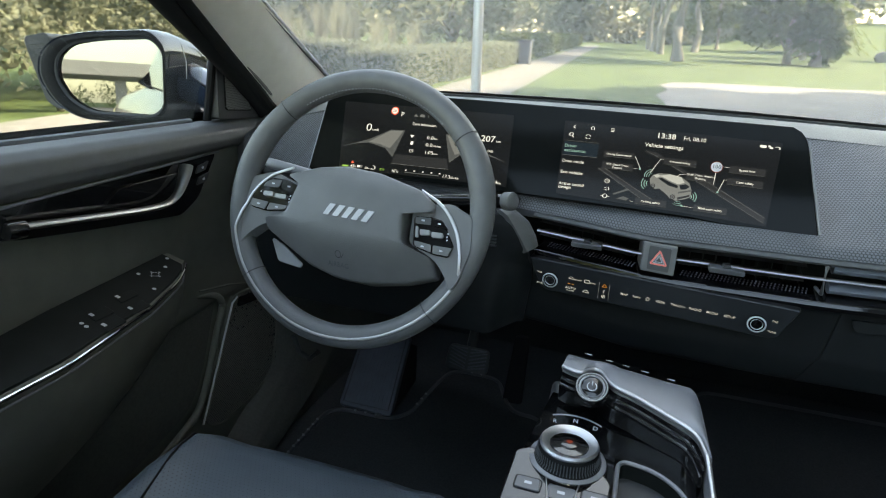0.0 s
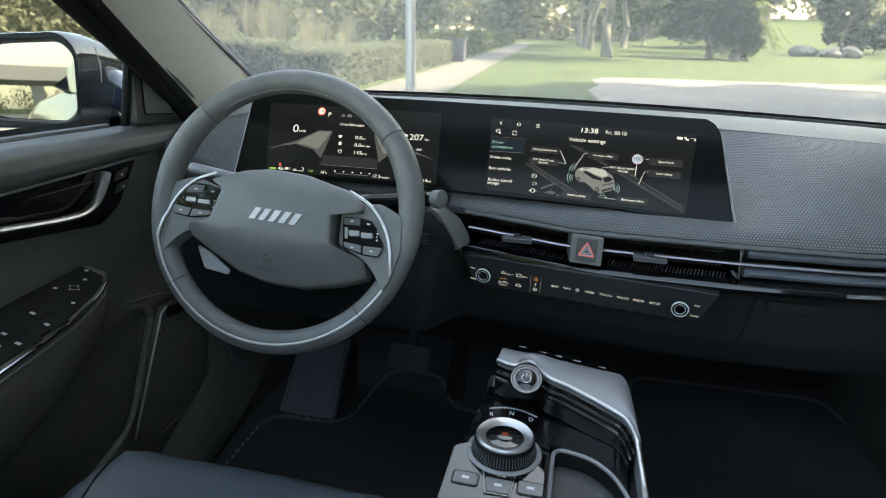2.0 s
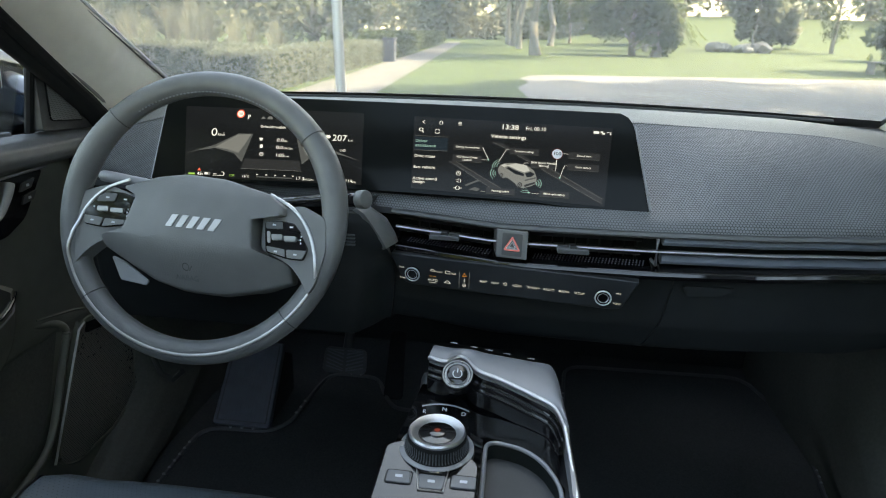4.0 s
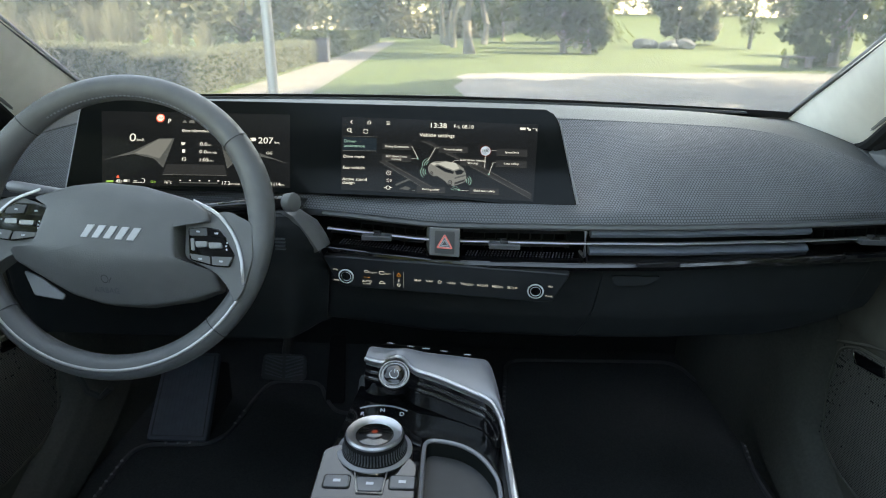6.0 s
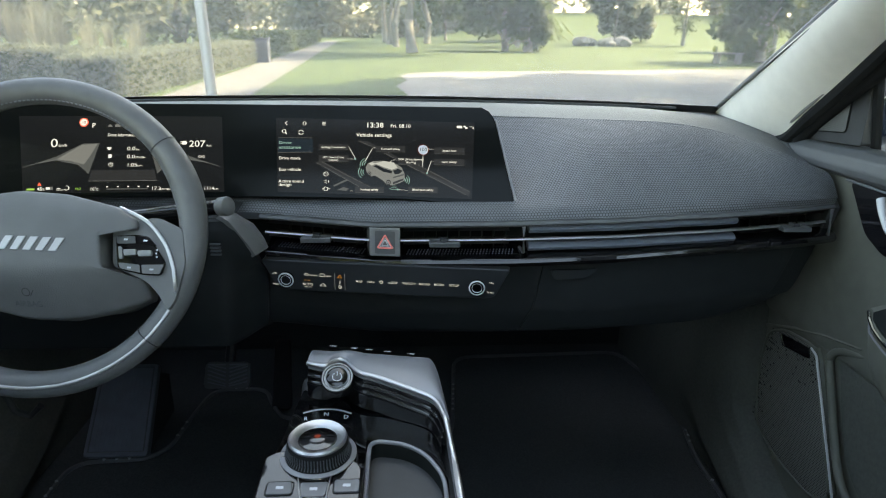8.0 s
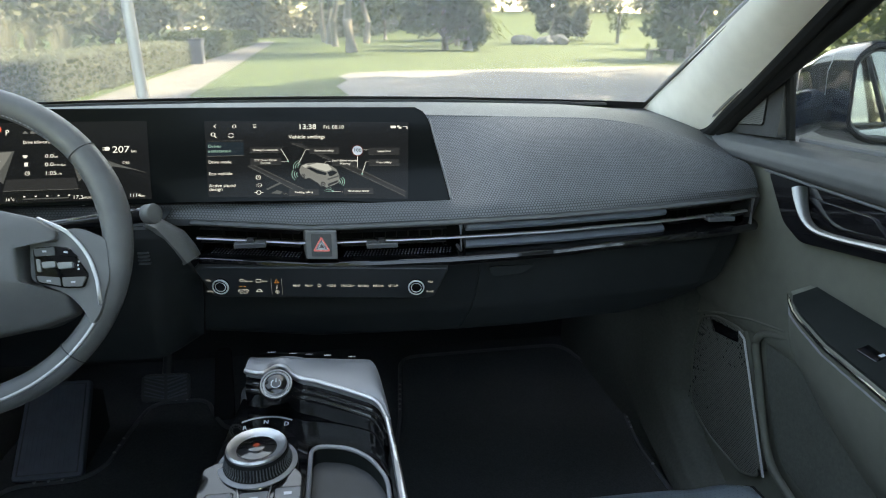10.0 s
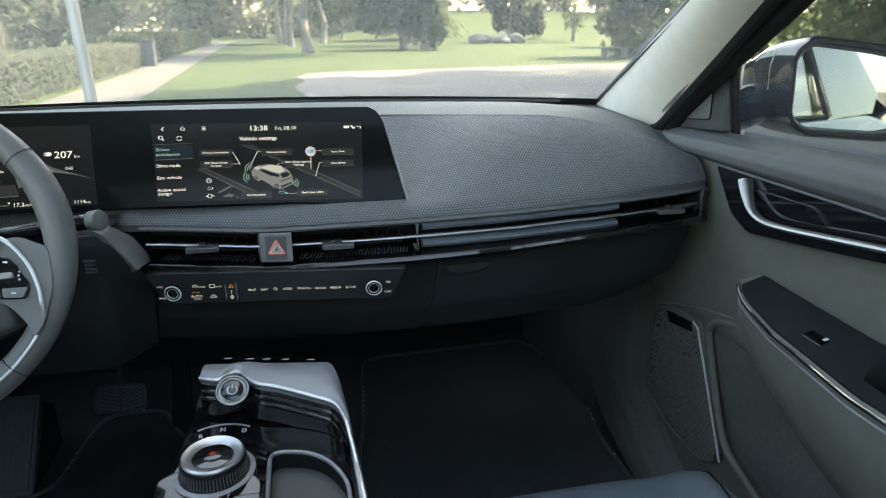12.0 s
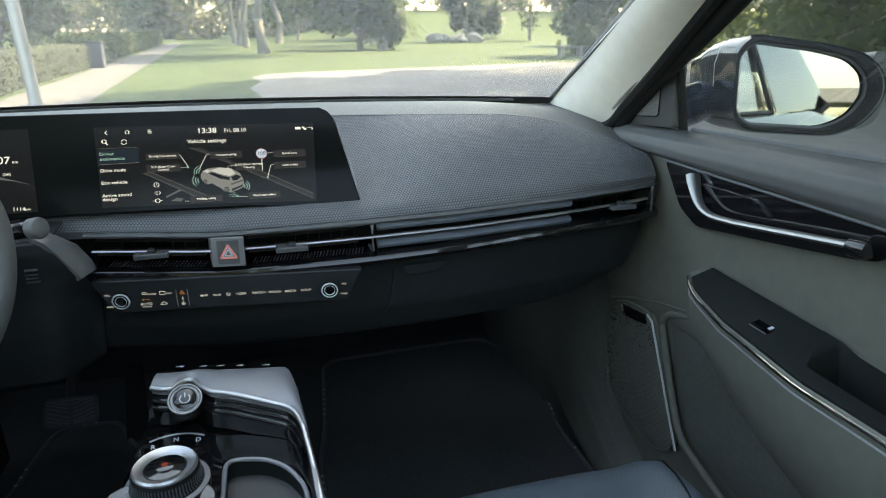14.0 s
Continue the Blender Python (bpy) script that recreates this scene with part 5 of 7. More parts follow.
def car_door(s, label, trim):
    """A front door; s = 1 for the right side, -1 for the left."""
    door = thing("front_door", label, "car door", (s * 0.78, 0.35, 0.32), group="front doors")
    put = lambda y, z, x: Vector((s * x, y, z + s * 0.009))

    def roll(u, v):
        y = lerp(1.055, -0.25, u)
        z = sill_z(y)
        low = 0.9935
        k = [(0.772, z + 0.004), (0.745, z + 0.007), (0.720, z + 0.004), (0.706, z - 0.006), (0.701, lerp(z - 0.012, low, 0.35)), (0.703, lerp(z - 0.01, low, 0.75)), (0.712, low), (0.724, low - 0.004)]
        a = v * (len(k) - 1)
        i = min(int(a), len(k) - 2)
        return put(y, lerp(k[i][1], k[i + 1][1], a - i), lerp(k[i][0], k[i + 1][0], a - i))

    part("upper_roll", grid(roll, 40, 28), SOFT, door, "soft dark grey window sill roll", smooth=70)

    def main(u, v):
        y = lerp(1.075, -0.25, u)
        k = [(0.718, 0.998), (0.722, 0.96), (0.727, 0.90), (0.729, 0.84), (0.730, 0.77), (0.732, 0.715), (0.738, 0.705), (0.742, 0.60), (0.742, 0.48), (0.730, 0.40), (0.70, 0.355)]
        a = v * (len(k) - 1)
        i = min(int(a), len(k) - 2)
        return put(y, lerp(k[i][1], k[i + 1][1], a - i), lerp(k[i][0], k[i + 1][0], a - i))

    part("inner_panel", grid(main, 30, 40), trim, door, "plain inner door panel", solid=(s * 0.012, 0, 0), smooth=70)
    plate = part("handle_trim", prism(rounded([(0.896, 0.990), (0.843, 0.923), (0.800, 0.904), (0.62, 0.930), (0.520, 0.946), (0.490, 0.954), (0.480, 0.988)], 0.012), 0.713, 0.722, put), PIANO, door, "gloss black door handle trim", bevel=0.002)
    part("handle_recess", prism(rounded([(0.800, 0.974), (0.735, 0.946), (0.65, 0.957), (0.68, 0.976)], 0.008), 0.7095, 0.7135, put), PIANO, plate, bevel=0.001)
    part("trim_line", tube([put(y, z, 0.711) for y, z in ((0.900, 0.9915), (0.76, 0.9905), (0.60, 0.990), (0.482, 0.9895))], 0.0022, 6), RUBBER, plate)
    hp = spline([put(y, z, x) for y, z, x in ((0.812, 0.983, 0.706), (0.796, 0.966, 0.700), (0.774, 0.947, 0.695), (0.745, 0.939, 0.692), (0.70, 0.942, 0.690), (0.65, 0.949, 0.689), (0.58, 0.959, 0.690), (0.512, 0.968, 0.694))], 5)
    part("pull_handle", tube(hp, [lerp(0.0112, 0.0072, ease(i / 12)) for i in range(len(hp))], 12, flat=0.62), HANDLE, plate, "satin metal bent door pull")
    part("handle_end", lathe([(0.011, -0.012), (0.0118, 0.004), (0.010, 0.010), (0.002, 0.012)], Matrix.Translation(put(0.506, 0.966, 0.696)) @ Vector((0, -1, 0.1)).to_track_quat("Z", "Y").to_matrix().to_4x4(), 18), PIANO, plate)
    if s < 0:
        for z in (0.972, 0.953):
            part("memory_key", prism(rounded([(0.872, z + 0.008), (0.846, z + 0.004), (0.838, z - 0.008), (0.862, z - 0.005)], 0.002), 0.710, 0.7135, put), DARK, plate)
            decal([rect(0.852, z - 0.002, 0.858, z + 0.002)], lambda a, b: put(a, b, 0.7095), MARK, plate)

    # armrest
    NOSE = lambda y: table([(0.30, 0.814), (0.39, 0.813), (0.51, 0.806), (0.66, 0.808), (0.72, 0.819), (0.755, 0.832), (0.77, 0.836)], y)
    YX = [(-0.2, 0.612), (0.375, 0.630), (0.493, 0.638), (0.609, 0.655), (0.70, 0.668), (0.745, 0.673), (0.765, 0.688)]
    ZL = [(-0.2, 0.49), (0.30, 0.535), (0.536, 0.600), (0.614, 0.626), (0.68, 0.659), (0.755, 0.708), (0.765, 0.730)]

    def top(y, k):
        """Along the top from the cabin side (0) to the door (1)."""
        return put(y, lerp(NOSE(y) + 0.003, table([(0.30, 0.822), (0.45, 0.832), (0.55, 0.840), (0.76, 0.848)], y), k), lerp(table(YX, y), 0.722, k))

    def arm(u, v):
        y = lerp(0.770, -0.2, u ** 1.3)
        xi, zl = table(YX, y), table(ZL, y)
        nose = 1 - ease((y - 0.715) / 0.04) * 0.25
        if v < 0.3:
            k = 1 - v / 0.3
            cup = ease((end - 0.004 - y) / 0.03) * ease((k - 0.22) / 0.12) * ease((1.0 - k) / 0.10)
            return top(y, k) - Vector((0, 0, 0.085 * cup))
        w = (v - 0.3) / 0.7
        x = lerp(xi + 0.002, 0.731, w ** 2.2)
        return put(y, lerp(NOSE(y) - 0.001, zl, w), x)

    end = 0.530 if s > 0 else 0.44
    pod = part("armrest", grid(arm, 80, 50), trim, door, "padded armrest pod", smooth=65)
    # black overlay on the trim: its colour stands for the shade in the recess
    part("recess_shade", grid(lambda u, v: (lambda y, k: top(y, k) + Vector((0, 0, 0.003 - 0.084 * ease((end - 0.006 - y) / 0.03) * ease((k - 0.24) / 0.12) * ease((1.0 - k) / 0.10))))(lerp(end + 0.020, 0.10, u), lerp(0.27, 0.985, v)), 60, 20), PLATE, pod, "black liner painting the shade in the grab recess", smooth=70)
    part("armrest_nose", grid(lambda u, v: arm(0, u).lerp(put(0.775, 0.80, 0.735), ease(v)), 16, 3), SATIN, pod, smooth=70)
    rear = lambda y: lerp(0.30, 0.97, ease((y - end + 0.014) / 0.030))
    part("switch_plate", grid(lambda u, v: (lambda y: top(y, lerp(0.06, rear(y), v)) + Vector((0, 0, 0.003)))(lerp(0.757, 0.10, u)), 60, 6), PLATE, pod, "satin black switch plate", solid=(0, 0, -0.004), smooth=60)
    part("chrome_strip", tube([put(y, NOSE(y), table(YX, y) - 0.001) for y in [0.768 - 0.0165 * i for i in range(40)]], 0.0025, 8), CHROME, pod, "chrome strip along the armrest")
    part("lower_strip", tube([put(y, NOSE(y) - 0.011, table(YX, y) + 0.0005) for y in [0.760 - 0.0165 * i for i in range(40)]], 0.0014, 6), SATIN, pod)
    keys = [(0.606, 0.45)] if s > 0 else [(0.590, 0.14), (0.592, 0.44), (0.642, 0.14), (0.645, 0.50)]
    for y, k in keys:
        c = top(y, k)
        part("window_switch", prism(rounded([(-0.012, -0.020), (0.012, -0.020), (0.012, 0.020), (-0.012, 0.020)], 0.002), 0.0020, 0.0036, lambda a, b, h, c=c: c + Vector((a * 0.9, b * 0.8, h + s * a * 0.3))), PIANO if s > 0 else PLATE, pod, bevel=0.0006)
        decal([rect(-0.0034, -0.014, 0.0034, -0.009)], lambda a, b, c=c: c + Vector((a, b, 0.0052 + s * a * 0.3)), MARK, pod)
    if s < 0:
        for y, k in ((0.733, 0.46), (0.750, 0.64), (0.686, 0.18), (0.691, 0.73), (0.559, 0.30), (0.559, 0.40)):
            c = top(y, k)
            decal([disc(0, 0, 0.0030, 8)], lambda a, b, c=c: c + Vector((a, b, 0.0056 + s * a * 0.3)), MARK, pod)

    if s < 0:                            # four arrows round the mirror switch
        c = top(0.710, 0.47)
        decal([[(q[0] * 0.9, q[1]) for q in ((x - 0.0022, y - 0.0008), (x + 0.0022, y - 0.0008), (x, y + 0.002))] for x, y in ((0, 0.0085), (0, -0.0085), (0.0085, 0), (-0.0085, 0))] + ring(0, 0, 0.0052, 0.0007), lambda a, b, c=c: c + Vector((a, b, 0.0056 + s * a * 0.3)), MARK, pod)

    # speaker, its chrome line, pocket
    yo = 0.0 if s > 0 else 0.030
    GR = [(1.040, 0.668), (0.994, 0.692), (0.912, 0.702), (0.802, 0.484), (0.846, 0.455), (0.955, 0.458), (1.025, 0.484), (1.048, 0.590)]
    gr = part("speaker_grille", prism(rounded([(y + yo, z) for y, z in GR], 0.02), 0.731, 0.744, put), GRILLE, door, "perforated speaker grille", bevel=0.003)
    part("grille_frame", tube([put(y + yo, z, 0.7315) for y, z in rounded([(a * 1.01 - 0.009, b * 1.01 - 0.005) for a, b in GR], 0.022)], 0.003, 6, closed=True), trim, gr)
    part("grille_edge", tube([put(y + yo, z, 0.7376) for y, z in ((0.914, 0.700), (0.902, 0.684), (0.860, 0.601), (0.830, 0.541), (0.806, 0.492))], 0.0062, 8), trim, gr, "plain edge strip of the speaker grille")
    rng = random.Random(17)
    dots = []
    for _ in range(900):                 # blocked holes, thinning out from the top and the front edge
        y, z = rng.uniform(0.82, 1.04), rng.uniform(0.47, 0.695)
        if y < 0.800 + (z - 0.484) * 0.52 or z > 0.700 - (y - 0.912) * 0.17 or (y > 0.955 and z < 0.458 + (y - 0.955) * 0.36):
            continue
        if rng.random() < math.exp(-(0.690 - z) / 0.022) + math.exp(-(1.036 - y) / 0.014):
            y, z = round(y / 0.0044) * 0.0044, round(z / 0.0038) * 0.0038
            dots.append(rect(y + yo - 0.0017, z - 0.0017, y + yo + 0.0017, z + 0.0017))
    decal(dots, lambda a, b: put(a, b, 0.7304), SEAL, gr, "blocked_holes")
    part("grille_badge", prism(rounded([(1.005 + yo, 0.683), (0.925 + yo, 0.695), (0.918 + yo, 0.678), (0.985 + yo, 0.667)], 0.003), 0.7285, 0.732, put), PIANO, gr, bevel=0.001)
    part("badge_line", tube([put(y + yo, z, 0.7280) for y, z in ((1.005, 0.686), (0.990, 0.666), (0.925, 0.677))], 0.0012, 6), CHROME, gr)
    part("chrome_line", tube([put(y + yo, z, 0.729) for y, z in ((0.918, 0.699), (0.902, 0.692), (0.864, 0.622), (0.827, 0.553), (0.793, 0.489))], 0.0022, 6), EMBLEM, gr, "thin bright line by the speaker")
    RIM_LINE = [(0.800, 0.743, 0.738), (0.850, 0.728, 0.733), (0.868, 0.714, 0.730), (0.870, 0.696, 0.729), (0.8515, 0.659, 0.728), (0.8248, 0.606, 0.726), (0.7990, 0.560, 0.724), (0.770, 0.532, 0.720), (0.722, 0.518, 0.716), (0.62, 0.500, 0.708), (0.40, 0.465, 0.700), (0.0, 0.45, 0.700)]
    pk = part("pocket_rim", tube([put(y + yo, z, x) for y, z, x in spline(RIM_LINE, 5)], 0.0065, 10), trim, door, "rounded rim of the door pocket")
    part("pocket_panel", prism(rounded([(y + yo, z) for y, z in ((0.862, 0.718), (0.818, 0.602), (0.794, 0.560), (0.760, 0.530), (0.60, 0.497), (0.0, 0.46), (0.0, 0.60), (0.536, 0.625), (0.74, 0.735))], 0.018), 0.7385, 0.7420 - 0.0055, put), POCKET, pk, "dark grey pocket panel")
    part("panel_crease", tube([put(y + yo, z, x) for y, z, x in ((1.062, 0.672, 0.739), (0.976, 0.706, 0.735), (0.900, 0.731, 0.7335), (0.815, 0.750, 0.733))], 0.0035, 6), trim, door)

    # sail panel, tweeter, window
    back = 0.018 if s < 0 else 0.0
    sail = part("sail_panel", prism(rounded([(1.050, 1.030), (0.930 + back, 1.156 - back * 0.8), (0.915 + back, 1.150 - back * 0.8), (0.911 + back, 1.040)], 0.006), 0.728, 0.748, put), DARK, door, "dark triangular mirror sail panel", bevel=0.003)
    TRI = [(1.024, 1.047), (1.001, 1.080), (0.978, 1.103), (0.949, 1.117), (0.948, 1.055)]
    part("tweeter_grille", prism(rounded(TRI, 0.007), 0.7255, 0.7285, put), TWEET, sail, "small triangular tweeter grille", bevel=0.001)
    part("grille_rim", tube([put(a, b, 0.7268) for a, b in rounded(TRI, 0.007)], 0.0016, 6, closed=True), SEAL, sail, "thin dark rim of the tweeter grille")
    gl = part("window_glass", prism([(0.905, 1.02), (0.905, 1.165), (0.72, 1.30), (0.42, 1.46), (-0.25, 1.49), (-0.25, 1.05)], 0.0, 0.003, lambda y, z, h: put(y, z, 0.765 - 0.33 * (z - 1.03) + h)), GLASS, door, smooth=0)
    gl.visible_shadow = False
    part("window_post", tube([put(0.910 + back, 1.035, 0.752), put(0.910 + back, 1.158, 0.728)], 0.007, 8), SEAL, door)
    part("sill_seal", tube([put(y, sill_z(y) + 0.006, 0.765) for y in [0.90 - 0.06 * i for i in range(20)]], 0.006, 8), RUBBER, door)
    part("door_frame", tube([put(y + (0.018 if s < 0 else 0.0), z, x) for y, z, x in spline([(1.055, 1.030, 0.724), (1.025, 1.060, 0.724), (0.955, 1.112, 0.718), (0.85, 1.178, 0.708), (0.745, 1.240, 0.694), (0.55, 1.36, 0.658), (0.42, 1.435, 0.628), (0.25, 1.475, 0.61), (-0.25, 1.50, 0.60)], 5)], 0.017, 10), SEAL, door, "black window frame seal")
    return door


car_door(1, "grey passenger-side car door with silver pull handle", GREYDOOR)
car_door(-1, "grey driver-side car door with window switches", GREYDOOR)


# ---- pillars, windscreen, shell ----
def pillar(s):
    p = thing("pillar_trim", "light grey fabric windscreen pillar trim", "pillar trim", (s * 0.69, 1.1, 1.03), group="pillar trims")
    inner = spline([(0.700, 1.325, 1.045), (0.689, 1.295, 1.058), (0.672, 1.20, 1.100), (0.655, 1.09, 1.150), (0.620, 0.886, 1.240), (0.585, 0.65, 1.345), (0.55, 0.42, 1.448)], 4)
    outer = spline([(0.722, 1.13, 1.020), (0.715, 1.072, 1.036), (0.711, 1.02, 1.075), (0.702, 0.93, 1.137), (0.676, 0.775, 1.240), (0.640, 0.59, 1.355), (0.605, 0.44, 1.450)], 4)

    def f(u, v):
        i = min(int(u * (len(inner) - 1) + 0.5), len(inner) - 1)
        a, b = inner[i], outer[i]
        q = a.lerp(b, v)
        q.x -= 0.022 * math.sin(math.pi * min(1, v * 1.05)) * 0.8
        q.y -= 0.018 * math.sin(math.pi * v)
        return Vector((s * q.x, q.y, q.z))

    part("trim", grid(f, len(inner) - 1, 10), PILLAR, p, "light grey pillar cover", smooth=80, solid=(s * 0.004, 0.004, 0))
    part("glass_seal", tube([Vector((s * (q.x + 0.004), q.y + 0.004, q.z + 0.002)) for q in inner], 0.005, 6), RUBBER, p)
    part("seal_lip", tube([Vector((s * (q.x - 0.002), q.y - 0.002, q.z)) for q in outer[2:]], 0.011, 8), SEAL, p)
    part("grab_slot", tube([f(lerp(0.27, 0.46, k / 10), 0.87) + Vector((s * 0.0018, 0.0018, 0)) for k in range(11)], [0.001, 0.0022, 0.0030, 0.0034, 0.0036, 0.0036, 0.0036, 0.0034, 0.0030, 0.002, 0.001], 8), GROOVE, p)


for s in (-1, 1):
    pillar(s)


def screen_point(u, v):
    x = lerp(-1, 1, u)
    y0, z0 = 1.43 - 0.125 * x * x, 1.050
    y1, z1 = 0.36 + 0.05 * (1 - x * x), 1.470
    return Vector((x * lerp(0.70, 0.56, v), lerp(y0, y1, v), lerp(z0, z1, v) + 0.03 * math.sin(math.pi * v) * (1 - x * x)))


wind = thing("windscreen", "clear curved windscreen with black printed edge", "windscreen", (0, 1.42, 1.05), kind="structure")
ws = part("pane", grid(screen_point, 30, 20), SCREENGLASS, wind)
ws.visible_shadow = False
part("black_edge", grid(lambda u, v: screen_point(u, 0.040 * v) + Vector((0, -0.004, 0.0)), 40, 2), RUBBER, wind, solid=(0, 0.002, 0))
for a in (0, 1):
    part("black_edge", grid(lambda u, v: screen_point(abs(a - 0.012 * v), lerp(0.02, 1, u)) + Vector((0, -0.003, -0.002)), 30, 2), RUBBER, wind, solid=(0, 0.002, 0))
part("wiper", tube([(x, 1.455 - 0.27 * x * x * 0.9, 1.047) for x in [-0.05 + 0.03 * i for i in range(12)]], 0.006, 6), RUBBER, wind)

shell = thing("cabin_shell", "dark blue car body shell with roof, bonnet and flanks", "car body", (0, 0, 0.25), kind="structure")
def opened(bm):
    """Cuts the opening for the roof pane, which is added to light the cabin."""
    bmesh.ops.delete(bm, geom=[f for f in bm.faces if abs(f.calc_center_median().x) < 0.42 and -0.62 < f.calc_center_median().y < 0.28], context="FACES")
    return bm


part("roof", opened(grid(lambda u, v: Vector((lerp(-0.60, 0.60, u), lerp(0.40, -2.1, v), 1.475 + 0.05 * (1 - (2 * u - 1) ** 2) + 0.03 * math.sin(math.pi * min(1, v * 1.2)) - 0.12 * ease((v - 0.6) / 0.4))), 16, 20)), PAINT, shell, "dark blue roof", solid=(0, 0, 0.02))
part("headliner", opened(grid(lambda u, v: Vector((lerp(-0.60, 0.60, u), lerp(0.40, -2.05, v), 1.445 + 0.045 * (1 - (2 * u - 1) ** 2) + 0.03 * math.sin(math.pi * min(1, v * 1.2)) - 0.12 * ease((v - 0.6) / 0.4))), 16, 20)), LINER, shell, "light grey headliner")


# unseen roof pane, added so that sky light brightens the cabin
sr = part("added_roof_pane", grid(lambda u, v: Vector((lerp(-0.47, 0.47, u), lerp(0.34, -0.70, v), 1.508 + 0.05 * (1 - 0.42 * (2 * u - 1) ** 2))), 8, 6), GLASS, shell, "unseen clear roof panel added to let light into the cabin")
sr.visible_shadow = False


def flank(s):
    def f(u, v):
        y = lerp(2.55, -2.75, u)
        hip = 0.035 * math.exp(-((y + 1.9) / 0.6) ** 2)
        tail = 0.25 * ease((-y - 2.2) / 0.6) + 0.12 * ease((y - 1.9) / 0.65)
        k = [(0.775, 1.035), (0.800, 1.03), (0.84 + hip, 0.99), (0.90 + hip, 0.93), (0.925 + hip, 0.80), (0.905, 0.62), (0.915, 0.45), (0.88, 0.30)]
        a = v * (len(k) - 1)
        i = min(int(a), len(k) - 2)
        x, z = lerp(k[i][0], k[i + 1][0], a - i), lerp(k[i][1], k[i + 1][1], a - i)
        nose = 0.25 * ease((y - 1.35) / 1.2) * ease((z - 0.6) / 0.4)
        return Vector((s * (x - tail), y, z + 0.036 * (1.05 - max(y, -1.2)) * ease((z - 0.80) / 0.2) - nose))

    part("flank", grid(f, 60, 21), PAINT, shell, "dark blue body side", smooth=80)
    rw = part("rear_window", prism([(-0.27, 1.085), (-0.27, 1.485), (-1.0, 1.49), (-1.6, 1.43), (-2.05, 1.25), (-1.85, 1.145)], 0.0, 0.004, lambda y, z, h: Vector((s * (0.79 - 0.40 * (z - 1.06) + h), y, z))), PRIVACY, shell, "tinted rear side window", smooth=0)
    rw.visible_shadow = False
    part("window_bar", prism([(-0.24, 1.05), (-0.24, 1.495), (-0.275, 1.495), (-0.275, 1.05)], 0.0, 0.012, lambda y, z, h: Vector((s * (0.783 - 0.37 * (z - 1.03) + h), y, z))), RUBBER, shell)
    part("roof_rail", tube([Vector((s * x, y, z)) for x, y, z in spline([(0.60, 0.42, 1.475), (0.615, -0.2, 1.51), (0.61, -1.0, 1.50), (0.60, -1.6, 1.42), (0.63, -2.0, 1.25), (0.66, -2.4, 1.10)], 5)], 0.028, 8), PAINT, shell)
    part("rear_quarter", grid(lambda u, v: Vector((s * lerp(0.80 - 0.10 * u, 0.64, v), lerp(-1.88, -2.6, u), lerp(1.155 - 0.02 * u, lerp(1.30, 1.08, u), v))), 10, 4), PAINT, shell)


for s in (-1, 1):
    flank(s)
part("bonnet", grid(lambda u, v: Vector((lerp(-0.80, 0.80, u), lerp(1.44, 2.55, v), lerp(0.985, 0.72, v ** 1.6) + 0.03 * (1 - (2 * u - 1) ** 2) - 0.05 * (1 - ease(v * 8)) * abs(2 * u - 1) ** 2)), 16, 16), PAINT, shell, "dark blue bonnet", solid=(0, 0, -0.01))
hg = part("rear_screen", grid(lambda u, v: Vector((lerp(-0.62, 0.62, u), lerp(-2.1, -2.6, v), lerp(1.38, 1.06, v))), 8, 4), GLASS, shell, "clear sloping rear screen")
hg.visible_shadow = False
part("tail", grid(lambda u, v: Vector((lerp(-0.66, 0.66, u), -2.6 - 0.15 * math.sin(math.pi * v), lerp(1.06, 0.35, v))), 8, 10), PAINT, shell)
part("floor_pan", block(-0.74, 0.74, -2.6, 1.75, 0.30, 0.352), CARPET, shell, "black carpeted floor pan")
part("firewall", grid(lambda u, v: Vector((lerp(-0.73, 0.73, u), lerp(1.62, 1.50, v) + 0.02 * v, lerp(0.35, 1.04, v))), 6, 8), CARPET, shell, "black carpeted footwell wall", solid=(0, 0.02, 0))
part("front_end", grid(lambda u, v: Vector((lerp(-0.82, 0.82, u), 2.55 + 0.02 * math.sin(math.pi * v), lerp(0.25, 0.73, v))), 6, 6), PAINT, shell)
def kick_point(s, u, v):
    """The moulded side of the footwell, which runs back along the sill near the floor."""
    z = lerp(0.83, 0.354, u)
    yb = table([(0.35, 0.60), (0.40, 0.84), (0.45, 0.965), (0.50, 1.035), (0.60, 1.058), (0.70, 1.060), (0.84, 1.060)], z) + (0.030 if s < 0 else 0.0)
    k = [(0.742, 0.0), (0.735, 0.006), (0.722, 0.016), (0.705, 0.040), (0.690, 0.085), (0.682, 0.16), (0.680, 0.30)]
    a = v * len(k)
    if a >= len(k) - 1:
        return Vector((s * lerp(0.680, 0.66, a - len(k) + 1), lerp(yb + 0.30, 1.60, a - len(k) + 1), z))
    i = int(a)
    x, y = (lerp(k[i][m], k[i + 1][m], a - i) for m in (0, 1))
    return Vector((s * (x - 0.02 * ease((0.46 - z) / 0.1) * ease(v * 3)), yb + y, z))


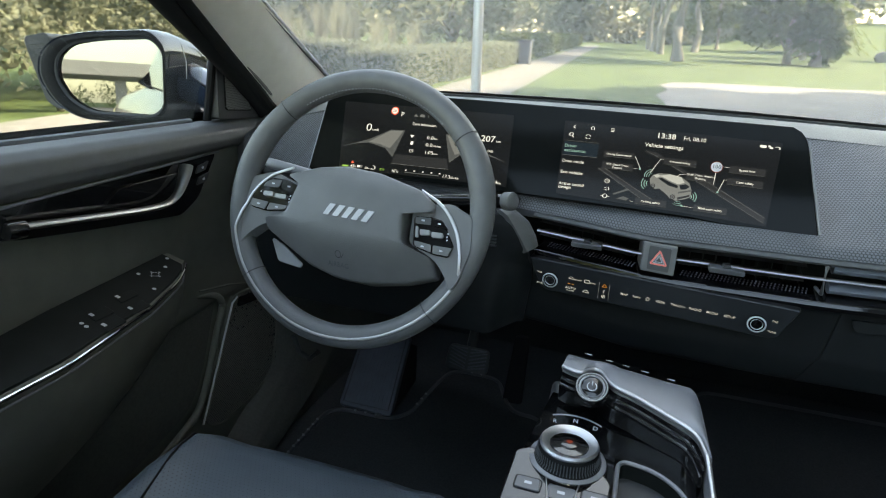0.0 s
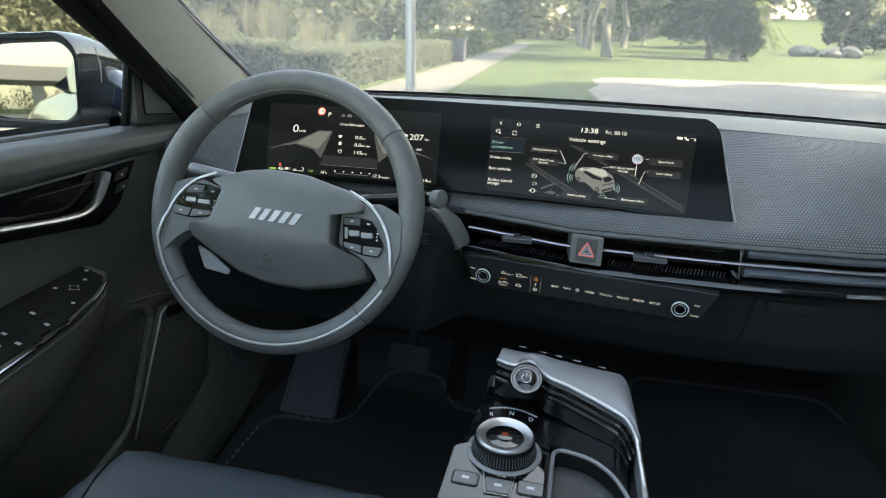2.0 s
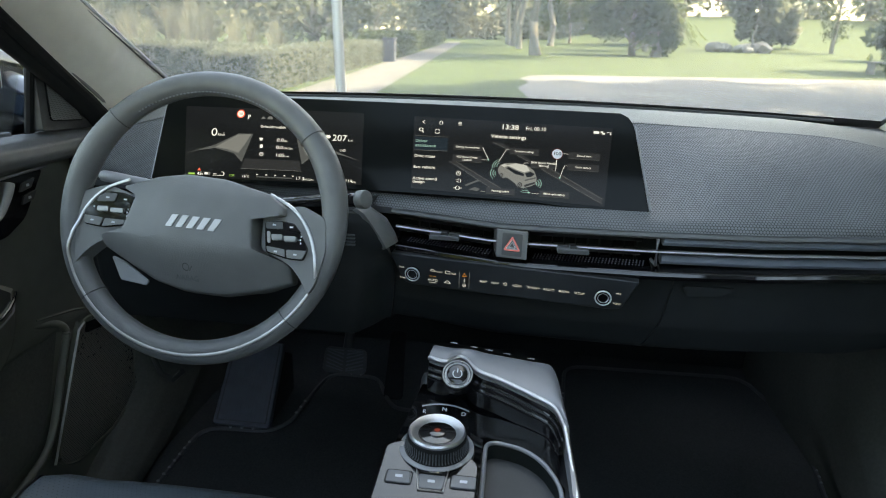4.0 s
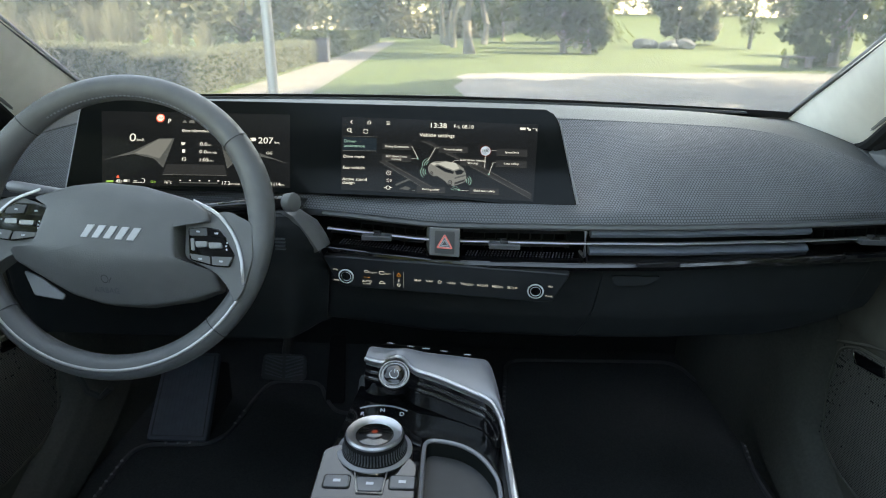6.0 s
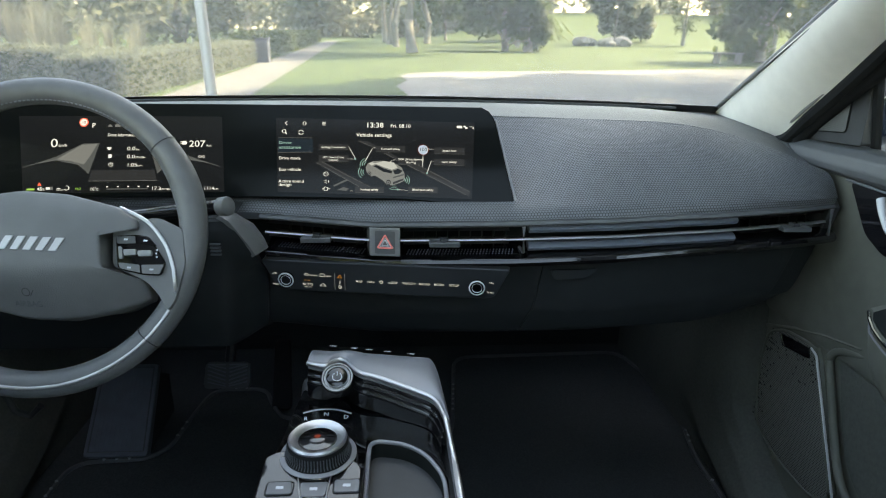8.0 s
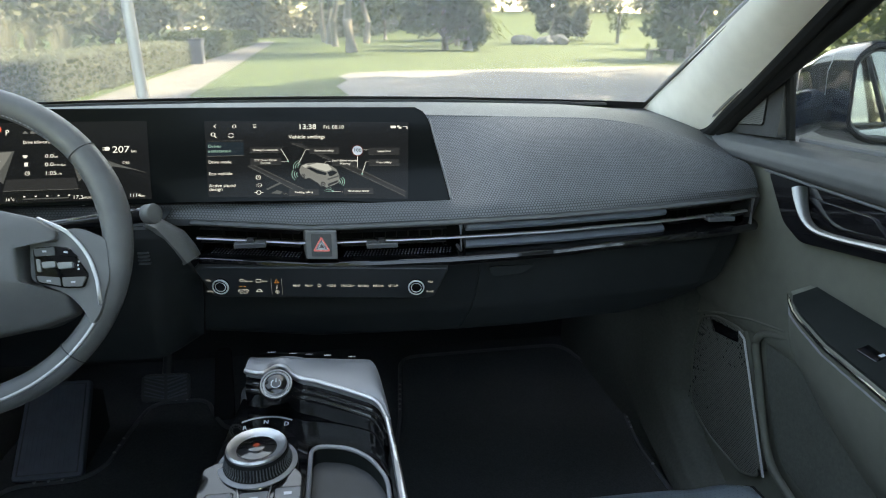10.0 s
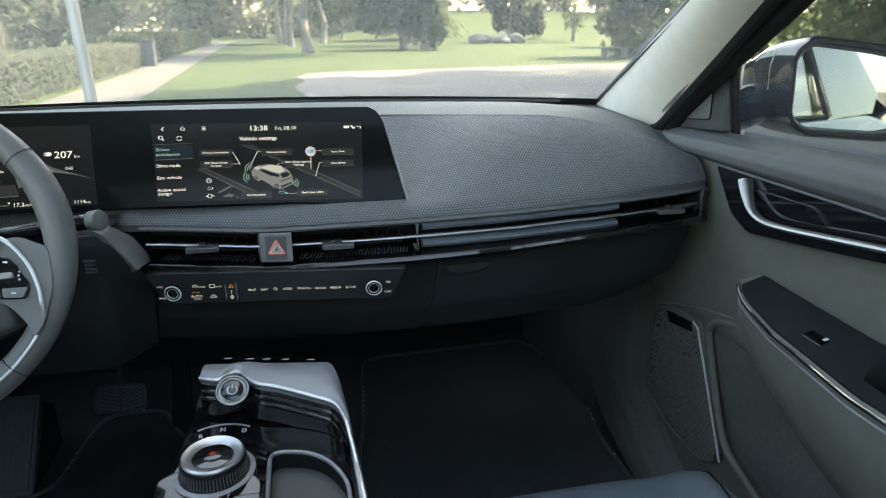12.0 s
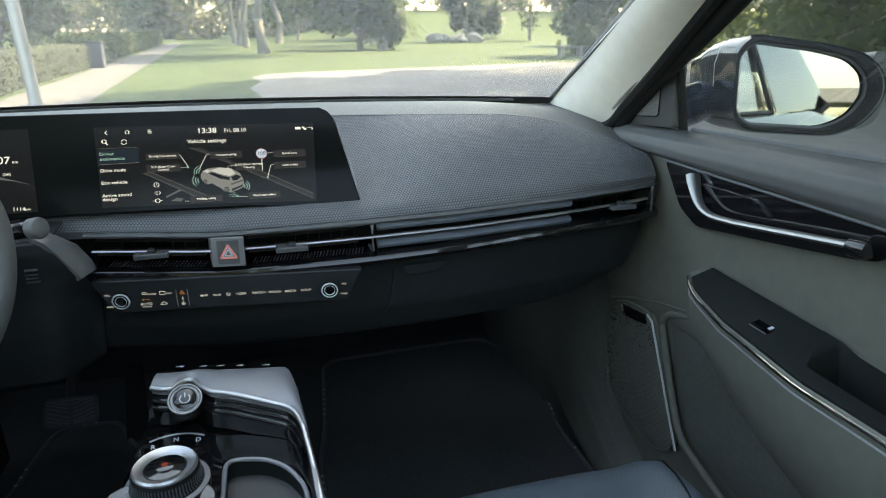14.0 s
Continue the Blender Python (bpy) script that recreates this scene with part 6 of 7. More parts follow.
for s in (-1, 1):
    part("kick_panel", grid(lambda u, v: kick_point(s, u, v), 30, 35), POCKET, shell, "dark grey footwell side trim", smooth=85)
for s in (-1, 1):
    for y in (1.62, -1.28):
        wm = Matrix.Translation((s * 0.80, y, 0.335)) @ Vector((s, 0, 0)).to_track_quat("Z", "Y").to_matrix().to_4x4()
        tyre = part("tyre", lathe([(0.20, -0.10), (0.30, -0.105), (0.330, -0.08), (0.335, 0.0), (0.330, 0.08), (0.30, 0.098), (0.235, 0.098), (0.23, 0.08)], wm, 40), RUBBER, shell, "black rubber tyre")
        part("rim", lathe([(0.232, 0.078), (0.228, 0.092), (0.20, 0.080), (0.06, 0.070), (0.045, 0.082), (0.001, 0.084)], wm, 40), HANDLE, tyre)
part("bonnet_release", tube([(x, 1.00, z) for x, z in ((-0.640, 0.60), (-0.628, 0.565), (-0.605, 0.555), (-0.585, 0.575))], 0.006, 8), DARK, shell)


# ---- door mirrors ----
def door_mirror(s, label):
    mr = thing("door_mirror", label, "mirror", (s * 0.83, 0.99, 1.02), group="door mirrors")
    n = (Vector((-0.45, -0.92, 0.068)) if s > 0 else Vector((0.39, -0.92, 0.064))).normalized()
    c = Vector((0.990, 0.930, 1.107)) if s > 0 else Vector((-0.964, 0.945, 1.087))
    wide, tilt = (1.03, -0.07) if s > 0 else (0.93, 0.0)
    rt = n.cross(Vector((0, 0, 1))).normalized() * -1
    up = rt.cross(n)
    if up.z < 0:
        up = -up
    if rt.x * s < 0:
        rt = -rt
    put = lambda a, b, h: c + rt * (a * wide) + up * (b + tilt * a) + n * h
    face = rounded([(-0.092, -0.050), (-0.070, -0.068), (0.045, -0.064), (0.083, -0.042), (0.103, -0.004), (0.098, 0.028), (0.072, 0.052), (0.02, 0.062), (-0.075, 0.068), (-0.097, 0.045)], 0.026, 6)

    def ringed(sc, off, h):
        return [put(a * sc + off[0], b * sc + off[1], h) for a, b in face]

    def shell_of(rings, closed):
        bm = bmesh.new()
        rows = [[bm.verts.new(p) for p in ringed(*q)] for q in rings]
        for a, b in zip(rows, rows[1:]):
            for k in range(len(a)):
                bm.faces.new((a[k], a[(k + 1) % len(a)], b[(k + 1) % len(a)], b[k]))
        if closed:
            bm.faces.new(rows[-1])
        return bm

    part("bezel", shell_of(((1.02, (0, 0), -0.010), (1.04, (0, 0), 0.003), (1.09, (0.004, 0), 0.010), (1.16, (0.009, 0), 0.009), (1.19, (0.011, 0), 0.004)), False), SEAL, mr, "black inner bezel of the mirror", smooth=60)
    hs = part("housing", shell_of(((1.185, (0.011, 0), 0.003), (1.22, (0.013, 0), 0.005), (1.255, (0.014, 0), -0.004), (1.27, (0.012, 0), -0.020), (1.265, (0.004, 0.0), -0.050), (1.20, (-0.020, -0.004), -0.100), (1.00, (-0.055, -0.010), -0.142), (0.62, (-0.085, -0.016), -0.166), (0.15, (-0.10, -0.02), -0.172)), True), PAINT, mr, "dark glossy mirror housing", smooth=70)
    bm = bmesh.new()
    bm.faces.new([bm.verts.new(p) for p in ringed(1.025, (0, 0), -0.006)])
    part("mirror_glass", bm, MIRROR, mr, "clear mirror glass", smooth=0)
    part("glass_rim", tube(ringed(1.045, (0, 0), 0.001), 0.0035, 6, closed=True), DARK, mr)
    part("blade_cap", prism(rounded([(0.098, -0.066), (0.128, -0.050), (0.158, 0.062), (0.11, 0.072), (0.108, 0.0)], 0.012), -0.07, 0.004, put), DARK, mr, "ribbed dark outer cap", bevel=0.006)
    for b in (0.052, 0.042, 0.032):
        part("cap_rib", tube([put(0.122, b, 0.005), put(0.145, b - 0.002, 0.005)], 0.0014, 5), DARK, mr)
    part("arm", tube([Vector((s * x, y, z)) for x, y, z in ((0.765, 1.000, 1.050), (0.80, 1.030, 1.052), (0.85, 1.055, 1.062), (0.90, 1.065, 1.075))], [0.040, 0.042, 0.048, 0.05], 14, flat=0.75), PAINT, mr, "short dark mirror arm")
    part("crease_line", tube([put(-0.125, 0.06, -0.03), put(-0.132, 0.03, -0.03), put(-0.130, -0.01, -0.03)], 0.0009, 5), HANDLE, hs)


door_mirror(-1, "dark driver-side door mirror reflecting sky and flank")
door_mirror(1, "dark passenger-side door mirror reflecting flank and sky")


# ---- seats ----
def car_seat(s, label):
    seat = thing("front_seat", label, "seat", (s * 0.375, 0.3, 0.352), group="front seats")

    def cushion(u, v):
        """A padded block: v goes round from the front underside over the top to the back."""
        a = lerp(-1, 1, u)
        w = 0.236
        front = 0.667 - 0.028 * abs(a) ** 3 - 0.075 * abs(a) ** 10
        prof = [(front - 0.03, 0.46), (front - 0.005, 0.50), (front, 0.56), (front - 0.012, 0.610), (front - 0.045, 0.634), (front - 0.12, 0.642), (0.40, 0.632), (0.25, 0.605), (0.13, 0.60)]
        t = v * (len(prof) - 1)
        i = min(int(t), len(prof) - 2)
        y, z = (lerp(prof[i][m], prof[i + 1][m], t - i) for m in (0, 1))
        bol = (0.014 * ease((abs(a) - 0.5) / 0.3) + 0.008) * ease((z - 0.56) / 0.06)
        edge = -0.13 * max(0.0, (abs(a) - 0.70) / 0.30) ** 2.5
        return Vector((s * 0.375 + a * w, y, z + bol + edge * ease((z - 0.5) / 0.1)))

    part("cushion", grid(cushion, 40, 32), SEATSKIN, seat, "dark perforated seat cushion", smooth=80)
    for q in (-0.60, 0.60):
        part("seam", tube([cushion((q * lerp(1.28, 0.85, ease((v - 10) / 8)) + 1) / 2, v / 20) + Vector((0, 0, 0.0008)) for v in range(9, 21)], 0.0016, 6), SEAL, seat)
        part("welt", tube([cushion((q * 1.50 + 1) / 2, v / 20) + Vector((0, 0, 0.0010)) for v in range(8, 21)], 0.0022, 6), SEATPLAIN, seat, "raised stitched edge of the bolster")
    part("seat_base", block(s * 0.375 - 0.22, s * 0.375 + 0.22, 0.14, 0.60, 0.352, 0.52), DARK, seat, bevel=0.02)
    part("backrest", grid(lambda u, v: Vector((s * 0.375 + lerp(-0.235, 0.235, u) * (1 - 0.25 * v), lerp(0.10, -0.20, v) - 0.10 * math.sin(math.pi * u) * (1 - v * 0.5) * 0.6 + 0.05 * abs(2 * u - 1) ** 3, lerp(0.55, 1.16, v))), 20, 16), SEATPLAIN, seat, "dark seat backrest", smooth=80, solid=(0, -0.10, 0))
    return seat


car_seat(-1, "dark blue-black leather driver seat with perforated cushion")
car_seat(1, "dark blue-black leather passenger seat with perforated cushion")


# ---- floor mats and pedals ----
def floor_mat(poly, label):
    mt = thing("floor_mat", label, "floor mat", (sum(p[0] for p in poly) / len(poly), 1.0, 0.353), group="floor mats")
    r = rounded(poly, 0.05)
    part("mat", prism(r, 0.353, 0.362), CARPET, mt, bevel=0.002)
    pts = [Vector((a, b, 0.364)) for a, b in r]
    part("binding", tube(pts, 0.005, 6, closed=True), RUBBER, mt)
    done, n = 0.0, 0
    step = []
    for a, b in zip(pts, pts[1:] + pts[:1]):
        d = (b - a).length
        k = int(d / 0.02)
        for i in range(k):
            step.append(a.lerp(b, (i + 0.5) / max(1, k)))
    for q in [p for p in step if 0.85 < p.y < 1.40][:140]:
        part("stitch", lathe([(0.0035, 0.003), (0.003, 0.0062), (0.001, 0.0068)], Matrix.Translation(q), 6), STITCH, mt)


floor_mat([(-0.62, 0.55), (-0.13, 0.55), (-0.13, 1.18), (-0.165, 1.257), (-0.225, 1.257), (-0.262, 1.315), (-0.29, 1.388), (-0.415, 1.388), (-0.432, 1.30), (-0.445, 1.165), (-0.478, 1.127), (-0.625, 1.120)], "black carpet floor mat with stitched edge, driver side")
floor_mat([(0.12, 0.55), (0.655, 0.55), (0.656, 0.94), (0.652, 1.075), (0.685, 1.23), (0.697, 1.335), (0.640, 1.545), (0.182, 1.53), (0.154, 1.22), (0.133, 1.12)], "black carpet floor mat with stitched edge, passenger side")
rest_pad = thing("foot_rest", "smooth dark blue rubber foot rest on the footwell floor", "foot rest", (-0.57, 1.2, 0.353))


def on_rest(a, b, h=0.0):
    return Vector((lerp(lerp(-0.607, -0.478, a), lerp(-0.606, -0.486, a), b), lerp(1.126, 1.263, b) - 0.70 * h, lerp(0.372, 0.508, b) + 0.70 * h))


part("plate", prism(rounded([(0, 0), (1, 0), (1, 1), (0, 1)], 0.06), -0.02, 0.0, on_rest), NAVY, rest_pad, bevel=0.003)
part("frame_line", tube([on_rest(a, b, 0.0005) for a, b in ((0.07, 0.05), (0.93, 0.05), (0.93, 0.96), (0.07, 0.96))], 0.0018, 6, closed=True), RUBBER, rest_pad, "thin dark groove round the plate")
for i in range(11):
    a = 0.15 + i * 0.07
    part("rib", tube([on_rest(a, 0.10, -0.0006), on_rest(a, 0.91, -0.0006)], 0.0011, 5), NAVY, rest_pad)
part("support", prism([(1.145, 0.353), (1.32, 0.353), (1.32, 0.45), (1.270, 0.482), (1.15, 0.37)], -0.60, -0.49, lambda a, b, h: Vector((h, a, b))), CARPET, rest_pad)
pedal = thing("brake_pedal", "wide brake pedal with diagonal rubber ribs", "pedal", (-0.354, 1.31, 0.42))


def on_pedal(a, b, h=0.0):
    return Vector((-0.354 + a, 1.30 + 0.45 * b - 0.9 * h, 0.451 + 0.9 * b + 0.45 * h))


part("pad", prism(rounded([(-0.054, -0.026), (0.052, -0.026), (0.050, 0.032), (-0.050, 0.034)], 0.014), -0.012, 0.0, on_pedal), RUBBER, pedal, bevel=0.003)
for sg in (-1, 1):
    for i in range(7):
        b = -0.024 + i * 0.0085
        p = [(sg * 0.004, b), (sg * 0.044, b + 0.013)]
        p = [(x, min(0.028, max(-0.020, y))) for x, y in p]
        if p[0][1] < p[1][1]:
            part("rib", tube([on_pedal(x, y, 0.001) for x, y in p], 0.0016, 5), NAVY, pedal)
part("arm", tube([on_pedal(0.0, 0.01, -0.012), Vector((-0.354, 1.42, 0.58)), Vector((-0.354, 1.47, 0.80))], 0.012, 8), DARK, pedal)
acc = thing("accelerator_pedal", "dark accelerator pedal in the footwell", "pedal", (-0.235, 1.30, 0.353))
part("pad", prism(rounded([(-0.262, 0.36), (-0.215, 0.36), (-0.222, 0.50), (-0.258, 0.50)], 0.01), 1.30, 1.312, lambda a, b, h: Vector((a, h + (b - 0.36) * 0.55, b))), SEAL, acc, bevel=0.003)


# ---- outdoors ----
def sheet(poly, z, name, mat, label, category):
    bm = bmesh.new()
    bm.faces.new([bm.verts.new((a, b, z)) for a, b in poly])
    return tagged(part(name, bm, mat, None, label, smooth=0), label, category, kind="structure")


def rise(x, y):
    """The lawn climbs gently far off on the right."""
    return 5.2 * ease((y - 64) / 75) * ease((x - 1) / 16)


def ground_grid():
    xs = [-400, -120] + list(range(-40, 121, 5)) + [180, 260, 400]
    ys = [-400, -120, -40, 0, 40] + list(range(60, 151, 5)) + [200, 320, 700]
    bm = bmesh.new()
    rows = [[bm.verts.new((x, y, rise(x, y))) for x in xs] for y in ys]
    for lo, hi in zip(rows, rows[1:]):
        for i in range(len(xs) - 1):
            bm.faces.new((lo[i], lo[i + 1], hi[i + 1], hi[i]))
    return bm


tagged(part("ground", ground_grid(), GRASS, None, smooth=60), "sunlit green lawn that climbs gently in the distance", "lawn", kind="structure")
sheet([(-14, -112), (60, -112), (60, 40), (13.2, 24.2), (8.5, 22.7), (4, 21.0), (1.6, 20.3), (0.35, 19.5), (0.0, 18.2), (0.22, 16.6), (-0.05, 14.8), (0.2, 12.6), (0.0, 10.4), (0.12, 8), (-2.6, 8), (-2.68, 12), (-4.2, 11.8), (-7, 10), (-7, 8.2), (-6.7, 6.8), (-6.6, 4), (-6.5, -6), (-6.2, -16), (-14, -45)], 0.006, "road", ROAD, "pale gravelly road in dappled shade", "road")
sheet([(-4.2, 11.0), (-2.65, 11.0), (-4.42, 38.5), (-6.3, 70), (-7.6, 70), (-5.75, 38.5)], 0.012, "pavement", PATHM, "pale footpath beside the hedge", "footpath")

def leaves(bm, centre, radius, n, size, rng, droop=0.0):
    """n small leaf pairs in a ball round a centre."""
    for _ in range(n):
        d = Vector((rng.gauss(0, 1), rng.gauss(0, 1), rng.gauss(0, 1))).normalized() * radius * (rng.random() ** 0.4)
        p = Vector(centre) + d
        a = Vector((rng.gauss(0, 1), rng.gauss(0, 1), rng.gauss(0, 0.7))).normalized() * size * rng.uniform(0.6, 1.3)
        b = a.orthogonal().normalized() * size * rng.uniform(0.35, 0.6)
        q = Matrix.Rotation(rng.uniform(0, 6.3), 3, a.normalized()) @ b
        bm.faces.new([bm.verts.new(v) for v in (p - a, p - q * 0.9, p + a, p + q)])


def tree(name, at, height, spread, mat, label, seed, clumps=34, per=70, size=0.22, trunk=0.22, base=0.35, category="tree"):
    """A tapered, leaning trunk with limbs and a ragged crown of leaf clumps."""
    rng = random.Random(seed)
    tr = thing(name, label, category, at)
    o = Vector(at)
    lean = Vector((rng.uniform(-0.05, 0.05), rng.uniform(-0.05, 0.05), 1))
    pts = [o + lean * (height * k / 8) + Vector((rng.uniform(-1, 1), rng.uniform(-1, 1), 0)) * 0.02 * height * (k > 0) for k in range(8)]
    bms = [tube(pts, [trunk * (1.25 if k == 0 else 1 - 0.1 * k) for k in range(8)], 10)]
    crown = bmesh.new()
    for i in range(clumps):
        t = rng.uniform(base, 1.0)
        a = rng.uniform(0, 2 * math.pi)
        r = spread * math.sqrt(rng.uniform(0.05, 1)) * (1 - 0.55 * max(0, (t - 0.55) / 0.45)) * (0.65 + 0.35 * min(1, (t - base) / 0.2))
        c = o + Vector((math.cos(a) * r, math.sin(a) * r, t * height))
        if i % 4 == 0:
            s = o + lean * (height * max(base * 0.8, t - 0.25))
            bms.append(tube([s, s.lerp(c, 0.5) + Vector((0, 0, 0.05 * height)), c], [trunk * 0.35, trunk * 0.22, trunk * 0.08], 6))
        leaves(crown, c, spread * rng.uniform(0.22, 0.38), per, size, rng)
    part("trunk", joined(*bms), BARK, tr, "rough grey-brown trunk and limbs")
    part("crown", crown, mat, tr, "leafy green crown", smooth=0)
    return tr


def hedge(name, at, to, width, height, mat, label, seed, n, size):
    """A clipped hedge from one point to another."""
    rng = random.Random(seed)
    a, b = Vector(at), Vector(to)
    d = (b - a).normalized()
    w = Vector((-d.y, d.x, 0))
    bm = bmesh.new()
    for _ in range(n):
        t, u, z = rng.random(), rng.uniform(-1, 1), rng.random()
        k = rng.random()
        if k < 0.4:
            z = 1.0 + rng.uniform(-0.05, 0.05)
        elif k < 0.8:
            u = math.copysign(1 + rng.uniform(-0.08, 0.08), u)
        elif k < 0.90:
            t = rng.choice((-0.002, 1.002))
        p = a.lerp(b, t) + w * (u * width / 2) + Vector((0, 0, z * height))
        leaves(bm, p, size, 2, size, rng)
    th = thing(name, label, "hedge", tuple(a.lerp(b, 0.5)))
    part("foliage", bm, mat, th, smooth=0)
    # solid block in dark leaf green, painting the shade inside the hedge
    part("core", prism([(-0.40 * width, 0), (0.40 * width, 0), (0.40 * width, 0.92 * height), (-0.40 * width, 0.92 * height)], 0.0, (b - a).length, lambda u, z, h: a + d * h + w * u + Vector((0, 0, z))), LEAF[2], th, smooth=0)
    return th


hedge("hedge", (-5.0, 11.0, 0), (-5.6, 24.5, 0), 1.0, 0.72, LEAF[1], "clipped pale green hedge along the footpath", 3, 9500, 0.042)
hedge("hedge", (-5.8, 26.0, 0), (-8.6, 68, 0), 1.2, 0.95, LEAF[0], "clipped hedge further along the footpath", 4, 6000, 0.09)
hedge("hedge", (-12.5, 14.5, 0), (-5.2, 12.2, 0), 0.9, 0.78, LEAF[1], "dark clipped hedge turning the corner", 5, 8000, 0.042)


def tall_grass(at, label, seed, n=90, height=1.3, spread=0.7):
    rng = random.Random(seed)
    th = thing("tall_grass", label, "grass clump", at, group="grass clumps")
    bm = bmesh.new()
    o = Vector(at)
    for _ in range(n):
        a, l = rng.uniform(0, 6.283), height * rng.uniform(0.6, 1.1)
        d = Vector((math.cos(a), math.sin(a), 0))
        f = spread * rng.uniform(-0.6, 1.0)
        w = Vector((-d.y, d.x, 0)) * 0.008
        p = [o + d * 0.08 * f, o + d * 0.35 * f + Vector((0, 0, l * 0.6)), o + d * f + Vector((0, 0, l))]
        v = [bm.verts.new(q) for q in (p[0] - w, p[0] + w, p[1] + w, p[1] - w)]
        bm.faces.new(v)
        bm.faces.new((v[3], v[2], bm.verts.new(p[2])))
    part("blades", bm, LEAF[3], th, smooth=0)


rng = random.Random(11)
for i in range(34):
    tall_grass((-15.0 + (i % 17) * 0.50 + rng.uniform(-0.4, 0.4), 14.6 + (i // 17) * 2.0 + rng.uniform(-0.7, 0.9) + 0.12 * (i % 17), 0), "pale dry tall grass behind the hedge", 20 + i, height=rng.uniform(1.2, 1.9), spread=0.55, n=130)
for i in range(16):
    tall_grass((-6.65 - rng.uniform(0, 1.0), 1.6 + i * 0.55, 0), "pale green-yellow grass beside the parked car", 60 + i, height=0.75, spread=0.55, n=170)

# trees
LBL = "leafy tree in full summer foliage"
tree("tree", (-10.5, 21, 0), 7.5, 3.4, LEAF[1], "pale green spreading tree behind the hedge", 1, 46, 110, 0.17, base=0.12)
for x, y, h, sp, sd, mt in ((-14.5, 26, 8, 3.8, 2, 1), (-9.8, 31, 7, 3.2, 3, 1), (-18, 20, 8, 4, 4, 1), (-11.5, 40, 9, 4.2, 5, 1), (-12, 54, 10, 5, 6, 1), (-15.5, 16.5, 5.5, 3.0, 7, 1), (-23, 30, 10, 5, 8, 0)):
    tree("tree", (x, y, 0), h, sp, LEAF[mt], LBL, sd, 46, 100, 0.20, base=0.10)
for x, y, h, tr_, sd in ((0.72, 36.9, 14, 0.30, 21), (-0.25, 50, 14, 0.22, 22), (-0.8, 57.6, 15, 0.28, 23), (-1.4, 66, 15, 0.25, 24), (2.6, 64, 15, 0.30, 25)):
    tree("tree", (x, y, 0), h, 6.4 if sd == 21 else 4.6, LEAF[0], "tall tree with a bare trunk on the lawn", sd, 70 if sd == 21 else 50, 90, 0.25, tr_, base=0.40)
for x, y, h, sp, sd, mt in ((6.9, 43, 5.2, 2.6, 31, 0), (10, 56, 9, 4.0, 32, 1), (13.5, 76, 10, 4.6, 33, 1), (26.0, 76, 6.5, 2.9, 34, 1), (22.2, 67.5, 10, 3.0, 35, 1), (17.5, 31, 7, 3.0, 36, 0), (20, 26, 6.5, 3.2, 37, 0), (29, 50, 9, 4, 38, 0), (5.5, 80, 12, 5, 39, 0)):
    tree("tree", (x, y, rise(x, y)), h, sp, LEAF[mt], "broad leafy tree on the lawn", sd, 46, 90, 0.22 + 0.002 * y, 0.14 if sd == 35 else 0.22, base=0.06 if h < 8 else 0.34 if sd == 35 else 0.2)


def cypress(at, h, label, seed):
    rng = random.Random(seed)
    th = thing("cypress_tree", label, "tree", at)
    bm = bmesh.new()
    for i in range(90):
        t = rng.random()
        r = 0.16 * h * math.sin(math.pi * min(1, 0.12 + 0.88 * t)) ** 0.8
        a = rng.uniform(0, 6.283)
        leaves(bm, Vector(at) + Vector((math.cos(a) * r * 0.7, math.sin(a) * r * 0.7, 0.12 * h + t * 0.85 * h)), 0.06 * h, 40, 0.14, rng)
    part("trunk", tube([at, (at[0], at[1], at[2] + h * 0.5), (at[0], at[1], at[2] + h * 0.9)], [0.22, 0.14, 0.04], 8), BARK, th)
    part("crown", bm, LEAF[2], th, "dark narrow crown", smooth=0)


cypress((30.2, 69.3, rise(30.2, 69.3)), 13, "dark narrow cypress tree on the lawn", 41)
# spiky palm-like bush
palm = thing("palm_bush", "low spreading palm with arching fronds on the lawn", "palm", (8.2, 42, 0))
rng = random.Random(8)
part("trunk", tube([(8.2, 42, 0), (8.25, 42, 0.8), (8.2, 42.05, 1.5)], [0.4, 0.36, 0.28], 10), BARK, palm)
for i in range(34):
    a, l, r = rng.uniform(0, 6.283), rng.uniform(1.8, 2.8), rng.uniform(0.2, 1.5)
    d, sd = Vector((math.cos(a), math.sin(a), 0)), Vector((-math.sin(a), math.cos(a), 0))
    bm = bmesh.new()
    prev = None
    for k in range(8):
        t = k / 7
        p = Vector((8.2, 42, 1.5)) + d * (l * t) + Vector((0, 0, r * math.sin(math.pi * t * 0.75) - 1.0 * t * t))
        if prev is not None:
            for sg in (-1, 1):
                bm.faces.new([bm.verts.new(q) for q in (prev, p, p + sd * sg * 0.40 * (1 - 0.7 * t) + d * 0.25 - Vector((0, 0, 0.12)))])
        prev = p
    part("frond", bm, LEAF[0], palm, smooth=0)

# far woods that close the view
rng = random.Random(77)
bm = bmesh.new()
for i in range(230):
    a = rng.uniform(-1.25, 1.25)
    r = rng.uniform(128, 160) if 0.12 < a < 0.62 else rng.uniform(95, 150)
    for k in range(3):
        p = (math.sin(a) * r, math.cos(a) * r)
        leaves(bm, (*p, rise(*p) + rng.uniform(1.0, 13)), rng.uniform(3, 5.5), 110, 0.75, rng)
for i in range(70):
    a, r = rng.uniform(-0.16, 0.14), rng.uniform(98, 120)
    leaves(bm, (math.sin(a) * r, math.cos(a) * r, rng.uniform(0.8, 8.5)), rng.uniform(1.8, 3.2), 150, 0.45, rng)
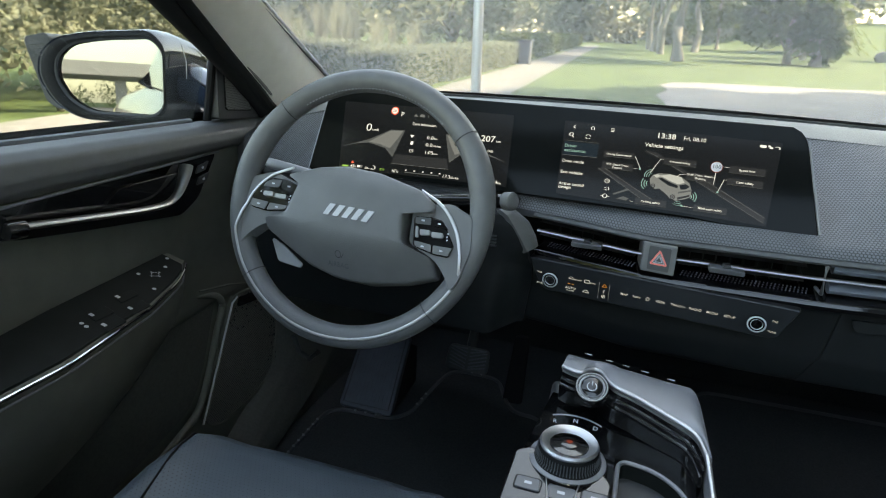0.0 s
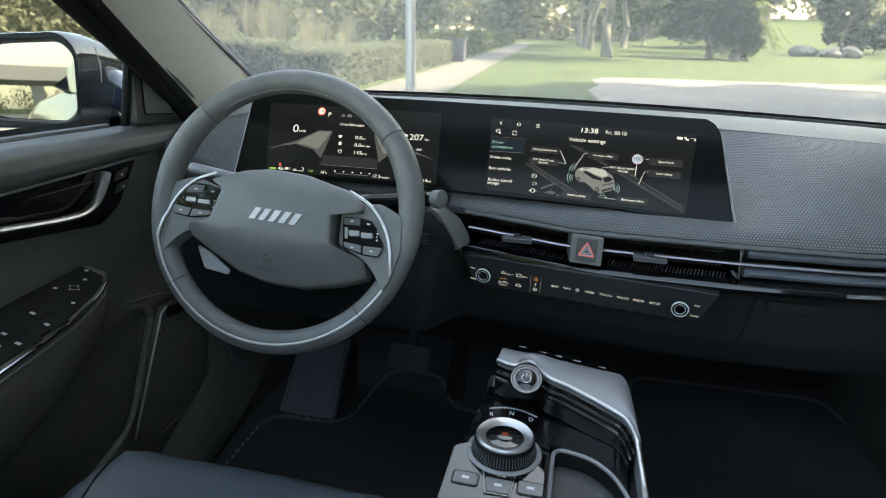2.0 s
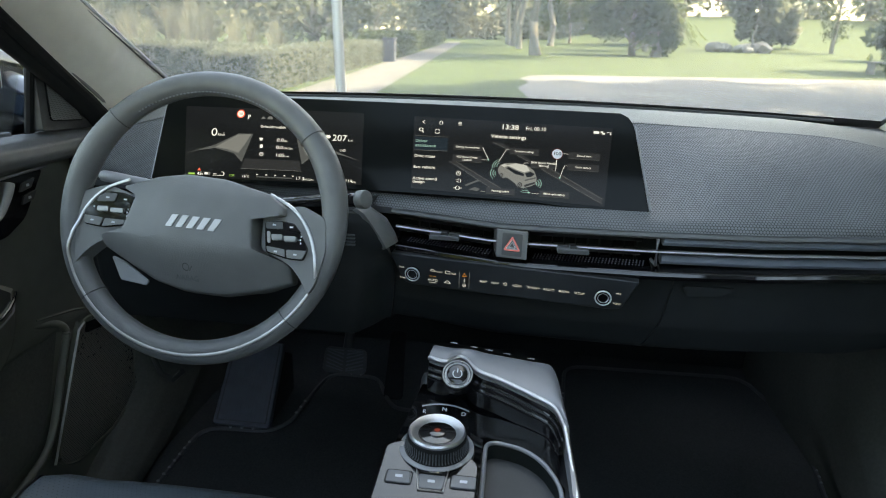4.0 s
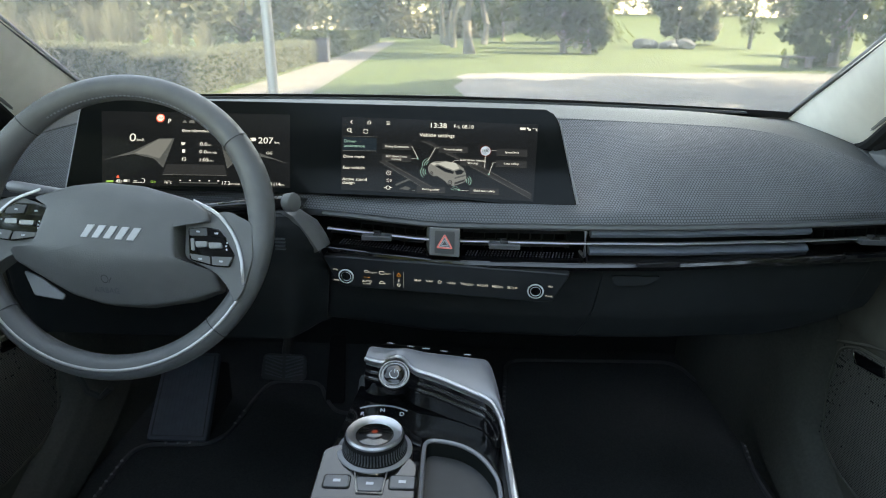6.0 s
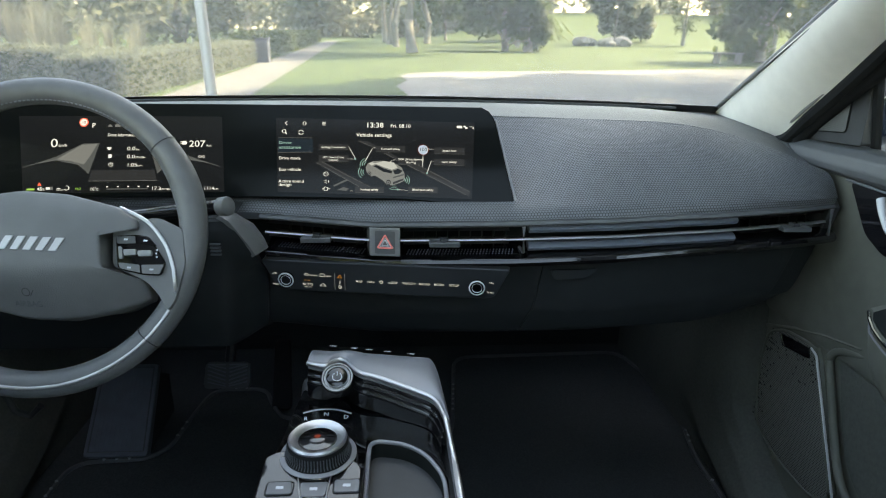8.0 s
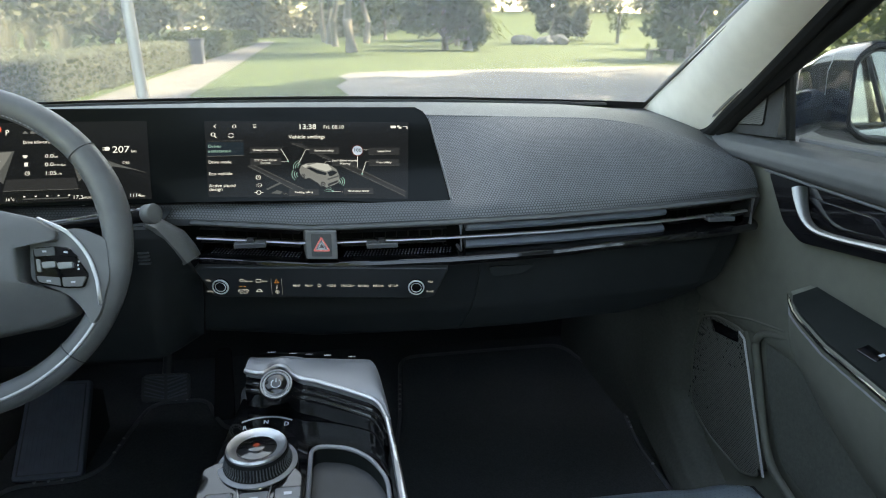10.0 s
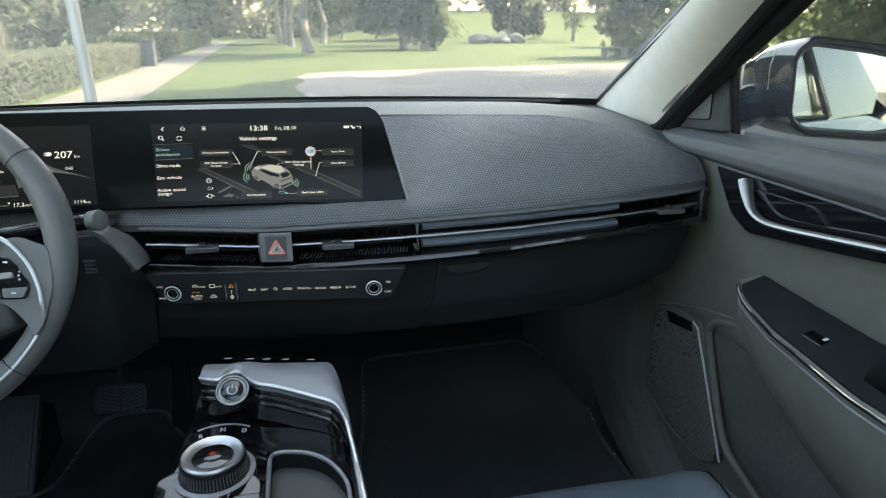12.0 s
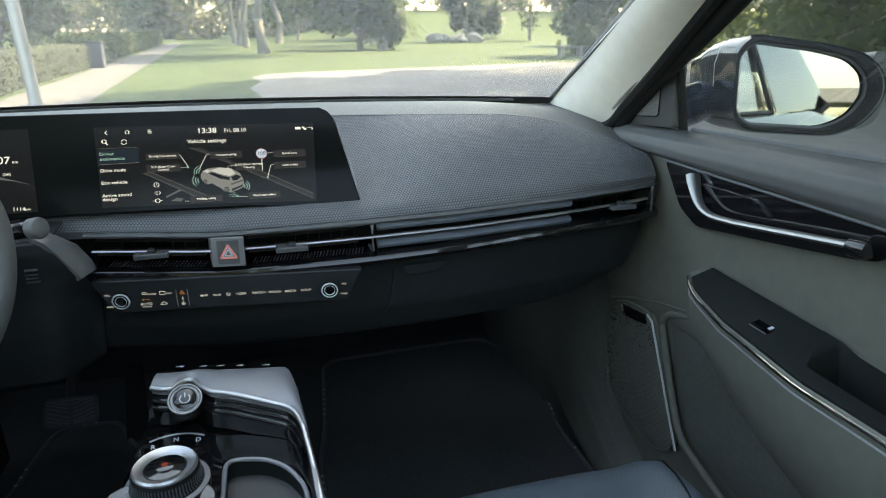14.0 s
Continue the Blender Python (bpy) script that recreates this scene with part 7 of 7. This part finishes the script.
# the pale leaves imitate the bright haze over distant woods
tagged(part("far_woods", bm, LEAF[1], None, smooth=0), "pale green woods far behind the lawn, haze put into the colour", "woods", kind="stuff")
bm = bmesh.new()
for i in range(80):
    a = rng.uniform(0.95, 1.55) * rng.choice((-1, 1))
    r = rng.uniform(11, 17) if a > 0 else rng.uniform(10, 14)
    leaves(bm, (math.sin(a) * r, math.cos(a) * r, rng.uniform(0.4, 4.8) * (1.0 if a > 0 else 0.55)), rng.uniform(0.9, 1.5), 260, 0.11, rng)
tagged(part("bushes", bm, LEAF[0], None, smooth=0), "dense green bushes on both sides of the car", "bushes", kind="stuff")
rng = random.Random(78)
bm = bmesh.new()
for i in range(230):
    leaves(bm, (-7.5 - rng.uniform(0, 2.4), rng.uniform(-3, 11.5), rng.uniform(0.25, 2.3) + (0.6 if i % 3 == 0 else 0.0)), rng.uniform(0.4, 0.8), 190, 0.07, rng)
tagged(part("shrubs", bm, LEAF[1], None, smooth=0), "pale leafy shrubs behind the grass beside the car", "shrubs", kind="stuff")
# trees added beside the road, crowns out of view, to shade the parked car
for x, y, h, sp, sd in ((7.2, 4.6, 15, 5.6, 51), (6.6, -0.8, 14, 5.6, 55), (13.5, 11.5, 20, 6.0, 56)):
    tree("tree", (x, y, 0), h, sp, LEAF[0], "large tree added to shade the parked car", sd, 170, 150, 0.27, 0.28, base=0.40)
# more trees behind the car, added to throw shade on the road
for x, y, h, sd in ((-9.0, -14.0, 17, 64), (-10.5, -24.0, 17, 65), (-11.5, -38.0, 16, 66)):
    tree("tree", (x, y, 0), h, 6.0, LEAF[0], "tall tree beside the road, added to shade it", sd, 70, 110, 0.25, 0.26, base=0.58)
# added trees with hidden trunks that shade the road ahead and the lawn
for x, y, h, sd in ((21.5, 22.0, 24, 81), (21.0, 29.6, 31, 84), (13.2, 18.2, 15, 86)):
    tree("tree", (x, y, 0), h, 6.5 if sd == 81 else 3.8, LEAF[0], "very tall tree added out of view to shade road and lawn", sd, 58 if sd == 81 else 44, 105, 0.32 if sd == 81 else 0.28, 0.24, base=0.62 if sd == 84 else 0.40)

for x, y, h, sd in ((15.0, 13.5, 12, 71), (12.0, 9.0, 13, 72), (11.0, 4.5, 14, 73), (10.5, 0, 14, 74), (10.8, -5, 13, 75)):
    tree("tree", (x, y, 0), h, 3.3, LEAF[0], "dense leafy tree along the roadside", sd, 80, 120, 0.17, 0.2, base=0.06)

pole = thing("lamp_pole", "plain grey metal lamp pole at the kerb", "pole", (-1.75, 6.33, 0))
part("shaft", tube([(-1.745, 6.33, 0.0), (-1.757, 6.33, 0.6), (-1.784, 6.33, 1.6), (-1.84, 6.33, 4.2)], [0.054, 0.052, 0.048, 0.04], 16), GALV, pole)
part("foot_plate", block(-1.87, -1.62, 6.2, 6.46, 0.006, 0.03), GALV, pole)
part("lamp_head", block(-1.94, -1.76, 6.0, 6.5, 4.18, 4.28), GALV, pole, bevel=0.02)
box = thing("litter_bin", "grey metal litter bin on the footpath edge", "bin", (-4.9, 24.3, 0.012))
part("body", prism(rounded([(-5.13, 24.1), (-4.67, 24.1), (-4.67, 24.5), (-5.13, 24.5)], 0.06), 0.012, 0.80), BINGREY, box, bevel=0.02)
part("lid", prism(rounded([(-5.16, 24.07), (-4.64, 24.07), (-4.64, 24.53), (-5.16, 24.53)], 0.06), 0.80, 0.86), DARK, box, bevel=0.02)
rng = random.Random(5)
for i in range(9):
    x, y, r = 19.9 + rng.uniform(-2.4, 2.4), 64.0 + rng.uniform(-1.5, 1.5), rng.uniform(0.35, 0.9)
    bm = bmesh.new()
    bmesh.ops.create_icosphere(bm, subdivisions=2, radius=r)
    for v in bm.verts:
        v.co *= 1 + 0.35 * noise.noise(v.co * 1.7 / r + Vector((i * 7, 0, 0)))
        v.co.z *= 0.7
        v.co += Vector((x, y, r * 0.4))
    tagged(part("rock", bm, STONE, None, smooth=25), "pale weathered garden rock on the lawn", "rock", group="garden rocks")
bench = thing("bench", "small pale bench at the edge of the lawn", "bench", (14.8, 28.9, 0))
part("seat", block(14.1, 15.5, 28.7, 29.2, 0.42, 0.48), STONE, bench, bevel=0.01)
for x in (14.3, 15.3):
    part("leg", block(x - 0.08, x + 0.08, 28.75, 29.15, 0, 0.42), STONE, bench, bevel=0.01)

# overpass behind the car, seen in the mirrors
bridge = thing("road_bridge", "pale concrete road bridge behind the car", "bridge", (0, -118, 0))
part("deck_slab", prism([(-119, 4.3), (-122, 5.0), (-122, 6.2), (-114, 6.2), (-114, 5.0), (-117, 4.3)], -120, 120, lambda a, b, h: Vector((h, a, b))), CONCRETE, bridge)
part("parapet", prism([(-114.2, 6.2), (-114.0, 6.2), (-114.0, 7.1), (-114.2, 7.1)], -120, 120, lambda a, b, h: Vector((h, a, b))), CONCRETE, bridge)
for x in (-70, -34, 2, 38, 74):
    part("pier", block(x - 0.8, x + 0.8, -119.5, -116.5, 0, 4.3), CONCRETE, bridge)
rng = random.Random(99)
bm = bmesh.new()
for i in range(130):
    leaves(bm, (rng.uniform(-100, 100), rng.uniform(-150, -126), rng.uniform(0.4, 3.2)), rng.uniform(1.8, 3.0), 170, 0.28, rng)
tagged(part("far_trees", bm, LEAF[0], None, smooth=0), "far trees beyond the bridge", "trees", kind="stuff")
